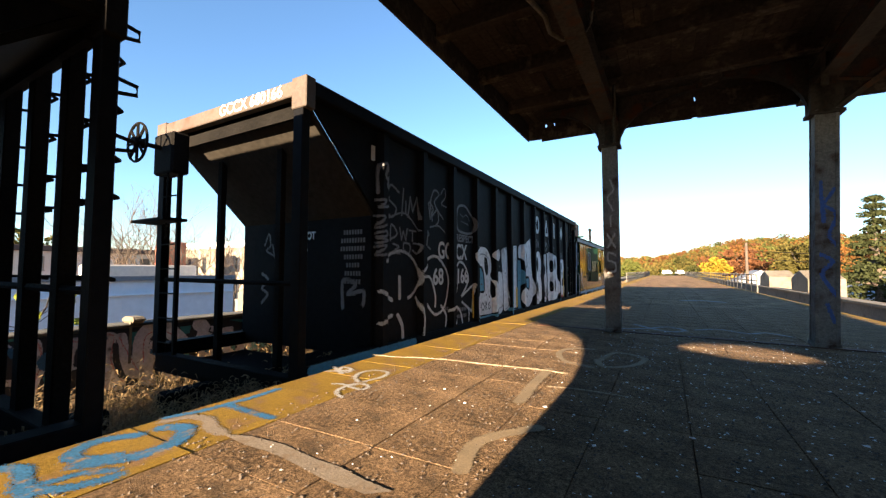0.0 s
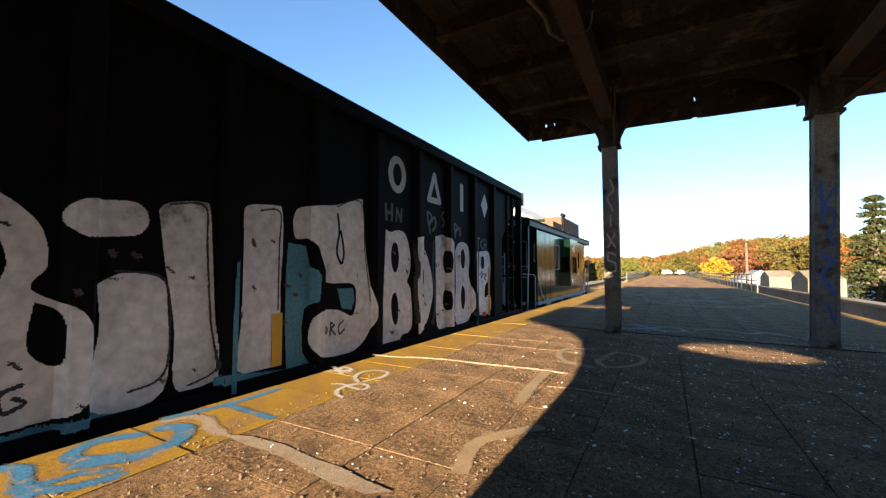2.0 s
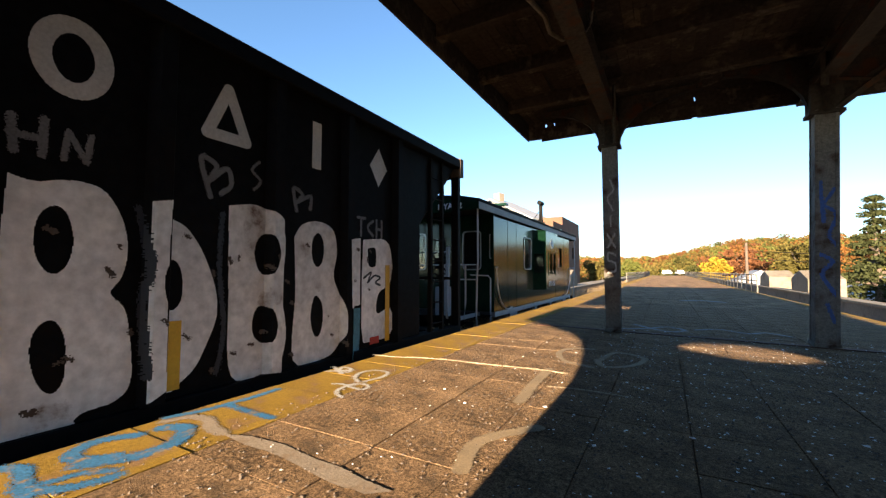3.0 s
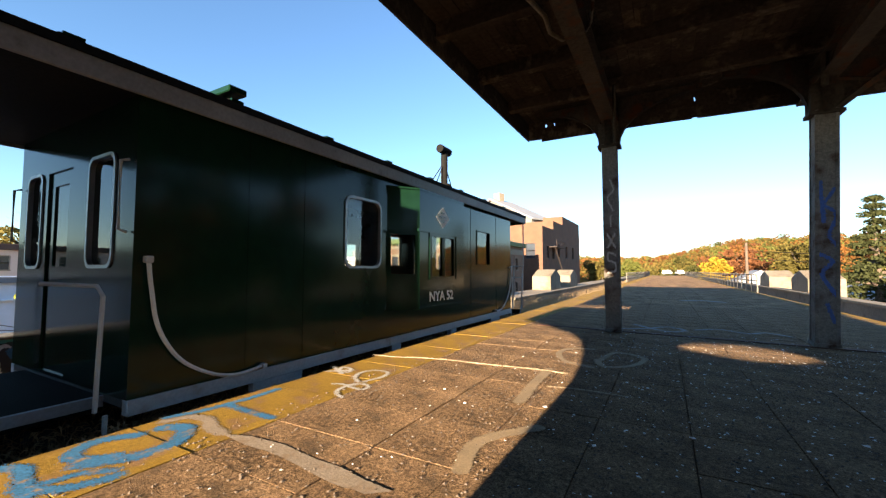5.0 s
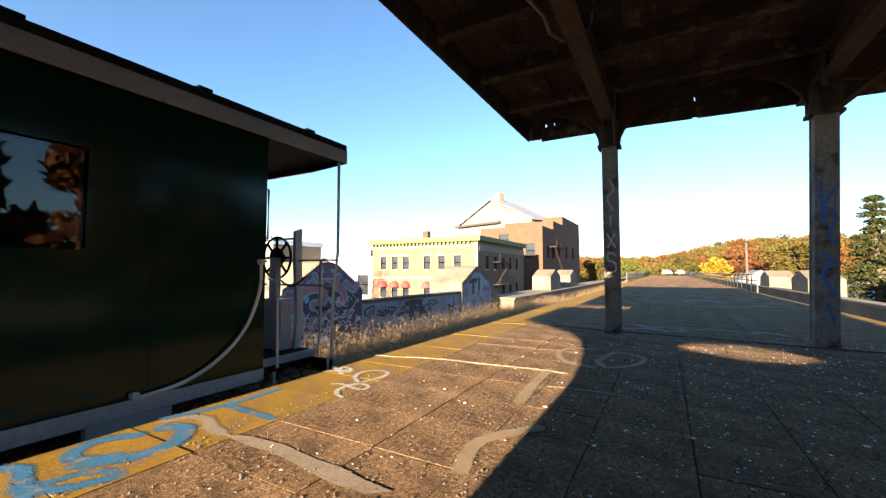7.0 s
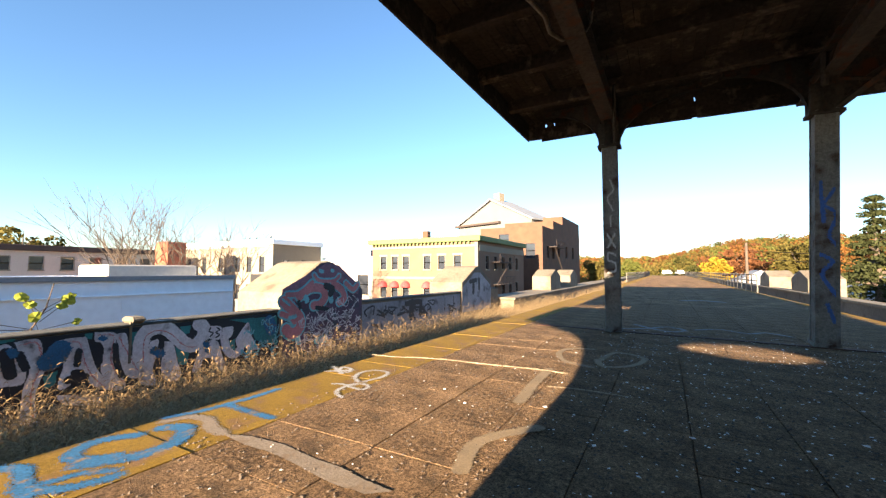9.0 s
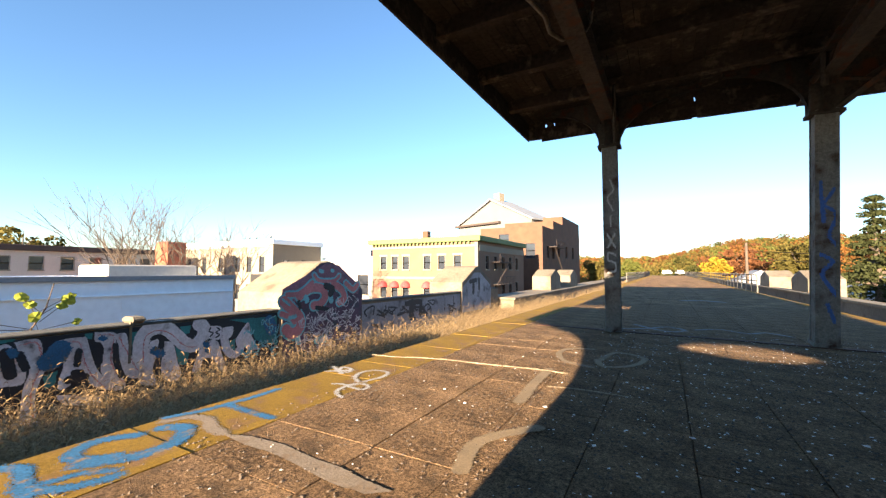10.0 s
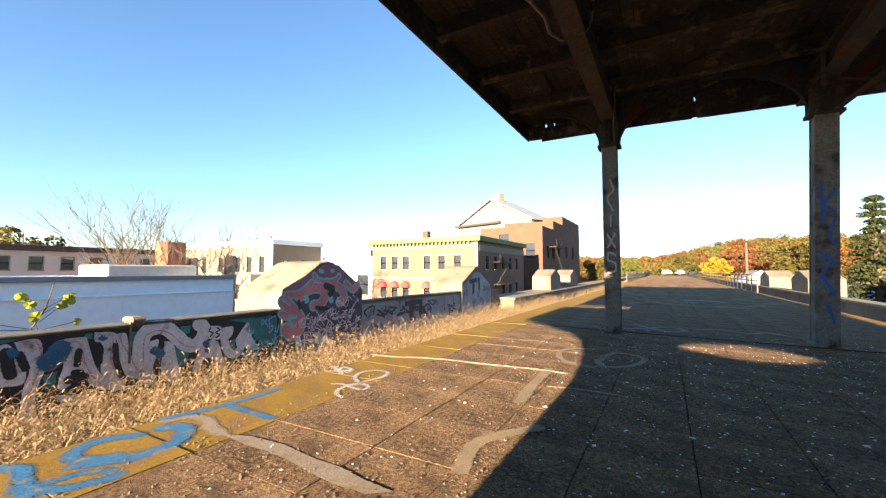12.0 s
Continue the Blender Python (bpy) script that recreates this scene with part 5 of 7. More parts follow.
    faint = [
        ("curve", [(2.02, 2.42), (1.8, 2.5), (1.72, 2.3), (1.95, 2.15), (1.85, 2.0), (1.7, 2.05)], 0.035), ("line", [(2.15, 2.5), (2.1, 2.05)], 0.03), ("line", [(2.22, 2.3), (2.22, 2.1)], 0.03), ("line", [(2.28, 2.05), (2.35, 2.4), (2.42, 2.15), (2.55, 2.42), (2.6, 2.05)], 0.035), ("curve", [(1.75, 1.98), (2.2, 2.1), (2.6, 1.85)], 0.03),
        ("curve", [(1.8, 1.62), (1.82, 1.88), (1.98, 1.75), (1.8, 1.64)], 0.03), ("line", [(2.05, 1.85), (2.1, 1.66), (2.15, 1.8), (2.22, 1.66), (2.26, 1.85)], 0.03), ("line", [(2.32, 1.83), (2.52, 1.83)], 0.03), ("line", [(2.42, 1.83), (2.42, 1.66)], 0.03),
        ("curve", [(3.0, 2.1), (2.95, 2.4), (3.1, 2.3), (3.05, 2.15), (3.25, 2.3), (3.3, 2.1), (3.2, 2.0)], 0.035), ("curve", [(3.0, 1.95), (3.3, 2.0), (3.55, 1.9)], 0.03), ("curve", [(2.72, 1.6), (2.8, 1.9), (2.95, 1.8), (2.75, 1.7), (3.0, 1.55)], 0.03),
        ("curve", [(4.05, 2.3), (4.14, 2.49), (4.43, 2.54), (4.65, 2.43), (4.85, 2.29), (4.84, 2.04), (4.65, 1.97), (4.38, 1.96), (4.1, 2.02), (4.05, 2.3)], 0.05), ("curve", [(4.2, 2.35), (4.35, 2.3), (4.5, 2.36), (4.65, 2.25)], 0.015), ("line", [(4.25, 2.2), (4.6, 2.15)], 0.012),
        ("curve", [(1.0 + 0.55, 2.6), (1.7, 2.75), (1.6, 2.45), (1.75, 2.3)], 0.04), ("line", [(9.68, 2.18), (9.7, 1.95)], 0.05), ("line", [(9.68, 2.06), (9.82, 2.06)], 0.05), ("line", [(9.84, 2.2), (9.84, 1.95)], 0.05), ("line", [(9.95, 1.95), (9.97, 2.15), (10.08, 1.95), (10.1, 2.15)], 0.04),
        ("curve", [(11.0, 1.85), (10.9, 2.2), (11.05, 2.15), (10.98, 2.0), (11.15, 2.15), (11.2, 2.0), (11.1, 1.9)], 0.05), ("curve", [(11.5, 2.3), (11.42, 2.2), (11.52, 2.1), (11.45, 2.0)], 0.03), ("curve", [(12.0, 1.85), (11.95, 2.1), (12.08, 2.05), (12.0, 1.95), (12.2, 2.05), (12.2, 1.9)], 0.045),
        ("line", [(13.05, 1.9), (13.2, 1.9)], 0.04), ("line", [(13.12, 1.9), (13.12, 1.65)], 0.04), ("curve", [(13.38, 1.88), (13.26, 1.78), (13.38, 1.66)], 0.04), ("line", [(13.46, 1.9), (13.46, 1.64)], 0.04), ("line", [(13.58, 1.9), (13.58, 1.64)], 0.04), ("line", [(13.46, 1.77), (13.58, 1.77)], 0.04)]
    faint += [("curve", [(1.46, 2.32), (1.46, 2.7), (1.6, 2.76), (1.56, 2.58), (1.68, 2.46)], 0.045), ("curve", [(1.42, 2.2), (1.57, 2.21), (1.49, 2.1), (1.71, 2.15)], 0.04), ("curve", [(1.39, 1.96), (1.55, 1.96), (1.42, 1.79), (1.58, 1.84)], 0.035), ("curve", [(1.42, 1.7), (1.57, 1.75), (1.59, 1.68), (1.44, 1.65), (1.61, 1.61), (1.43, 1.56)], 0.035), ("curve", [(1.41, 1.5), (1.58, 1.53), (1.43, 1.39), (1.59, 1.4)], 0.035), ("curve", [(3.07, 2.07), (3.01, 2.4), (3.14, 2.65), (3.32, 2.6), (3.15, 2.41), (3.48, 2.15)], 0.035), ("curve", [(3.39, 2.62), (3.53, 2.76), (3.57, 2.59), (3.41, 2.44), (3.61, 2.4)], 0.03), ("curve", [(1.87, 1.58), (2.03, 1.54), (1.89, 1.46), (2.06, 1.43)], 0.03), ("curve", [(2.16, 1.61), (2.34, 1.59), (2.32, 1.45), (2.17, 1.48), (2.16, 1.59)], 0.03), ("curve", [(2.44, 1.62), (2.61, 1.6), (2.57, 1.45), (2.42, 1.5)], 0.03)]
    spray("faded_scrawl", faint, "grey_spray", side(0.006), car, breaks=BREAKS, seed=9, fuzz=0.004, res=0.006)["kind"] = "stuff"
    end = lambda u, v: (u, 1.394, v)
    spray("olive_tag", [("curve", [(0.37, 2.63), (0.35, 2.39), (0.43, 2.22)], 0.035), ("curve", [(0.32, 2.62), (0.57, 2.63), (0.67, 2.51), (0.42, 2.44)], 0.035), ("curve", [(0.88, 2.54), (0.7, 2.4), (0.84, 2.28), (0.6, 2.17), (0.8, 2.12)], 0.035), ("line", [(0.81, 2.57), (1.1, 2.08)], 0.035), ("curve", [(1.23, 2.43), (0.84, 2.28), (1.28, 2.26), (0.99, 2.12)], 0.035)], "olive_spray", end, car, res=0.007)["kind"] = "stuff"
    spray("end_scrawl", [("curve", [(-0.37, 3.51), (-0.48, 3.12)], 0.045), ("curve", [(-0.74, 3.57), (0.07, 3.42), (0.21, 3.17), (-0.45, 3.26), (0.69, 2.73)], 0.045), ("curve", [(0.5, 3.25), (0.81, 3.09), (0.61, 2.95), (1.05, 2.8), (1.3, 2.59), (0.96, 2.53)], 0.045), ("curve", [(-0.9, 1.6), (-0.8, 1.8), (-0.75, 1.6), (-0.85, 1.5), (-0.6, 1.4)], 0.03), ("line", [(-0.7, 1.6), (-0.62, 1.35)], 0.03), ("curve", [(-0.95, 1.1), (-0.8, 1.0), (-0.95, 0.85), (-0.8, 0.75), (-0.95, 0.6)], 0.05), ("curve", [(0.95, 0.6), (0.95, 1.0), (1.2, 0.95), (1.05, 0.8), (1.35, 0.85), (1.35, 0.65)], 0.06)], "grey_spray", end, car, res=0.008)["kind"] = "stuff"
    spray("sill_paint", [("line", [(0.2, -0.02), (2.4, -0.02)], 0.12)], "cyan_spray", lambda u, v: (1.603, u, v), car, fuzz=0.005, res=0.008)
    return car


def openings_wall(bm, at, a0, a1, z0, z1, t, holes):
    """A wall of thickness t from a0 to a1 with rectangular holes (a, b, zlo, zhi). at(a, d, z): place at a along and d deep."""
    cuts_a = sorted({a0, a1, *[h[0] for h in holes], *[h[1] for h in holes]})
    cuts_z = sorted({z0, z1, *[h[2] for h in holes], *[h[3] for h in holes]})
    na, nz = len(cuts_a) - 1, len(cuts_z) - 1
    solid = [[not any(h[0] < (cuts_a[i] + cuts_a[i + 1]) / 2 < h[1] and h[2] < (cuts_z[j] + cuts_z[j + 1]) / 2 < h[3] for h in holes) for j in range(nz)] for i in range(na)]
    q = lambda *ps: bm.faces.new([bm.verts.new(at(*p)) for p in ps])
    for i in range(na):
        for j in range(nz):
            if not solid[i][j]:
                continue
            a, b, c, d = cuts_a[i], cuts_a[i + 1], cuts_z[j], cuts_z[j + 1]
            q((a, 0, c), (b, 0, c), (b, 0, d), (a, 0, d))
            q((a, t, c), (a, t, d), (b, t, d), (b, t, c))
            if i == 0 or not solid[i - 1][j]:
                q((a, 0, c), (a, 0, d), (a, t, d), (a, t, c))
            if i == na - 1 or not solid[i + 1][j]:
                q((b, 0, c), (b, t, c), (b, t, d), (b, 0, d))
            if j == 0 or not solid[i][j - 1]:
                q((a, 0, c), (a, t, c), (b, t, c), (b, 0, c))
            if j == nz - 1 or not solid[i][j + 1]:
                q((a, 0, d), (b, 0, d), (b, t, d), (a, t, d))
    bmesh.ops.remove_doubles(bm, verts=bm.verts[:], dist=0.0005)
    bmesh.ops.recalc_face_normals(bm, faces=bm.faces[:])
    return bm


def window_frame(at, a, b, z0, z1, w, proud, rounded=0.0):
    """A frame round an opening, with rounded corners if asked."""
    bm = bmesh.new()
    def loop(g, r):
        pts = []
        for cx, cz, st in ((b + g - r, z1 + g - r, 0), (a - g + r, z1 + g - r, 90), (a - g + r, z0 - g + r, 180), (b + g - r, z0 - g + r, 270)):
            for k in range(5):
                an = radians(st + 90 * k / 4)
                pts.append((cx + r * math.cos(an), cz + r * math.sin(an)))
        return pts
    r = max(rounded, 0.012)
    inner, outer = loop(0.0 if not rounded else -0.005, r), loop(w, r + w * 0.7)
    n = len(inner)
    V = [[bm.verts.new(at(p[0], d, p[1])) for p in ring] for ring, d in ((inner, 0.03), (inner, -proud), (outer, -proud), (outer, 0.0))]
    for A, Bq in zip(V, V[1:]):
        for i in range(n):
            bm.faces.new((A[i], A[(i + 1) % n], Bq[(i + 1) % n], Bq[i]))
    bmesh.ops.recalc_face_normals(bm, faces=bm.faces[:])
    return bm


def caboose(u):
    car = empty("caboose", (TRACK_X, u, 0))
    tagged(car, "glossy dark green caboose with pale trim and bay window", "caboose", "train")
    HW, Y0, Y1, Z0, Z1 = 1.38, 1.16, 10.42, 0.09, 2.66
    wins = [(3.68, 4.43, 1.22, 2.2), (8.1, 8.84, 1.31, 2.1)]
    for s in (1, -1):
        at = (lambda a, d, z: (HW - d, a, z)) if s > 0 else (lambda a, d, z: (-HW + d, a, z))
        bm = openings_wall(bmesh.new(), at, Y0, Y1, Z0, Z1, 0.06, wins + [(4.66, 7.08, 0.6, 2.45)])
        part("side_wall", bm, "green", car)
        for k, (a, b, c, d) in enumerate(wins):
            w = part("window", window_frame(at, a, b, c, d, 0.03, 0.02, 0.12 if k == 0 else 0.0), "chrome" if k == 0 else "green", car)
            bm = bmesh.new()
            bm.faces.new([bm.verts.new(at(p, 0.03, q)) for p, q in ((a, c), (b, c), (b, d), (a, d))])
            part("pane", bm, "pane", w)
        # bay: two slanted ends and a flat face with a pair of windows
        A, Bp, C, D = (4.62, HW), (5.06, 1.72), (6.70, 1.72), (7.12, HW)
        bay = None
        for (p, q), holes in (((A, Bp), [(0.06, 0.47, 1.1, 1.74)]), ((Bp, C), [(0.38, 0.75, 1.05, 1.76), (0.84, 1.20, 1.05, 1.76)]), ((C, D), [(0.12, 0.44, 1.1, 1.8)])):
            ln = math.hypot(q[0] - p[0], q[1] - p[1])
            dy, dx = (q[0] - p[0]) / ln, (q[1] - p[1]) / ln
            fat = lambda a, d, z, p=p, dy=dy, dx=dx: (s * (p[1] + dx * a - dy * d), p[0] + dy * a + dx * d, z)
            bm = openings_wall(bmesh.new(), fat, 0, ln, 0.55, 2.5, 0.04, holes)
            o = part("bay_wall", bm, "green", car)
            for a, b, c, d in holes:
                w = part("bay_window", window_frame(fat, a, b, c, d, 0.025, 0.015), "green", car)
                bm = bmesh.new()
                bm.faces.new([bm.verts.new(fat(i, 0.02, j)) for i, j in ((a, c), (b, c), (b, d), (a, d))])
                part("pane", bm, "pane", w)
        for z in (0.52, 2.5):
            part("bay_cover", prism(bmesh.new(), [(s * HW, 4.58), (s * 1.73, 5.04), (s * 1.73, 6.72), (s * HW, 7.16)], "z", z, z + 0.03), "green", car)
        part("drip_rail", boxes((min(s * 1.72, s * 1.75), max(s * 1.72, s * 1.75), 4.98, 6.74, 1.81, 1.85)), "green", car)
        for y in (5.36, 6.35):
            part("window_channel", boxes((min(s * 1.72, s * 1.738), max(s * 1.72, s * 1.738), y, y + 0.03, 1.0, 1.81)), "green", car)
        part("side_sill", boxes((min(s * 1.30, s * 1.40), max(s * 1.30, s * 1.40), Y0, Y1, -0.04, 0.09), bevel=0.006), "pale_trim", car, "pale painted side sill")
        for a, b in ((2.3, 2.95), (4.75, 5.0), (6.75, 7.0), (8.9, 9.5)):
            part("sill_bracket", boxes((min(s * 1.31, s * 1.395), max(s * 1.31, s * 1.395), a, b, -0.19, -0.04)), "pale_trim", car)
        part("eave_trim", boxes((min(s * 1.46, s * 1.49), max(s * 1.46, s * 1.49), -0.01, 11.56, 2.62, 2.79), bevel=0.006), "eave_grey", car, "weathered grey eave fascia")
        # weld seams
        for y in (2.2, 2.95, 7.75, 9.3):
            part("panel_seam", boxes((min(s * HW, s * (HW + 0.006)), max(s * HW, s * (HW + 0.006)), y, y + 0.02, 0.1, 2.6)), "green", car)
        part("hose", tube(bmesh.new(), [(s * (HW + 0.04), y, z) for y, z in smooth_line([(1.26, 1.25), (1.29, 1.0), (1.36, 0.65), (1.55, 0.35), (1.85, 0.16), (2.12, 0.1), (2.4, 0.13)])], 0.018, 6), "hose", car, "slack pale rope")
        part("hose", tube(bmesh.new(), [(s * (HW + 0.04), y, z) for y, z in smooth_line([(10.34, 1.22), (10.33, 0.95), (10.2, 0.6), (9.95, 0.33), (9.6, 0.15), (9.2, 0.1)])], 0.018, 6), "hose", car, "slack pale rope")
        for y in (1.26, 2.4, 10.34, 9.2):
            part("hose_bracket", boxes((min(s * HW, s * (HW + 0.07)), max(s * HW, s * (HW + 0.07)), y - 0.03, y + 0.03, (1.22 if y in (1.26, 10.34) else 0.1), (1.28 if y in (1.26, 10.34) else 0.15)), bevel=0.008), "grab", car)
    # roof
    outline = [(-1.5, 2.79), (-1.5, 2.86), (-1.0, 2.97), (-0.4, 3.03), (0.4, 3.03), (1.0, 2.97), (1.5, 2.86), (1.5, 2.79), (0.9, 2.75), (-0.9, 2.75)]
    part("roof", prism(bmesh.new(), outline, "y", 0.0, 11.55), "roof_black", car)
    part("ceiling", boxes((-1.46, 1.46, 0.02, 11.53, 2.66, 2.74)), "roof_black", car)
    for k in range(9):
        part("roof_strap", prism(bmesh.new(), [(-1.49, 2.875), (-0.95, 2.99), (0, 3.05), (0.95, 2.99), (1.49, 2.875), (1.49, 2.80), (-1.49, 2.80)], "y", 0.6 + 1.28 * k, 0.72 + 1.28 * k), "roof_black", car)
        part("roof_bracket", boxes((1.38, 1.5, 0.62 + 1.28 * k, 0.75 + 1.28 * k, 2.865, 2.89)), "green", car)
    part("roof_hatch", boxes((1.1, 1.45, 1.9, 2.1, 2.98, 3.05), bevel=0.01), "green", car)
    for y, d in ((0.0, -1), (11.55, 1)):
        o2 = [(-1.48, 2.62), (-1.48, 2.80), (-1.0, 2.89), (-0.4, 2.945), (0.4, 2.945), (1.0, 2.89), (1.48, 2.80), (1.48, 2.62), (0.8, 2.58), (-0.8, 2.58)]
        part("end_fascia", prism(bmesh.new(), o2, "y", min(y, y + d * 0.03), max(y, y + d * 0.03)), "green", car)
        lettering("lettering", "NYA 52", 0.2, "lettering", pose(0.72, y + d * 0.033, 2.72, 90, 0, 0 if d < 0 else 180), car)
        part("marker_lamp", tube(bmesh.new(), [(0.0, y, 2.75), (0.0, y + d * 0.1, 2.75)], 0.085, 14), "orange_lens", car, "round amber marker lamp")
        part("marker_rim", tube(bmesh.new(), [(0.0, y, 2.75), (0.0, y + d * 0.06, 2.75)], 0.11, 14), "steel_dark", car)
    # stack with braces
    bm = bmesh.new()
    tube(bm, [(0.95, 7.28, 2.9), (0.95, 7.28, 3.86)], 0.075, 12)
    tube(bm, [(0.95, 7.07, 3.88), (0.95, 7.49, 3.88)], 0.09, 12)
    tube(bm, [(0.95, 7.28, 2.9), (0.95, 7.28, 3.1)], 0.16, 12)
    part("stove_pipe", bm, "roof_black", car, "black stove pipe with capped tee")
    for p in ((0.95, 6.86, 2.96), (0.95, 7.72, 2.96), (0.45, 7.28, 3.0)):
        part("pipe_brace", tube(bmesh.new(), [p, (0.95, 7.28, 3.62)], 0.012, 5), "roof_black", car)
    # ends
    for yw, ye, d in ((Y0, 0.0, -1), (Y1, 11.55, 1)):
        at = lambda a, dd, z, yw=yw, d=d: (a, yw - d * dd, z)
        holes = [(-0.55, 0.08, 0.12, 2.2), (0.5, 1.0, 1.2, 2.2), (-1.1, -0.7, 1.2, 2.2)]
        part("end_wall", openings_wall(bmesh.new(), at, -HW + 0.062, HW - 0.062, Z0, 2.66, 0.05, holes), "green", car)
        for a, b, c, e in holes[1:]:
            w = part("window", window_frame(at, a, b, c, e, 0.026, 0.015, 0.09), "chrome", car)
            bm = bmesh.new()
            bm.faces.new([bm.verts.new(at(p, 0.03, q)) for p, q in ((a, c), (b, c), (b, e), (a, e))])
            part("pane", bm, "pane", w)
        door = part("door", openings_wall(bmesh.new(), lambda a, dd, z, yw=yw, d=d: (a, yw - d * (0.02 + dd), z), -0.55, 0.08, 0.12, 2.2, 0.03, [(-0.42, -0.05, 1.2, 2.05)]), "green", car)
        bm = bmesh.new()
        bm.faces.new([bm.verts.new(at(p, 0.035, q)) for p, q in ((-0.42, 1.2), (-0.05, 1.2), (-0.05, 2.05), (-0.42, 2.05))])
        part("pane", bm, "pane", door)
        lo, hi = min(yw, ye), max(yw, ye)
        part("end_deck", boxes((-0.95, 0.95, lo, hi, -0.06, 0.06)), "steel_dark", car)
        part("deck_edge", boxes((0.93, 0.97, lo, hi, -0.02, 0.07)), "pale_trim", car)
        part("deck_edge", boxes((-1.3, 1.3, min(ye, ye - d * 0.05), max(ye, ye - d * 0.05), -0.22, -0.04)), "steel_dark", car)
        for s in (1, -1):
            part("corner_rod", tube(bmesh.new(), [(s * 1.42, ye - d * 0.06, 2.62), (s * 1.42, ye - d * 0.06, 1.4), (s * 1.38, ye - d * 0.09, 0.9), (s * 1.36, ye - d * 0.09, 0.0)], 0.02, 6), "grab", car)
            part("hand_rail", tube(bmesh.new(), [(s * 0.9, yw + d * 0.42, 1.05), (s * 1.3, yw + d * 0.2, 1.03), (s * 1.36, yw + d * 0.18, 0.95), (s * 1.36, yw + d * 0.2, 0.05)], 0.018, 6), "grab", car)
            part("grab_iron", tube(bmesh.new(), [(s * 1.3, yw + d * 0.02, 2.1), (s * 1.3, yw + d * 0.08, 2.08), (s * 1.3, yw + d * 0.08, 1.5), (s * 1.3, yw + d * 0.02, 1.48)], 0.014, 6), "grab", car)
            bm = bmesh.new()
            yp = ye - d * 0.05
            px = s * 0.63
            prism(bm, [(yp - 0.06, 1.72), (yp + 0.05, 1.76), (yp + 0.05, 1.35), (yp + d * 0.05 + 0.05, 0.5), (yp + 0.06, 0.0), (yp - 0.06, 0.0), (yp + d * 0.05 - 0.06, 0.5), (yp - 0.06, 1.35)], "x", px - 0.03, px + 0.03)
            part("end_post", bm, "grab", car, "flat white end post, bent near its foot")
            part("end_post", tube(bmesh.new(), [(s * 1.1, yp, 1.30), (s * 1.1, yp, 0.4), (s * 1.06, yp, 0.0)], 0.022, 8), "grab", car)
            for z in (1.62, 1.30, 0.95):
                part("end_bar", tube(bmesh.new(), [(s * 0.05, ye - d * 0.05, z), (s * (0.7 if z > 1.5 else 1.40), ye - d * 0.05, z)], 0.016, 6), "grab", car)
            bm = bmesh.new()
            for k, z in enumerate((-0.3, -0.62)):
                box(bm, s * 1.15 - 0.17, s * 1.15 + 0.17, min(yw, ye) + 0.2, max(yw, ye) - 0.15, z - 0.02, z + 0.02)
            part("step", bm, "steel_dark", car)
            part("step_edge", tube(bmesh.new(), [(s * 1.33, lo + 0.18, 0.0), (s * 1.33, lo + 0.18, -0.6), (s * 1.33, hi - 0.12, -0.6), (s * 1.33, hi - 0.12, 0.0)], 0.02, 6), "grab", car)
        brake_wheel(car, "brake_wheel", pose(0.32, ye - d * 0.16, 1.34, 90, 0, 0), 0.3, 0.15)
        part("brake_stand", boxes((0.22, 0.62, ye - d * 0.22 - 0.1, ye - d * 0.22 + 0.1, 0.06, 0.76), (0.30, 0.44, ye - d * 0.22 - 0.05, ye - d * 0.22 + 0.05, 0.76, 1.34), bevel=0.01), "pale_trim", car)
        if d > 0:
            part("fire_bucket", tube(bmesh.new(), [(0.0, yw + d * 0.4, 0.06), (0.0, yw + d * 0.4, 0.4)], [0.1, 0.12], 12), "red_sheet", car, "small red bucket")
        bm = bmesh.new()
        pts = smooth_line([(0.25, 1.05), (0.55, 0.93), (0.85, 1.08)], 8)
        for p, q in zip(pts, pts[1:]):
            tube(bm, [(p[0], ye - d * 0.08, p[1]), (q[0], ye - d * 0.08, q[1])], 0.014, 5)
        part("safety_chain", bm, "steel_dark", car)
        part("coupler", boxes((-0.12, 0.12, min(ye, ye + d * 0.6), max(ye, ye + d * 0.6), -0.56, -0.3), bevel=0.03), "steel_dark", car)
    part("floor", boxes((-1.3, 1.3, Y0, Y1, 0.02, 0.08), (-0.5, 0.5, 0, 11.55, -0.5, -0.1)), "inside", car)
    part("cabinet", boxes((-1.25, 1.0, 2.1, 2.2, 0.1, 2.6), (-1.25, -0.4, 5.0, 5.6, 0.1, 1.0), (-0.2, 1.1, 9.3, 9.36, 0.1, 2.6)), "inside", car)
    lettering("lettering", "NYA 52", 0.235, "lettering", pose(1.724, 5.80, 0.70, 90, 0, 90), car, 1.12)
    bm = prism(bmesh.new(), [(5.84 - 0.25, 2.12), (5.84, 2.31), (5.84 + 0.25, 2.12), (5.84, 1.93)], "x", 1.722, 1.728)
    em = part("emblem", bm, "lettering", car, "white diamond emblem")
    bm = bmesh.new()
    for z, w in ((2.20, 0.09), (2.12, 0.17), (2.04, 0.09)):
        for q in range(int(w * 2 / 0.05)):
            box(bm, 1.728, 1.731, 5.84 - w + q * 0.05, 5.84 - w + q * 0.05 + 0.032, z - 0.02, z + 0.02)
    part("emblem_bars", bm, "green", em)["kind"] = "stuff"
    for y in (2.6, 8.9):
        truck(car, y)
    return car


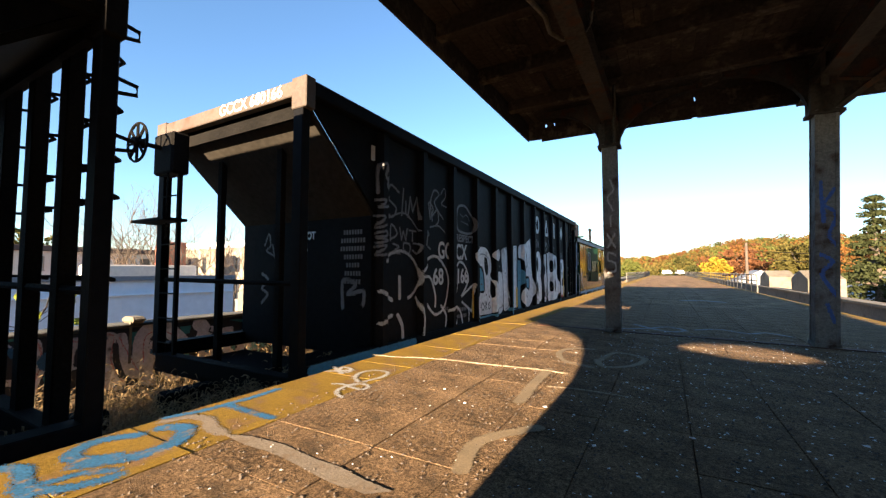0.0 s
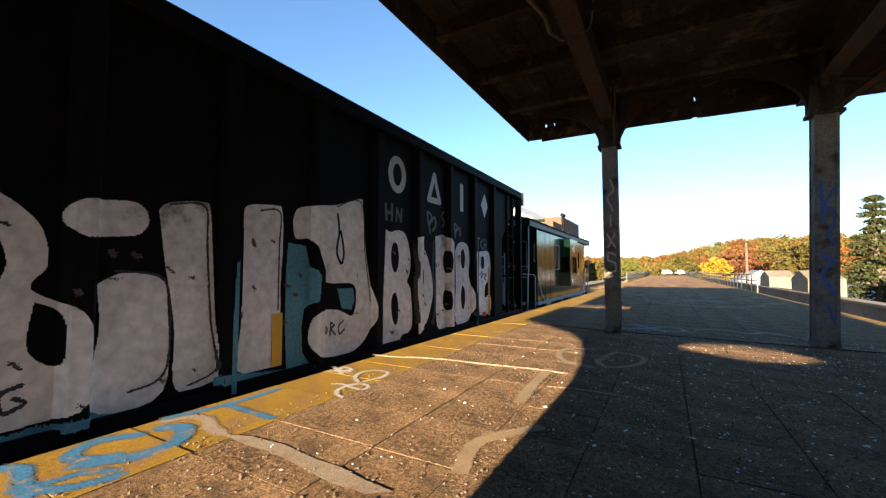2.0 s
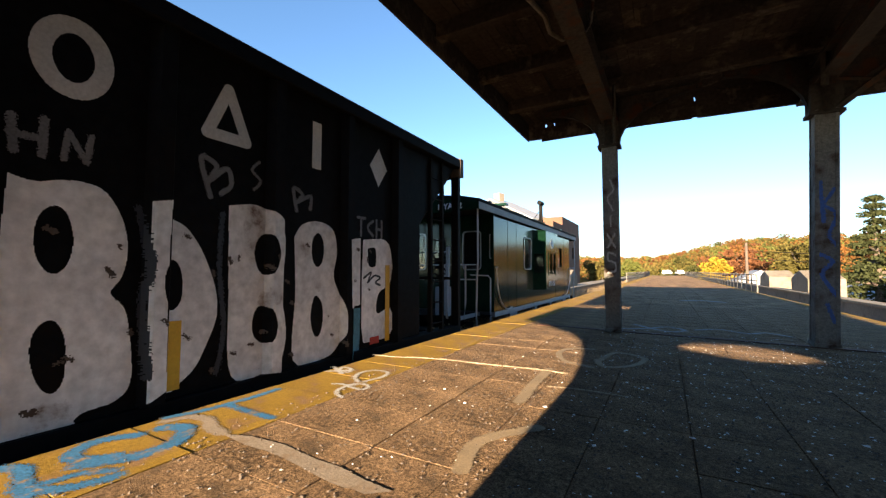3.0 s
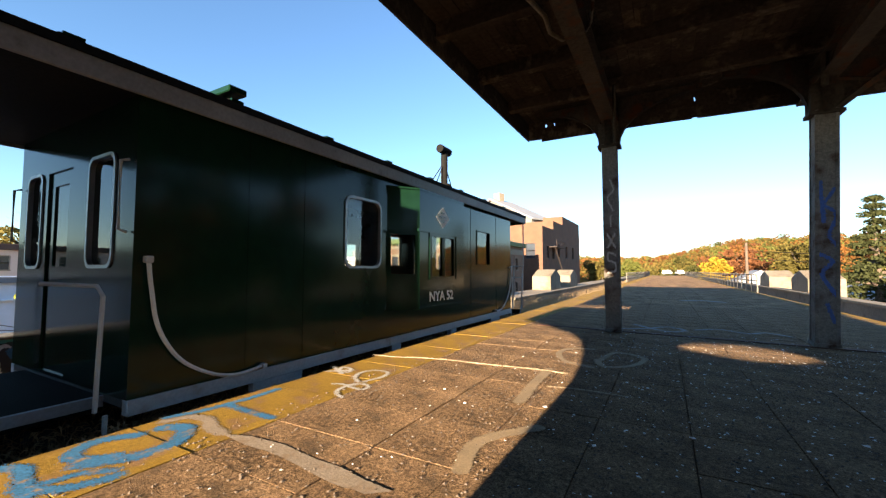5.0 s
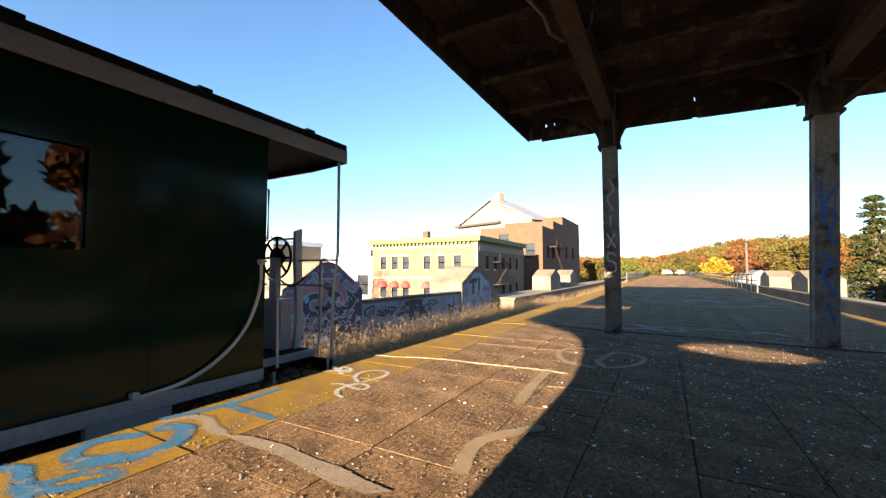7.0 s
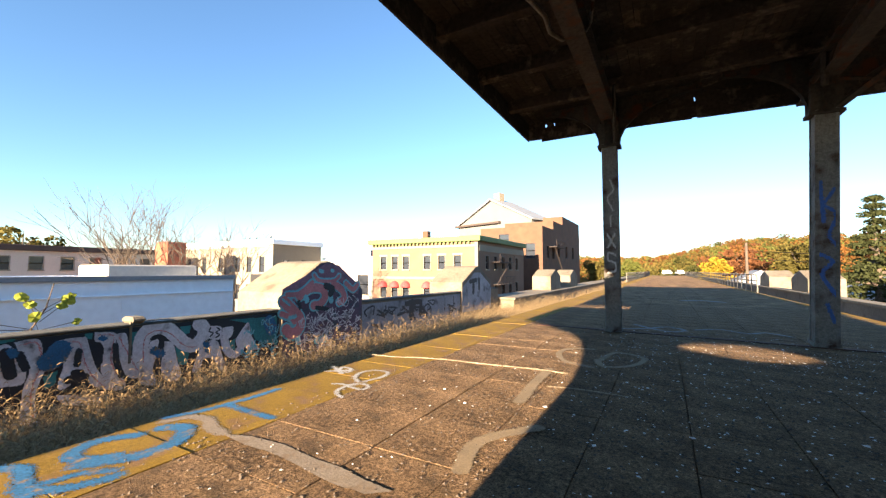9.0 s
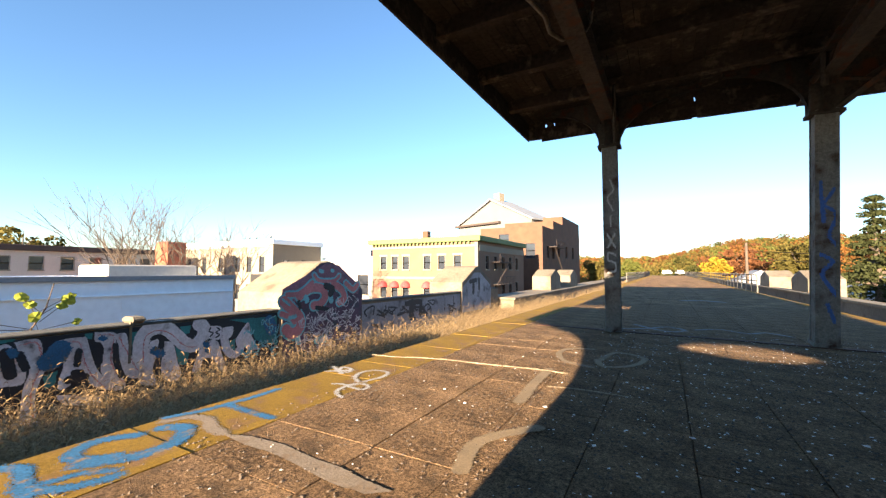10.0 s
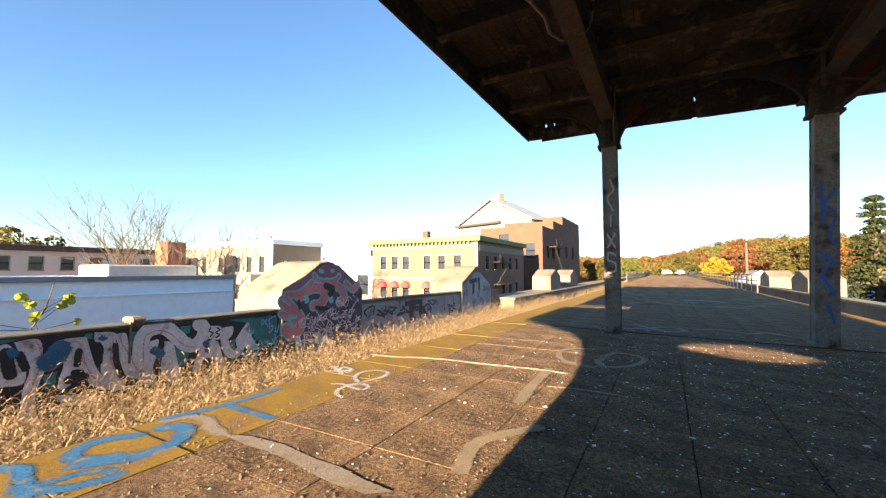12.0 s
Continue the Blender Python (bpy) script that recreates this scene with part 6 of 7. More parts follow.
HOPPER_U, CABOOSE_U = 3.15, 20.45
hopper_main = hopper(True, "weathered black hopper wagon covered in silver graffiti", HOPPER_U)
hopper_lead = hopper(False, "dark rusty hopper wagon with ladders on its end", HOPPER_U - 17.87, 3.3)
caboose_end = caboose(CABOOSE_U)


def motions():
    for car, u in ((hopper_main, HOPPER_U), (hopper_lead, HOPPER_U - 17.87), (caboose_end, CABOOSE_U)):
        walk(car, [(t, pose(TRACK_X, u - SPEED * t, 0)) for t in (0.0, 3.0, 6.0, 9.0, 12.0)])
    turn = math.degrees(SPEED / 0.42)
    for ob in WHEELS:
        x, y, z = ob.location
        walk(ob, [(k * 0.1, pose(x, y, z, turn * k * 0.1)) for k in range(121)])


# ---- town ----
def building(name, label, x0, x1, y0, y1, z1, mat, front=(), side_holes=(), cornice=None, corn=0.5, roof="tar_roof", frame_mat="cream_paint", sills=True):
    """A block with window openings in the face to the south (front) and in the face to the railway (side_holes)."""
    b = empty(name, ((x0 + x1) / 2, y0, GROUND_Z))
    tagged(b, label, "building", kind="")
    ox, oy, oz = (x0 + x1) / 2, y0, GROUND_Z
    south = lambda a, d, z: (a - ox, y0 + d - oy, z - oz)
    east = lambda a, d, z: (x1 - d - ox, a - oy, z - oz)
    part("wall", openings_wall(bmesh.new(), south, x0, x1, GROUND_Z, z1, 0.3, list(front)), mat, b)
    part("wall", openings_wall(bmesh.new(), east, y0 + 0.3, y1, GROUND_Z, z1, 0.3, list(side_holes)), mat, b)
    part("wall", boxes((x0 - ox, x0 + 0.3 - ox, 0.3, y1 - oy, 0, z1 - oz), (x0 + 0.3 - ox, x1 - 0.3 - ox, y1 - 0.3 - oy, y1 - oy, 0, z1 - oz)), mat, b)
    part("roof", boxes((x0 + 0.3 - ox, x1 - 0.3 - ox, 0.3, y1 - 0.3 - oy, z1 - 0.5 - oz, z1 - 0.35 - oz)), roof, b)
    for at, hs in ((south, front), (east, side_holes)):
        for a, c, lo, hi in hs:
            w = part("window", window_frame(at, a, c, lo, hi, 0.08, 0.02), frame_mat, b)
            bm = bmesh.new()
            bm.faces.new([bm.verts.new(at(p, 0.18, q)) for p, q in ((a, lo), (c, lo), (c, hi), (a, hi))])
            part("pane", bm, "far_pane", w)
            mid = (lo + hi) / 2
            bm = bmesh.new()
            for k in ((a, c, mid - 0.04, mid + 0.04),):
                vs = [bm.verts.new(at(p, q, z)) for p, q, z in ((k[0], 0.12, k[2]), (k[1], 0.12, k[2]), (k[1], 0.12, k[3]), (k[0], 0.12, k[3]))]
                bm.faces.new(vs)
                bmesh.ops.solidify(bm, geom=bm.faces[:], thickness=0.05)
            part("sash_bar", bm, frame_mat, w)
            if sills:
                bm = bmesh.new()
                vs = [bm.verts.new(at(p, q, z)) for p in (a - 0.12, c + 0.12) for q in (-0.1, 0.1) for z in (lo - 0.14, lo - 0.0)]
                bmesh.ops.convex_hull(bm, input=vs)
                part("sill", bm, frame_mat, w)
    if cornice:
        p = 0.45
        part("cornice", boxes((x0 - p - ox, x1 + p - ox, -p, 0.0, z1 - corn - oz, z1 + 0.08 - oz), (x1 - ox, x1 + p - ox, 0.0, y1 - oy, z1 - corn - oz, z1 + 0.08 - oz), bevel=0.05), cornice, b)
        first = part("cornice_bracket", boxes((0, 0.16, -p * 0.75, -0.005, z1 - corn - 0.26 - oz, z1 - corn - oz)), cornice, b)
        for k in range(int((x1 - x0 - 0.3) / 0.5)):
            o = first if k == 0 else new("cornice_bracket", first.data)
            o.parent = b
            o.location.x = x0 + 0.2 + 0.5 * k - ox
    return b


def grid(cols, w, rows):
    return [(c - w / 2, c + w / 2, lo, hi) for c in cols for lo, hi in rows]


def build_town():
    cols = (-29.8, -28.1, -26.5, -23.6, -21.7, -19.7)
    cream = building("corner_building", "cream brick corner building with green cornice and red awnings", -31.5, -17.3, 38.4, 54, 4.85, "cream_brick",
                     grid(cols, 0.85, ((1.35, 2.85), (-2.0, -0.35))), grid((41.0, 43.5, 46.0, 48.5, 51.0), 0.9, ((1.35, 2.85), (-2.0, -0.35))), "green_cornice", 0.5)
    for c in cols[:4]:
        bm = bmesh.new()
        n = 8
        ring = []
        for j in range(5):
            ph = j / 4 * math.pi / 2
            ring.append([bm.verts.new((c + 24.4 + 0.62 * math.cos(ph) * math.cos(math.pi * k / n), -0.05 - 0.7 * math.cos(ph) * math.sin(math.pi * k / n), -0.75 + 0.75 * math.sin(ph) - GROUND_Z)) for k in range(n + 1)])
        for r1, r2 in zip(ring, ring[1:]):
            for k in range(n):
                bm.faces.new((r1[k], r1[k + 1], r2[k + 1], r2[k]))
        part("awning", bm, "red_awning", cream, "rounded red cloth awning", smooth=True)
    for c in cols:
        part("lintel", boxes((c + 24.4 - 0.62, c + 24.4 + 0.62, -0.05, -0.001, 2.87 - GROUND_Z, 3.12 - GROUND_Z), bevel=0.015), "cream_paint", cream, "pale stone lintel")
    part("band", boxes((-7.15, 7.15, -0.08, -0.001, 3.75 - GROUND_Z, 4.05 - GROUND_Z), bevel=0.02), "cream_paint", cream)
    part("corner_pilaster", boxes((6.75, 7.14, -0.05, -0.001, 0.0, 4.3 - GROUND_Z), bevel=0.015), "cream_paint", cream)
    part("band", boxes((-7.15, 7.15, -0.06, 0.0, 0.2 - GROUND_Z, 0.5 - GROUND_Z)), "cream_paint", cream)
    part("band", boxes((7.1, 7.16, 0.3, 15.6, 3.3 - GROUND_Z, 4.0 - GROUND_Z)), "cream_paint", cream)
    part("chimney", boxes((-2.4, -1.6, 4, 4.8, 4.4 - GROUND_Z, 6.2 - GROUND_Z), bevel=0.05), "red_brick", cream)
    part("bulkhead", boxes((-4.5, 1.5, 6, 11, 4.4 - GROUND_Z, 5.6 - GROUND_Z)), "white_wall", cream)
    bm = bmesh.new()
    for z in (-0.4, 2.2):
        box(bm, 7.2, 8.1, 4.0, 9.0, z - 0.05 - GROUND_Z, z - GROUND_Z)
        for y in np.arange(4.0, 9.1, 0.5):
            tube(bm, [(8.08, y, z - GROUND_Z), (8.08, y, z + 0.9 - GROUND_Z)], 0.02, 4)
        tube(bm, [(8.08, 4, z + 0.9 - GROUND_Z), (8.08, 9, z + 0.9 - GROUND_Z)], 0.025, 4)
    tube(bm, [(7.6, 4.3, -0.4 - GROUND_Z), (7.6, 8.6, 2.2 - GROUND_Z)], 0.06, 4)
    part("fire_escape", bm, "dark_trim", cream, "black iron fire escape")
    brick = building("brick_building", "tall red-brown brick hall with fire escape", -26.5, -16.2, 60, 90, 8.1, "red_brick", [(-23.2, -21.6, 5.3, 7.0), (-18.8, -17.4, 3.2, 5.4), (-20.9, -19.6, 0.4, 3.4)],
                     [(62.5, 63.9, 3.2, 5.2), (66, 67.4, 3.2, 5.2), (70, 71.4, 3.6, 5.8), (76, 77.5, 3.6, 5.8), (82, 83.5, 3.6, 5.8)], None, frame_mat="dark_trim")
    part("upper_block", boxes((-3.5, 5.1, 7.0, 30, 8.1 - GROUND_Z, 9.6 - GROUND_Z), (1.5, 5.1, 14.0, 30, 9.6 - GROUND_Z, 11.2 - GROUND_Z)), "red_brick", brick)
    bm = bmesh.new()
    box(bm, 5.2, 6.4, 4, 10, 5.0 - GROUND_Z, 5.1 - GROUND_Z)
    for y in np.arange(4.0, 10.1, 0.75):
        tube(bm, [(6.35, y, 5.1 - GROUND_Z), (6.35, y, 6.2 - GROUND_Z)], 0.03, 4)
    tube(bm, [(6.35, 4, 6.2 - GROUND_Z), (6.35, 10, 6.2 - GROUND_Z)], 0.035, 4)
    tube(bm, [(6.0, 4.4, 5.0 - GROUND_Z), (6.0, 10.5, 0.5 - GROUND_Z)], 0.09, 4)
    part("fire_escape", bm, "dark_trim", brick, "iron fire escape balcony")
    hall = empty("gabled_hall", (-31, 76, GROUND_Z))
    hall.rotation_euler.z = radians(-20)
    tagged(hall, "white gabled hall with pale metal roof", "building")
    part("wall", prism(bmesh.new(), [(-10.0, 0), (10.0, 0), (10.0, 17.5), (0, 22.2), (-10.0, 17.5)], "y", 0, 6), "hall_white", hall)
    for s in (-1, 1):
        part("roof", prism(bmesh.new(), [(0, 22.3), (s * 10.6, 17.3), (s * 10.6, 17.6), (0, 22.65)], "y", -0.6, 6.4), "roof_grey", hall)
    part("cupola", boxes((-0.8, 0.8, 1.5, 3.2, 21.8, 24.0), bevel=0.1), "cream_paint", hall)
    part("pediment", boxes((-10.5, 2.5, -0.8, -0.02, 17.3, 17.7)), "dark_trim", hall)
    white = building("shop_building", "white painted corner shop with bracketed cornice", -64, -43.1, 33, 41, 5.1, "cream_paint", grid((-62, -58, -54, -50.2, -47.8, -45.2), 1.0, ((1.0, 3.0), (-2.6, -0.6))), grid((35, 38), 1.0, ((1.0, 2.6),)), "white_wall", 0.55)
    part("sign", boxes((6.5, 11.0, -0.3, -0.02, -0.8 - GROUND_Z, 0.75 - GROUND_Z), bevel=0.03), "sign_black", white, "black shop sign with a coloured mask shape")
    spray("sign_mask", [("curve", [(7.6, 6.4), (8.3, 6.75), (8.75, 6.45), (9.2, 6.75), (9.9, 6.4)], 0.22)], "pink_spray", lambda u, v: (u, -0.31, v), white, res=0.05)
    for x in (-2, 3.5, 5, 8):
        part("roof_vent", tube(bmesh.new(), [(x, 1.5, 11.2), (x, 1.5, 12.2), (x, 1.4, 12.3)], [0.12, 0.12, 0.32], 10), "roof_grey", white)
    brk = tagged(part("brick_block", boxes((-53.4, -50.6, 24.5, 26.6, GROUND_Z, 4.6), bevel=0.05), "bright_brick"), "orange-red brick block behind white roofs", "building")
    low = building("low_shop", "low white shop with arched window", -43.0, -32.6, 42, 55, 3.0, "pale_stucco", [(-37.0, -35.2, -2.0, 0.6), (-42, -40.4, -2.0, 0.4)], (), "white_wall", 0.3)
    part("rooftop_unit", boxes((-3, 0.5, 3, 6, 3.0 - GROUND_Z, 4.2 - GROUND_Z), (1.5, 2.3, 4, 5, 3.0 - GROUND_Z, 4.6 - GROUND_Z), bevel=0.05), "roof_grey", low)
    blank = building("warehouse", "plain white warehouse wall with flat roof", -26, -14.0, -14, 9.05, 0.93, "white_wall", (), (), None, roof="roof_grey")
    part("coping", boxes((5.6, 6.08, 0.0, 23.05, 0.86 - GROUND_Z, 1.0 - GROUND_Z)), "roof_grey", blank)
    part("pipe_run", tube(bmesh.new(), [(6.05, 0, 0.5 - GROUND_Z), (6.05, 23.0, 0.42 - GROUND_Z)], 0.03, 6), "white_wall", blank)
    for y in (8, 14, 19.6):
        part("wall_joint", boxes((5.99, 6.02, y, y + 0.06, 0, 6.8)), "white_wall", blank)
    part("roof_house", boxes((2.2, 4.4, 19.81, 22.6, 0.6 - GROUND_Z, 1.36 - GROUND_Z), bevel=0.04), "pale_stucco", blank)
    row = building("terrace", "long low cream terrace with dark cornice", -76, -60, -40, 29, 3.9, "pale_stucco", (), grid(np.arange(-36, 28, 2.6), 1.1, ((1.3, 2.7), (-2.2, -0.6))), "dark_trim", 0.55)
    tagged(part("distant_block", boxes((-140, -100, -30, 30, GROUND_Z, 4.0)), "cream_paint"), "pale distant block of buildings", "building")
    # right of the line
    for k, (x, y, w, h) in enumerate(((15.5, 52, 7, -0.4), (13.5, 66, 6, 0.2), (10.5, 84, 7, 0.6), (19.0, 60, 9, 0.0))):
        hs = empty("house", (x, y, GROUND_Z))
        tagged(hs, "pale suburban house with shallow gabled roof", "house", "houses beyond the line")
        part("wall", boxes((0, w, 0, 8, 0, 5.0 + h)), "white_wall", hs)
        part("roof", prism(bmesh.new(), [(-0.4, 5.0 + h), (w + 0.4, 5.0 + h), (w / 2, 7.2 + h)], "y", -0.4, 8.4), "roof_grey", hs)
        for q in range(3):
            part("window", boxes((1.2 + q * 2.6, 2.2 + q * 2.6, -0.04, 0.0, 3.4, 4.8)), "far_pane", hs)


build_town()


# ---- plants ----
def leaf_cloud(verts, faces, centre, radii, n, size, rng, shell=0.55):
    c = np.array(centre)
    for _ in range(n):
        d = rng.normal(size=3)
        d /= np.linalg.norm(d)
        p = c + d * np.array(radii) * (shell + (1 - shell) * rng.random() ** 0.5)
        a, b = rng.normal(size=3), rng.normal(size=3)
        a /= np.linalg.norm(a)
        b -= a * (a @ b)
        b /= np.linalg.norm(b)
        s = size * rng.uniform(0.6, 1.3)
        k = len(verts)
        verts += [tuple(p + a * s), tuple(p + b * s * 0.55), tuple(p - a * s), tuple(p - b * s * 0.55)]
        faces.append((k, k + 1, k + 2, k + 3))


def limbs(bm, base, direction, length, radius, depth, rnd, spread=0.55):
    pts, p, d = [Vector(base)], Vector(base), Vector(direction).normalized()
    for _ in range(4):
        d = (d + Vector((rnd.uniform(-1, 1), rnd.uniform(-1, 1), rnd.uniform(-0.2, 0.6))) * 0.16).normalized()
        p = p + d * length / 4
        pts.append(p)
    tube(bm, pts, [radius * (1 - 0.13 * k) for k in range(5)], 5, cap=False)
    if depth:
        for k in range(3 if depth > 1 else 4):
            i = rnd.choice((2, 3, 4))
            nd = (d + Vector((rnd.uniform(-1, 1), rnd.uniform(-1, 1), rnd.uniform(-0.3, 0.5))) * spread).normalized()
            limbs(bm, pts[i], nd, length * rnd.uniform(0.55, 0.8), radius * 0.6, depth - 1, rnd, spread)


def bare_tree(x, y, h, seed):
    t = empty("bare_tree", (x, y, GROUND_Z))
    tagged(t, "leafless grey-brown tree with fine branches", "tree", "bare trees")
    rnd = random.Random(seed)
    part("trunk", tube(bmesh.new(), [(0, 0, 0), (0.1, 0, h * 0.2), (0, 0.1, h * 0.4)], [0.3, 0.25, 0.2], 8), "bark", t)
    bm = bmesh.new()
    for k in range(8):
        a = k * 0.8 + rnd.random()
        limbs(bm, (0, 0.1, h * (0.32 + 0.02 * k)), (math.cos(a) * 0.75, math.sin(a) * 0.75, 1.0), h * 0.32, 0.052, 3, rnd, 0.75)
    part("crown", bm, "bark", t)


bare_tree(-30.0, 12.6, 12.0, 3)
bare_tree(-33.0, 15.5, 13.5, 5)
bare_tree(-34.0, 21.0, 12.0, 8)


def leafy_tree(x, y, h, r, mat, seed, label, name="tree", cone=False, leaf=0.35, n=2600, base=None):
    t = empty(name, (x, y, GROUND_Z if base is None else base))
    tagged(t, label, "tree", "trees beyond the line")
    rng = np.random.default_rng(seed)
    rnd = random.Random(seed)
    bm = tube(bmesh.new(), [(0, 0, 0), (0.1, 0.05, h * 0.4), (0, 0, h * 0.92)], [h * 0.028, h * 0.02, 0.04], 8)
    for k in range(9):
        a = k * 2.4
        z = h * (0.25 + 0.06 * k)
        tube(bm, [(0, 0, z), (math.cos(a) * r * 0.6, math.sin(a) * r * 0.6, z + h * (0.02 if cone else 0.15))], [h * 0.01, 0.02], 5)
    part("trunk", bm, "bark", t)
    v, f = [], []
    if cone:
        layers = 22
        for k in range(layers):
            z = h * (0.12 + 0.88 * k / layers)
            rr = r * (1 - k / layers) ** 0.85
            for q in range(max(4, int(11 * rr / r) + 2)):
                a = rng.uniform(0, 6.28)
                s = rr * rng.uniform(0.75, 1.12)
                for m in np.linspace(0.35, 1, 3):
                    leaf_cloud(v, f, (math.cos(a) * s * m, math.sin(a) * s * m, z - s * 0.22 * m), (0.35 * r / 3 + 0.1, 0.35 * r / 3 + 0.1, 0.22), int(n / 500), leaf, rng)
    else:
        for _ in range(34):
            d = rng.normal(size=3)
            d /= np.linalg.norm(d)
            c = np.array((0, 0, h * 0.66)) + d * np.array((r, r, h * 0.3)) * rng.uniform(0.35, 0.95)
            q = r * rng.uniform(0.2, 0.38)
            leaf_cloud(v, f, c, (q, q, q * 0.8), n // 34, leaf, rng)
    raw("crown", v, f, mat, t)
    return t


leafy_tree(13.6, 41, 13.6, 3.0, "leaf_dark", 2, "tall dark green spruce tree", "spruce", True, 0.14, 12000)
leafy_tree(9.2, 100, 11.0, 3.6, "leaf_gold", 5, "bright yellow autumn tree by the line", leaf=0.28, n=3400)
leafy_tree(20.5, 92, 13.6, 5.0, "leaf_olive", 6, "olive green leafy tree turning yellow", leaf=0.32, n=3800)
leafy_tree(27.0, 105, 14.0, 5.5, "leaf_orange", 7, "orange autumn tree in full leaf", leaf=0.34, n=3600)
leafy_tree(15.0, 110, 13.4, 5.0, "leaf_rust", 13, "rust brown autumn tree in full leaf", leaf=0.32, n=3400)
leafy_tree(31.0, 118, 14.0, 6, "leaf_green", 14, "green leafy tree turning yellow", leaf=0.34, n=3400)
leafy_tree(-15, 115, 11.5, 5, "leaf_olive", 9, "olive green autumn tree in leaf", leaf=0.32, n=3000)
leafy_tree(-10, 135, 11, 5, "leaf_bright", 10, "yellow-green leafy tree near the line", leaf=0.32, n=3000)
leafy_tree(-105, 26, 16.5, 6.5, "leaf_olive", 11, "brownish green tree above far roofs", leaf=0.45)


near = leafy_tree(15.0, -12, 13.5, 4.0, "leaf_olive", 31, "olive green leafy tree beside the far track", leaf=0.42, n=2600)
other = leafy_tree(16.0, -5, 14.5, 4.2, "leaf_rust", 32, "rust brown leafy tree beside the far track", leaf=0.42, n=2600)
for source, x, y, turn in ((near, 15.5, 2, 70), (other, 14.6, 9, 140), (near, 16.2, 15.5, 200), (other, 17.6, 22, 260)):
    copy_thing(source, pose(x, y, GROUND_Z, 0, 0, turn))


def hill_rise(x, y):
    return (6.0 + 10.0 * np.clip((x / y + 0.02) / 0.16, 0, 1)) * np.clip((y - 140) / 160, 0, 1.3)


def build_woods():
    """Autumn woods on the rising ground beyond the end of the line."""
    rng = np.random.default_rng(21)
    keys = ["leaf_green", "leaf_yellow", "leaf_orange", "leaf_rust", "leaf_olive", "leaf_bright"]
    mesh = {k: ([], []) for k in keys}
    for _ in range(1300):
        y = 150 + 230 * rng.random() ** 0.8
        x = rng.uniform(-0.3, 0.55) * y
        rise = hill_rise(x, y)
        k = keys[rng.choice(6, p=[0.16, 0.14, 0.26, 0.14, 0.22, 0.08])]
        h = rng.uniform(8, 12)
        z = GROUND_Z + rise
        v, f = mesh[k]
        r = rng.uniform(2.6, 4.6)
        for _ in range(4):
            c = (x + rng.uniform(-1, 1) * r * 0.6, y + rng.uniform(-1, 1) * r * 0.6, z + h * rng.uniform(0.5, 0.9))
            leaf_cloud(v, f, c, (r * 0.65, r * 0.65, r * 0.6), 60, 0.5, rng, 0.55)
    for k in keys:
        tagged(raw("autumn_woods", *mesh[k], k), "distant autumn woods in mixed colours", "woods", kind="stuff")
    v, f = [], []
    xs, ys = np.linspace(-400, 900, 40), np.linspace(140, 900, 30)
    for y in ys:
        for x in xs:
            v.append((x, y, GROUND_Z - 0.2 + hill_rise(x, y)))
    for j in range(29):
        for i in range(39):
            a = j * 40 + i
            f.append((a, a + 1, a + 41, a + 40))
    tagged(raw("hill", v, f, "leaf_olive"), "wooded rising ground", "hill", kind="structure")


build_woods()


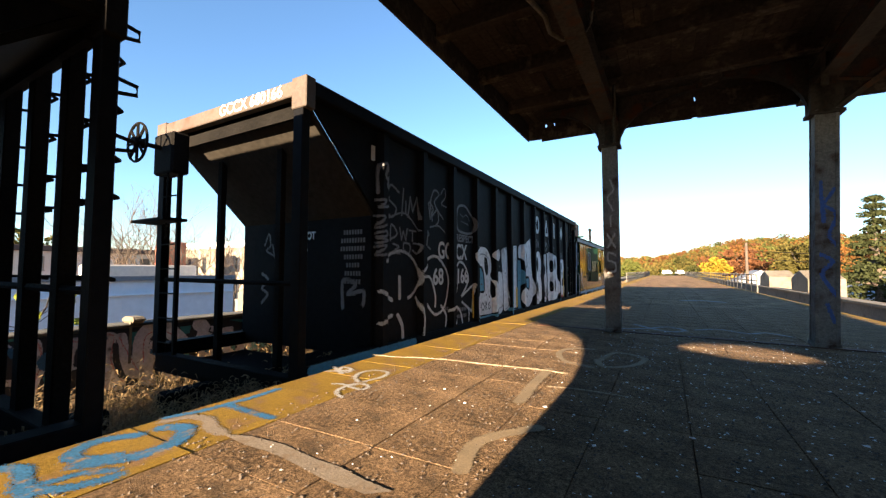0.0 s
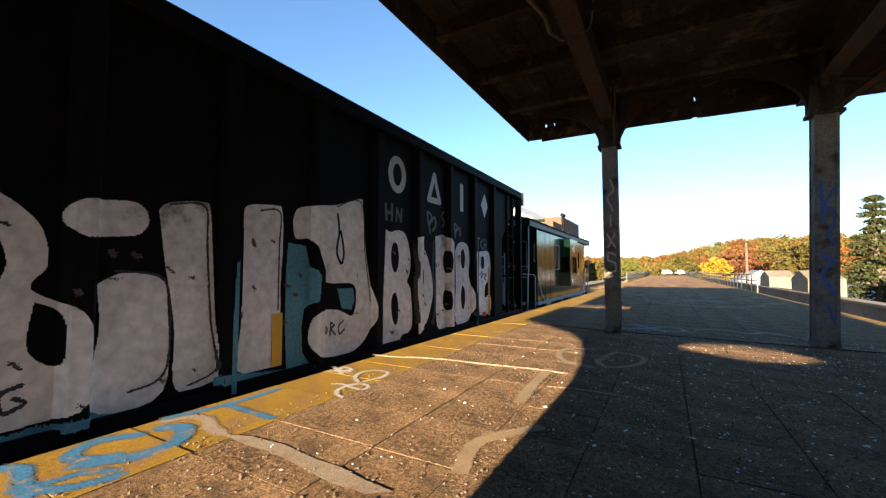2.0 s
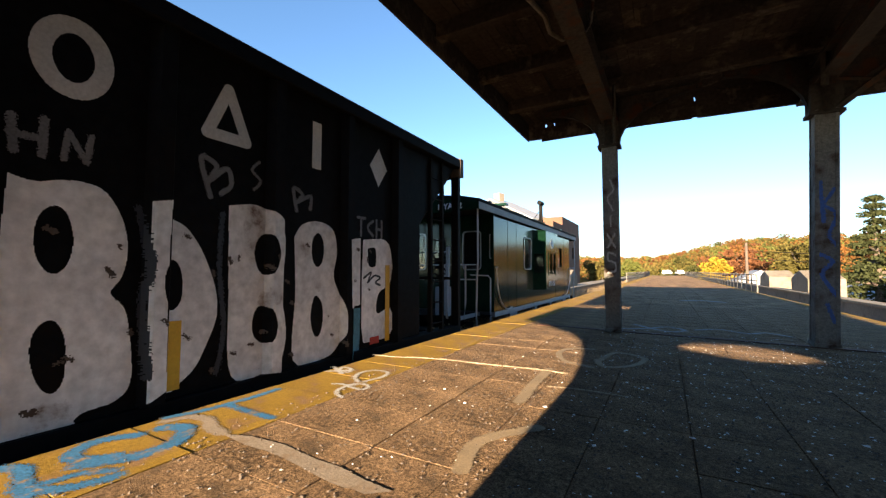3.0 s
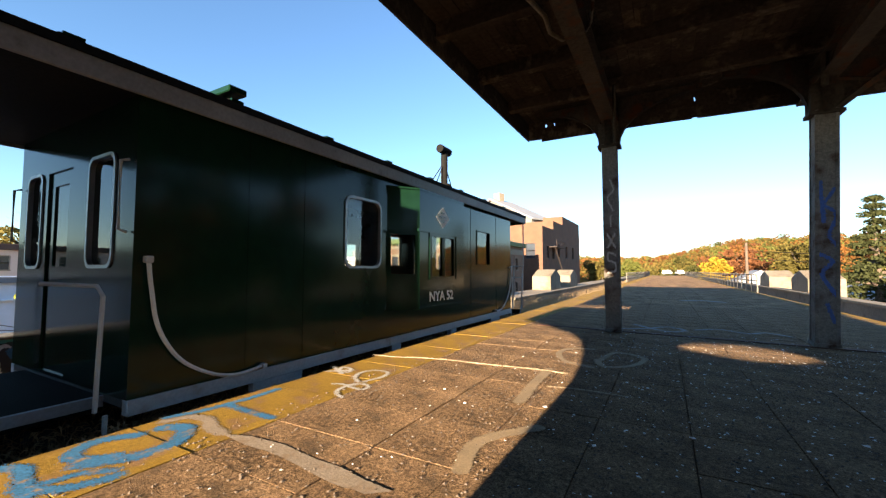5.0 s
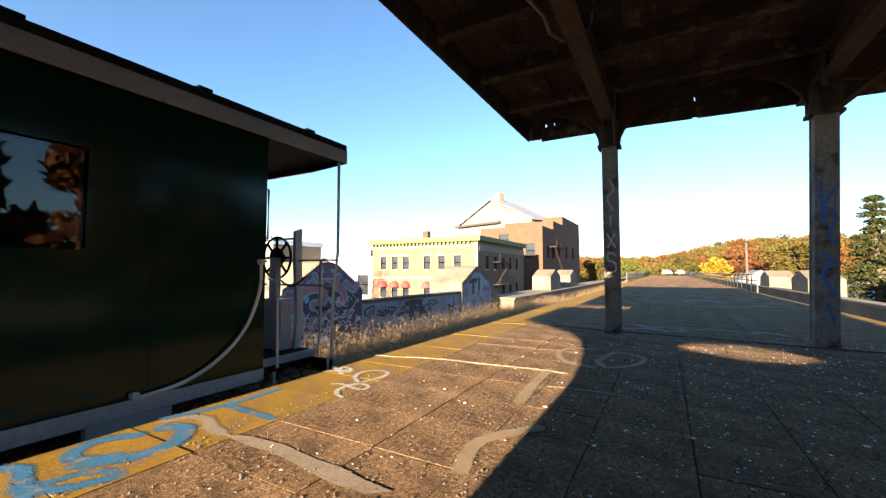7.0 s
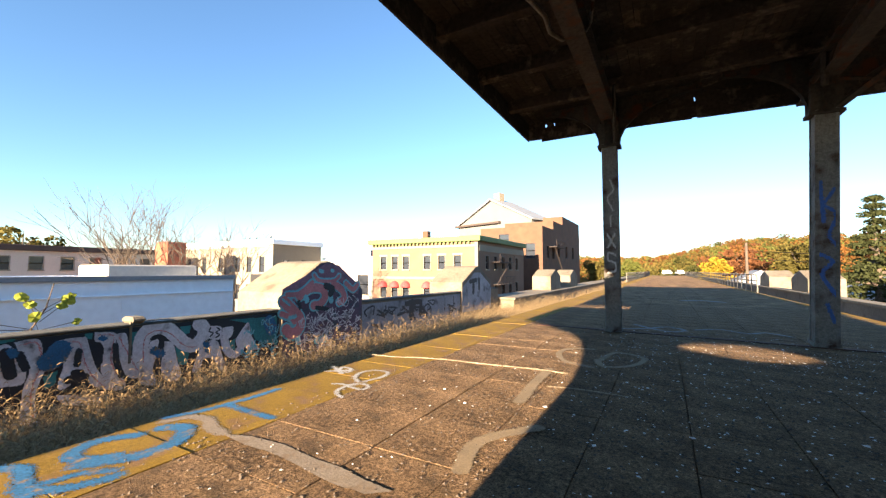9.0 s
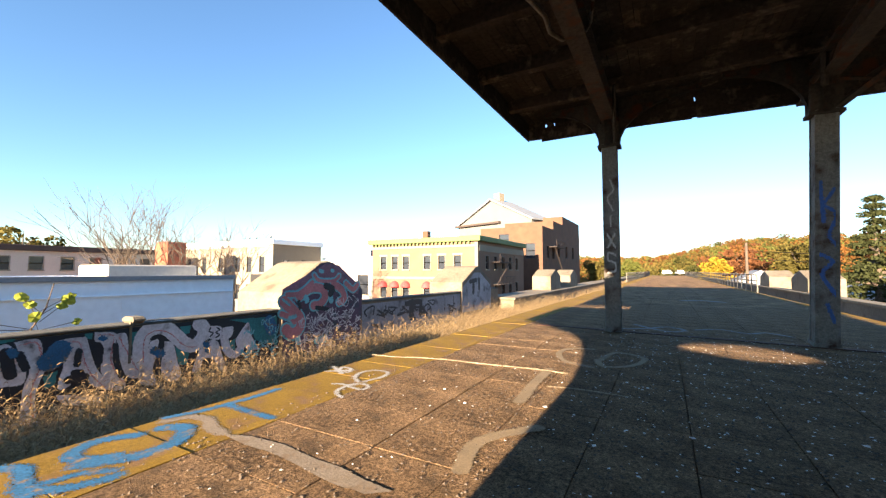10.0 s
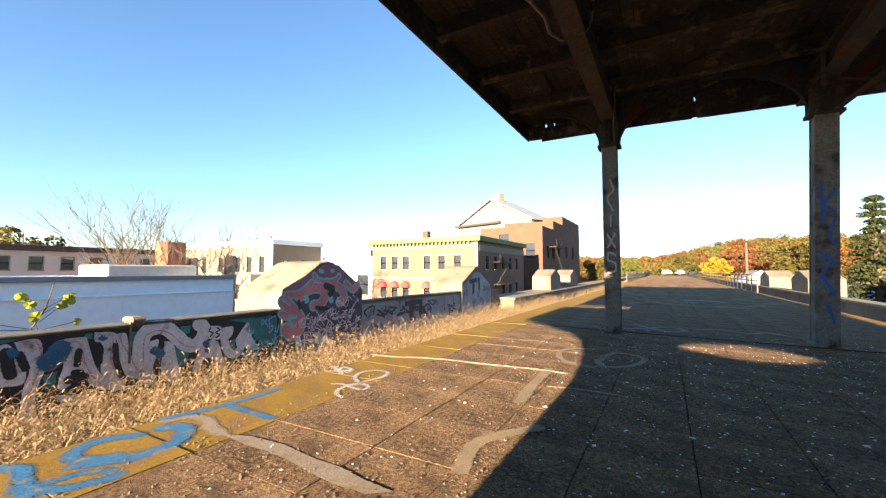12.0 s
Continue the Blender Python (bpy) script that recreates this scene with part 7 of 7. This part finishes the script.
def build_weeds():
    rng = np.random.default_rng(31)
    v, f = [], []

    def blade(x, y, z, h, lean, az, w):
        pts = []
        for k in range(4):
            t = k / 3
            pts.append((x + lean * t * t * math.cos(az), y + lean * t * t * math.sin(az), z + h * t * (1 - 0.12 * t * lean / max(h, 0.01))))
        s, c = math.sin(az) * w, -math.cos(az) * w
        n = len(v)
        for k, p in enumerate(pts):
            q = 1 - k / 3.4
            v.extend([(p[0] + s * q, p[1] + c * q, p[2]), (p[0] - s * q, p[1] - c * q, p[2])])
        for k in range(3):
            f.append((n + 2 * k, n + 2 * k + 1, n + 2 * k + 3, n + 2 * k + 2))
        if rng.random() < 0.8:
            p = pts[-1]
            n = len(v)
            e = 0.05 + rng.random() * 0.07
            ca, sa, q = math.cos(az), math.sin(az), w * 1.5
            # a nodding seed head: rises a little, then droops
            for d, dz, s in ((0, -0.01, 0.4), (0.45, 0.28, 1.0), (0.9, 0.12, 0.9), (1.25, -0.3, 0.25)):
                hx, hy, hz = p[0] + e * d * ca, p[1] + e * d * sa, p[2] + e * dz
                v.extend([(hx + sa * q * s, hy - ca * q * s, hz - q * s * 0.5), (hx - sa * q * s, hy + ca * q * s, hz + q * s * 0.5)])
            for k in range(3):
                f.append((n + 2 * k, n + 2 * k + 1, n + 2 * k + 3, n + 2 * k + 2))
    for _ in range(7400):
        y = 0.6 + 24 * rng.random() ** 1.4
        x = -3.7 - rng.random() ** 0.9 * 4.2
        tall = 0.34 + 0.6 * rng.random() ** 2.2
        if x > -6.6:
            tall = rng.uniform(0.55, 0.92)
        base_r = 0.05
        for _ in range(5):
            blade(x + rng.normal(0, base_r), y + rng.normal(0, base_r), BED_Z, tall * rng.uniform(0.6, 1.25), rng.uniform(0.15, 0.8), rng.uniform(0, 6.28), rng.uniform(0.003, 0.0065))
    for _ in range(2300):
        y = 0.2 + 13 * rng.random() ** 1.2
        x = -3.64 - rng.random() * 0.9
        for _ in range(4):
            blade(x + rng.normal(0, 0.04), y + rng.normal(0, 0.05), BED_Z, rng.uniform(0.9, 1.2), rng.uniform(0.05, 0.35), rng.uniform(0, 6.28), rng.uniform(0.003, 0.006))
    for _ in range(900):
        y = rng.uniform(24, 90)
        x = -3.75 - rng.random() * 3.0
        for _ in range(3):
            blade(x + rng.normal(0, 0.1), y + rng.normal(0, 0.1), BED_Z, rng.uniform(0.5, 0.9), rng.uniform(0.05, 0.4), rng.uniform(0, 6.28), 0.014)
    tagged(raw("dry_weeds", v, f, "dry_grass"), "tall dry golden grass growing along the track", "grass", kind="stuff")
    # sapling behind the parapet
    plant = empty("sapling", (-8.75, 2.35, -1.0))
    tagged(plant, "small sapling with yellow-green leaves behind the wall", "plant")
    part("stem", tube(bmesh.new(), [(0, -0.1, -1), (0, -0.05, 1.2), (0.02, 0.12, 1.55), (0.03, 0.2, 1.95)], [0.02, 0.016, 0.012, 0.006], 6), "bark", plant)
    rnd = random.Random(3)
    for k, (dy, dz, s, key) in enumerate(((-0.18, 1.75, 0.11, "sapling_leaf"), (-0.08, 1.62, 0.10, "sapling_leaf"), (0.38, 1.68, 0.13, "sapling_leaf"), (0.3, 1.58, 0.10, "sapling_leaf"), (-0.02, 1.42, 0.12, "sapling_leaf"), (-0.5, 1.28, 0.12, "sapling_leaf"), (0.5, 1.3, 0.09, "sapling_leaf"), (-0.62, 1.42, 0.08, "sapling_leaf"), (0.42, 1.75, 0.08, "sapling_leaf"))):
        bm = bmesh.new()
        n = 10
        s = s * 0.8
        ring = [bm.verts.new((0.03 * math.sin(3 * a), s * math.cos(a) * (1.15 if math.cos(a) > 0 else 0.9), s * 0.8 * math.sin(a))) for a in (2 * math.pi * i / n for i in range(n))]
        mid = bm.verts.new((0.025, 0, 0))
        for i in range(n):
            bm.faces.new((mid, ring[i], ring[(i + 1) % n]))
        bm.transform(Matrix.Translation((0.05, dy, dz)) @ Euler((rnd.uniform(-1, 1), rnd.uniform(-0.4, 0.4), rnd.uniform(-0.5, 0.5))).to_matrix().to_4x4())
        part("leaf", bm, key, plant)
        part("twig", tube(bmesh.new(), [(0.0, 0.05, dz - 0.25 if dz > 1.45 else 1.2), (0.04, dy, dz)], 0.005, 4), "bark", plant)


build_weeds()


# ---- poles, cars ----
def utility_pole(x, y, h):
    p = empty("utility_pole", (x, y, GROUND_Z))
    tagged(p, "brown wooden utility pole with wires", "pole")
    part("post", tube(bmesh.new(), [(0, 0, 0), (0, 0, h)], [0.2, 0.14], 8), "bark", p)
    for z in (h - 1.0, h - 2.0):
        part("wire", tube(bmesh.new(), [(k * 4.0, k * 0.5, z - 1.2 * math.sin(math.pi * k / 12)) for k in range(13)], 0.035, 4), "steel_dark", p)


utility_pole(9.0, 62, 11.2)


def parked_car(x, y, z, turn):
    c = empty("parked_car", (x, y, z))
    c.rotation_euler.z = radians(turn)
    tagged(c, "white car parked at the far end", "car", "parked cars")
    part("body", prism(bmesh.new(), [(-2.2, 0.3), (2.2, 0.3), (2.25, 0.75), (1.3, 0.9), (0.7, 1.4), (-1.2, 1.42), (-1.9, 0.95), (-2.2, 0.85)], "y", -0.85, 0.85), "car_white", c)
    part("side_window", prism(bmesh.new(), [(-1.5, 0.95), (1.05, 0.92), (0.62, 1.34), (-1.1, 1.36)], "y", -0.86, 0.86), "far_pane", c)
    for dx in (-1.35, 1.35):
        for s in (-1, 1):
            part("wheel", tube(bmesh.new(), [(dx, s * 0.68, 0.32), (dx, s * 0.88, 0.32)], 0.32, 14), "rubber", c)


parked_car(0.6, 140, 0.0, 75)
parked_car(4.0, 146, 0.0, 100)
motions()
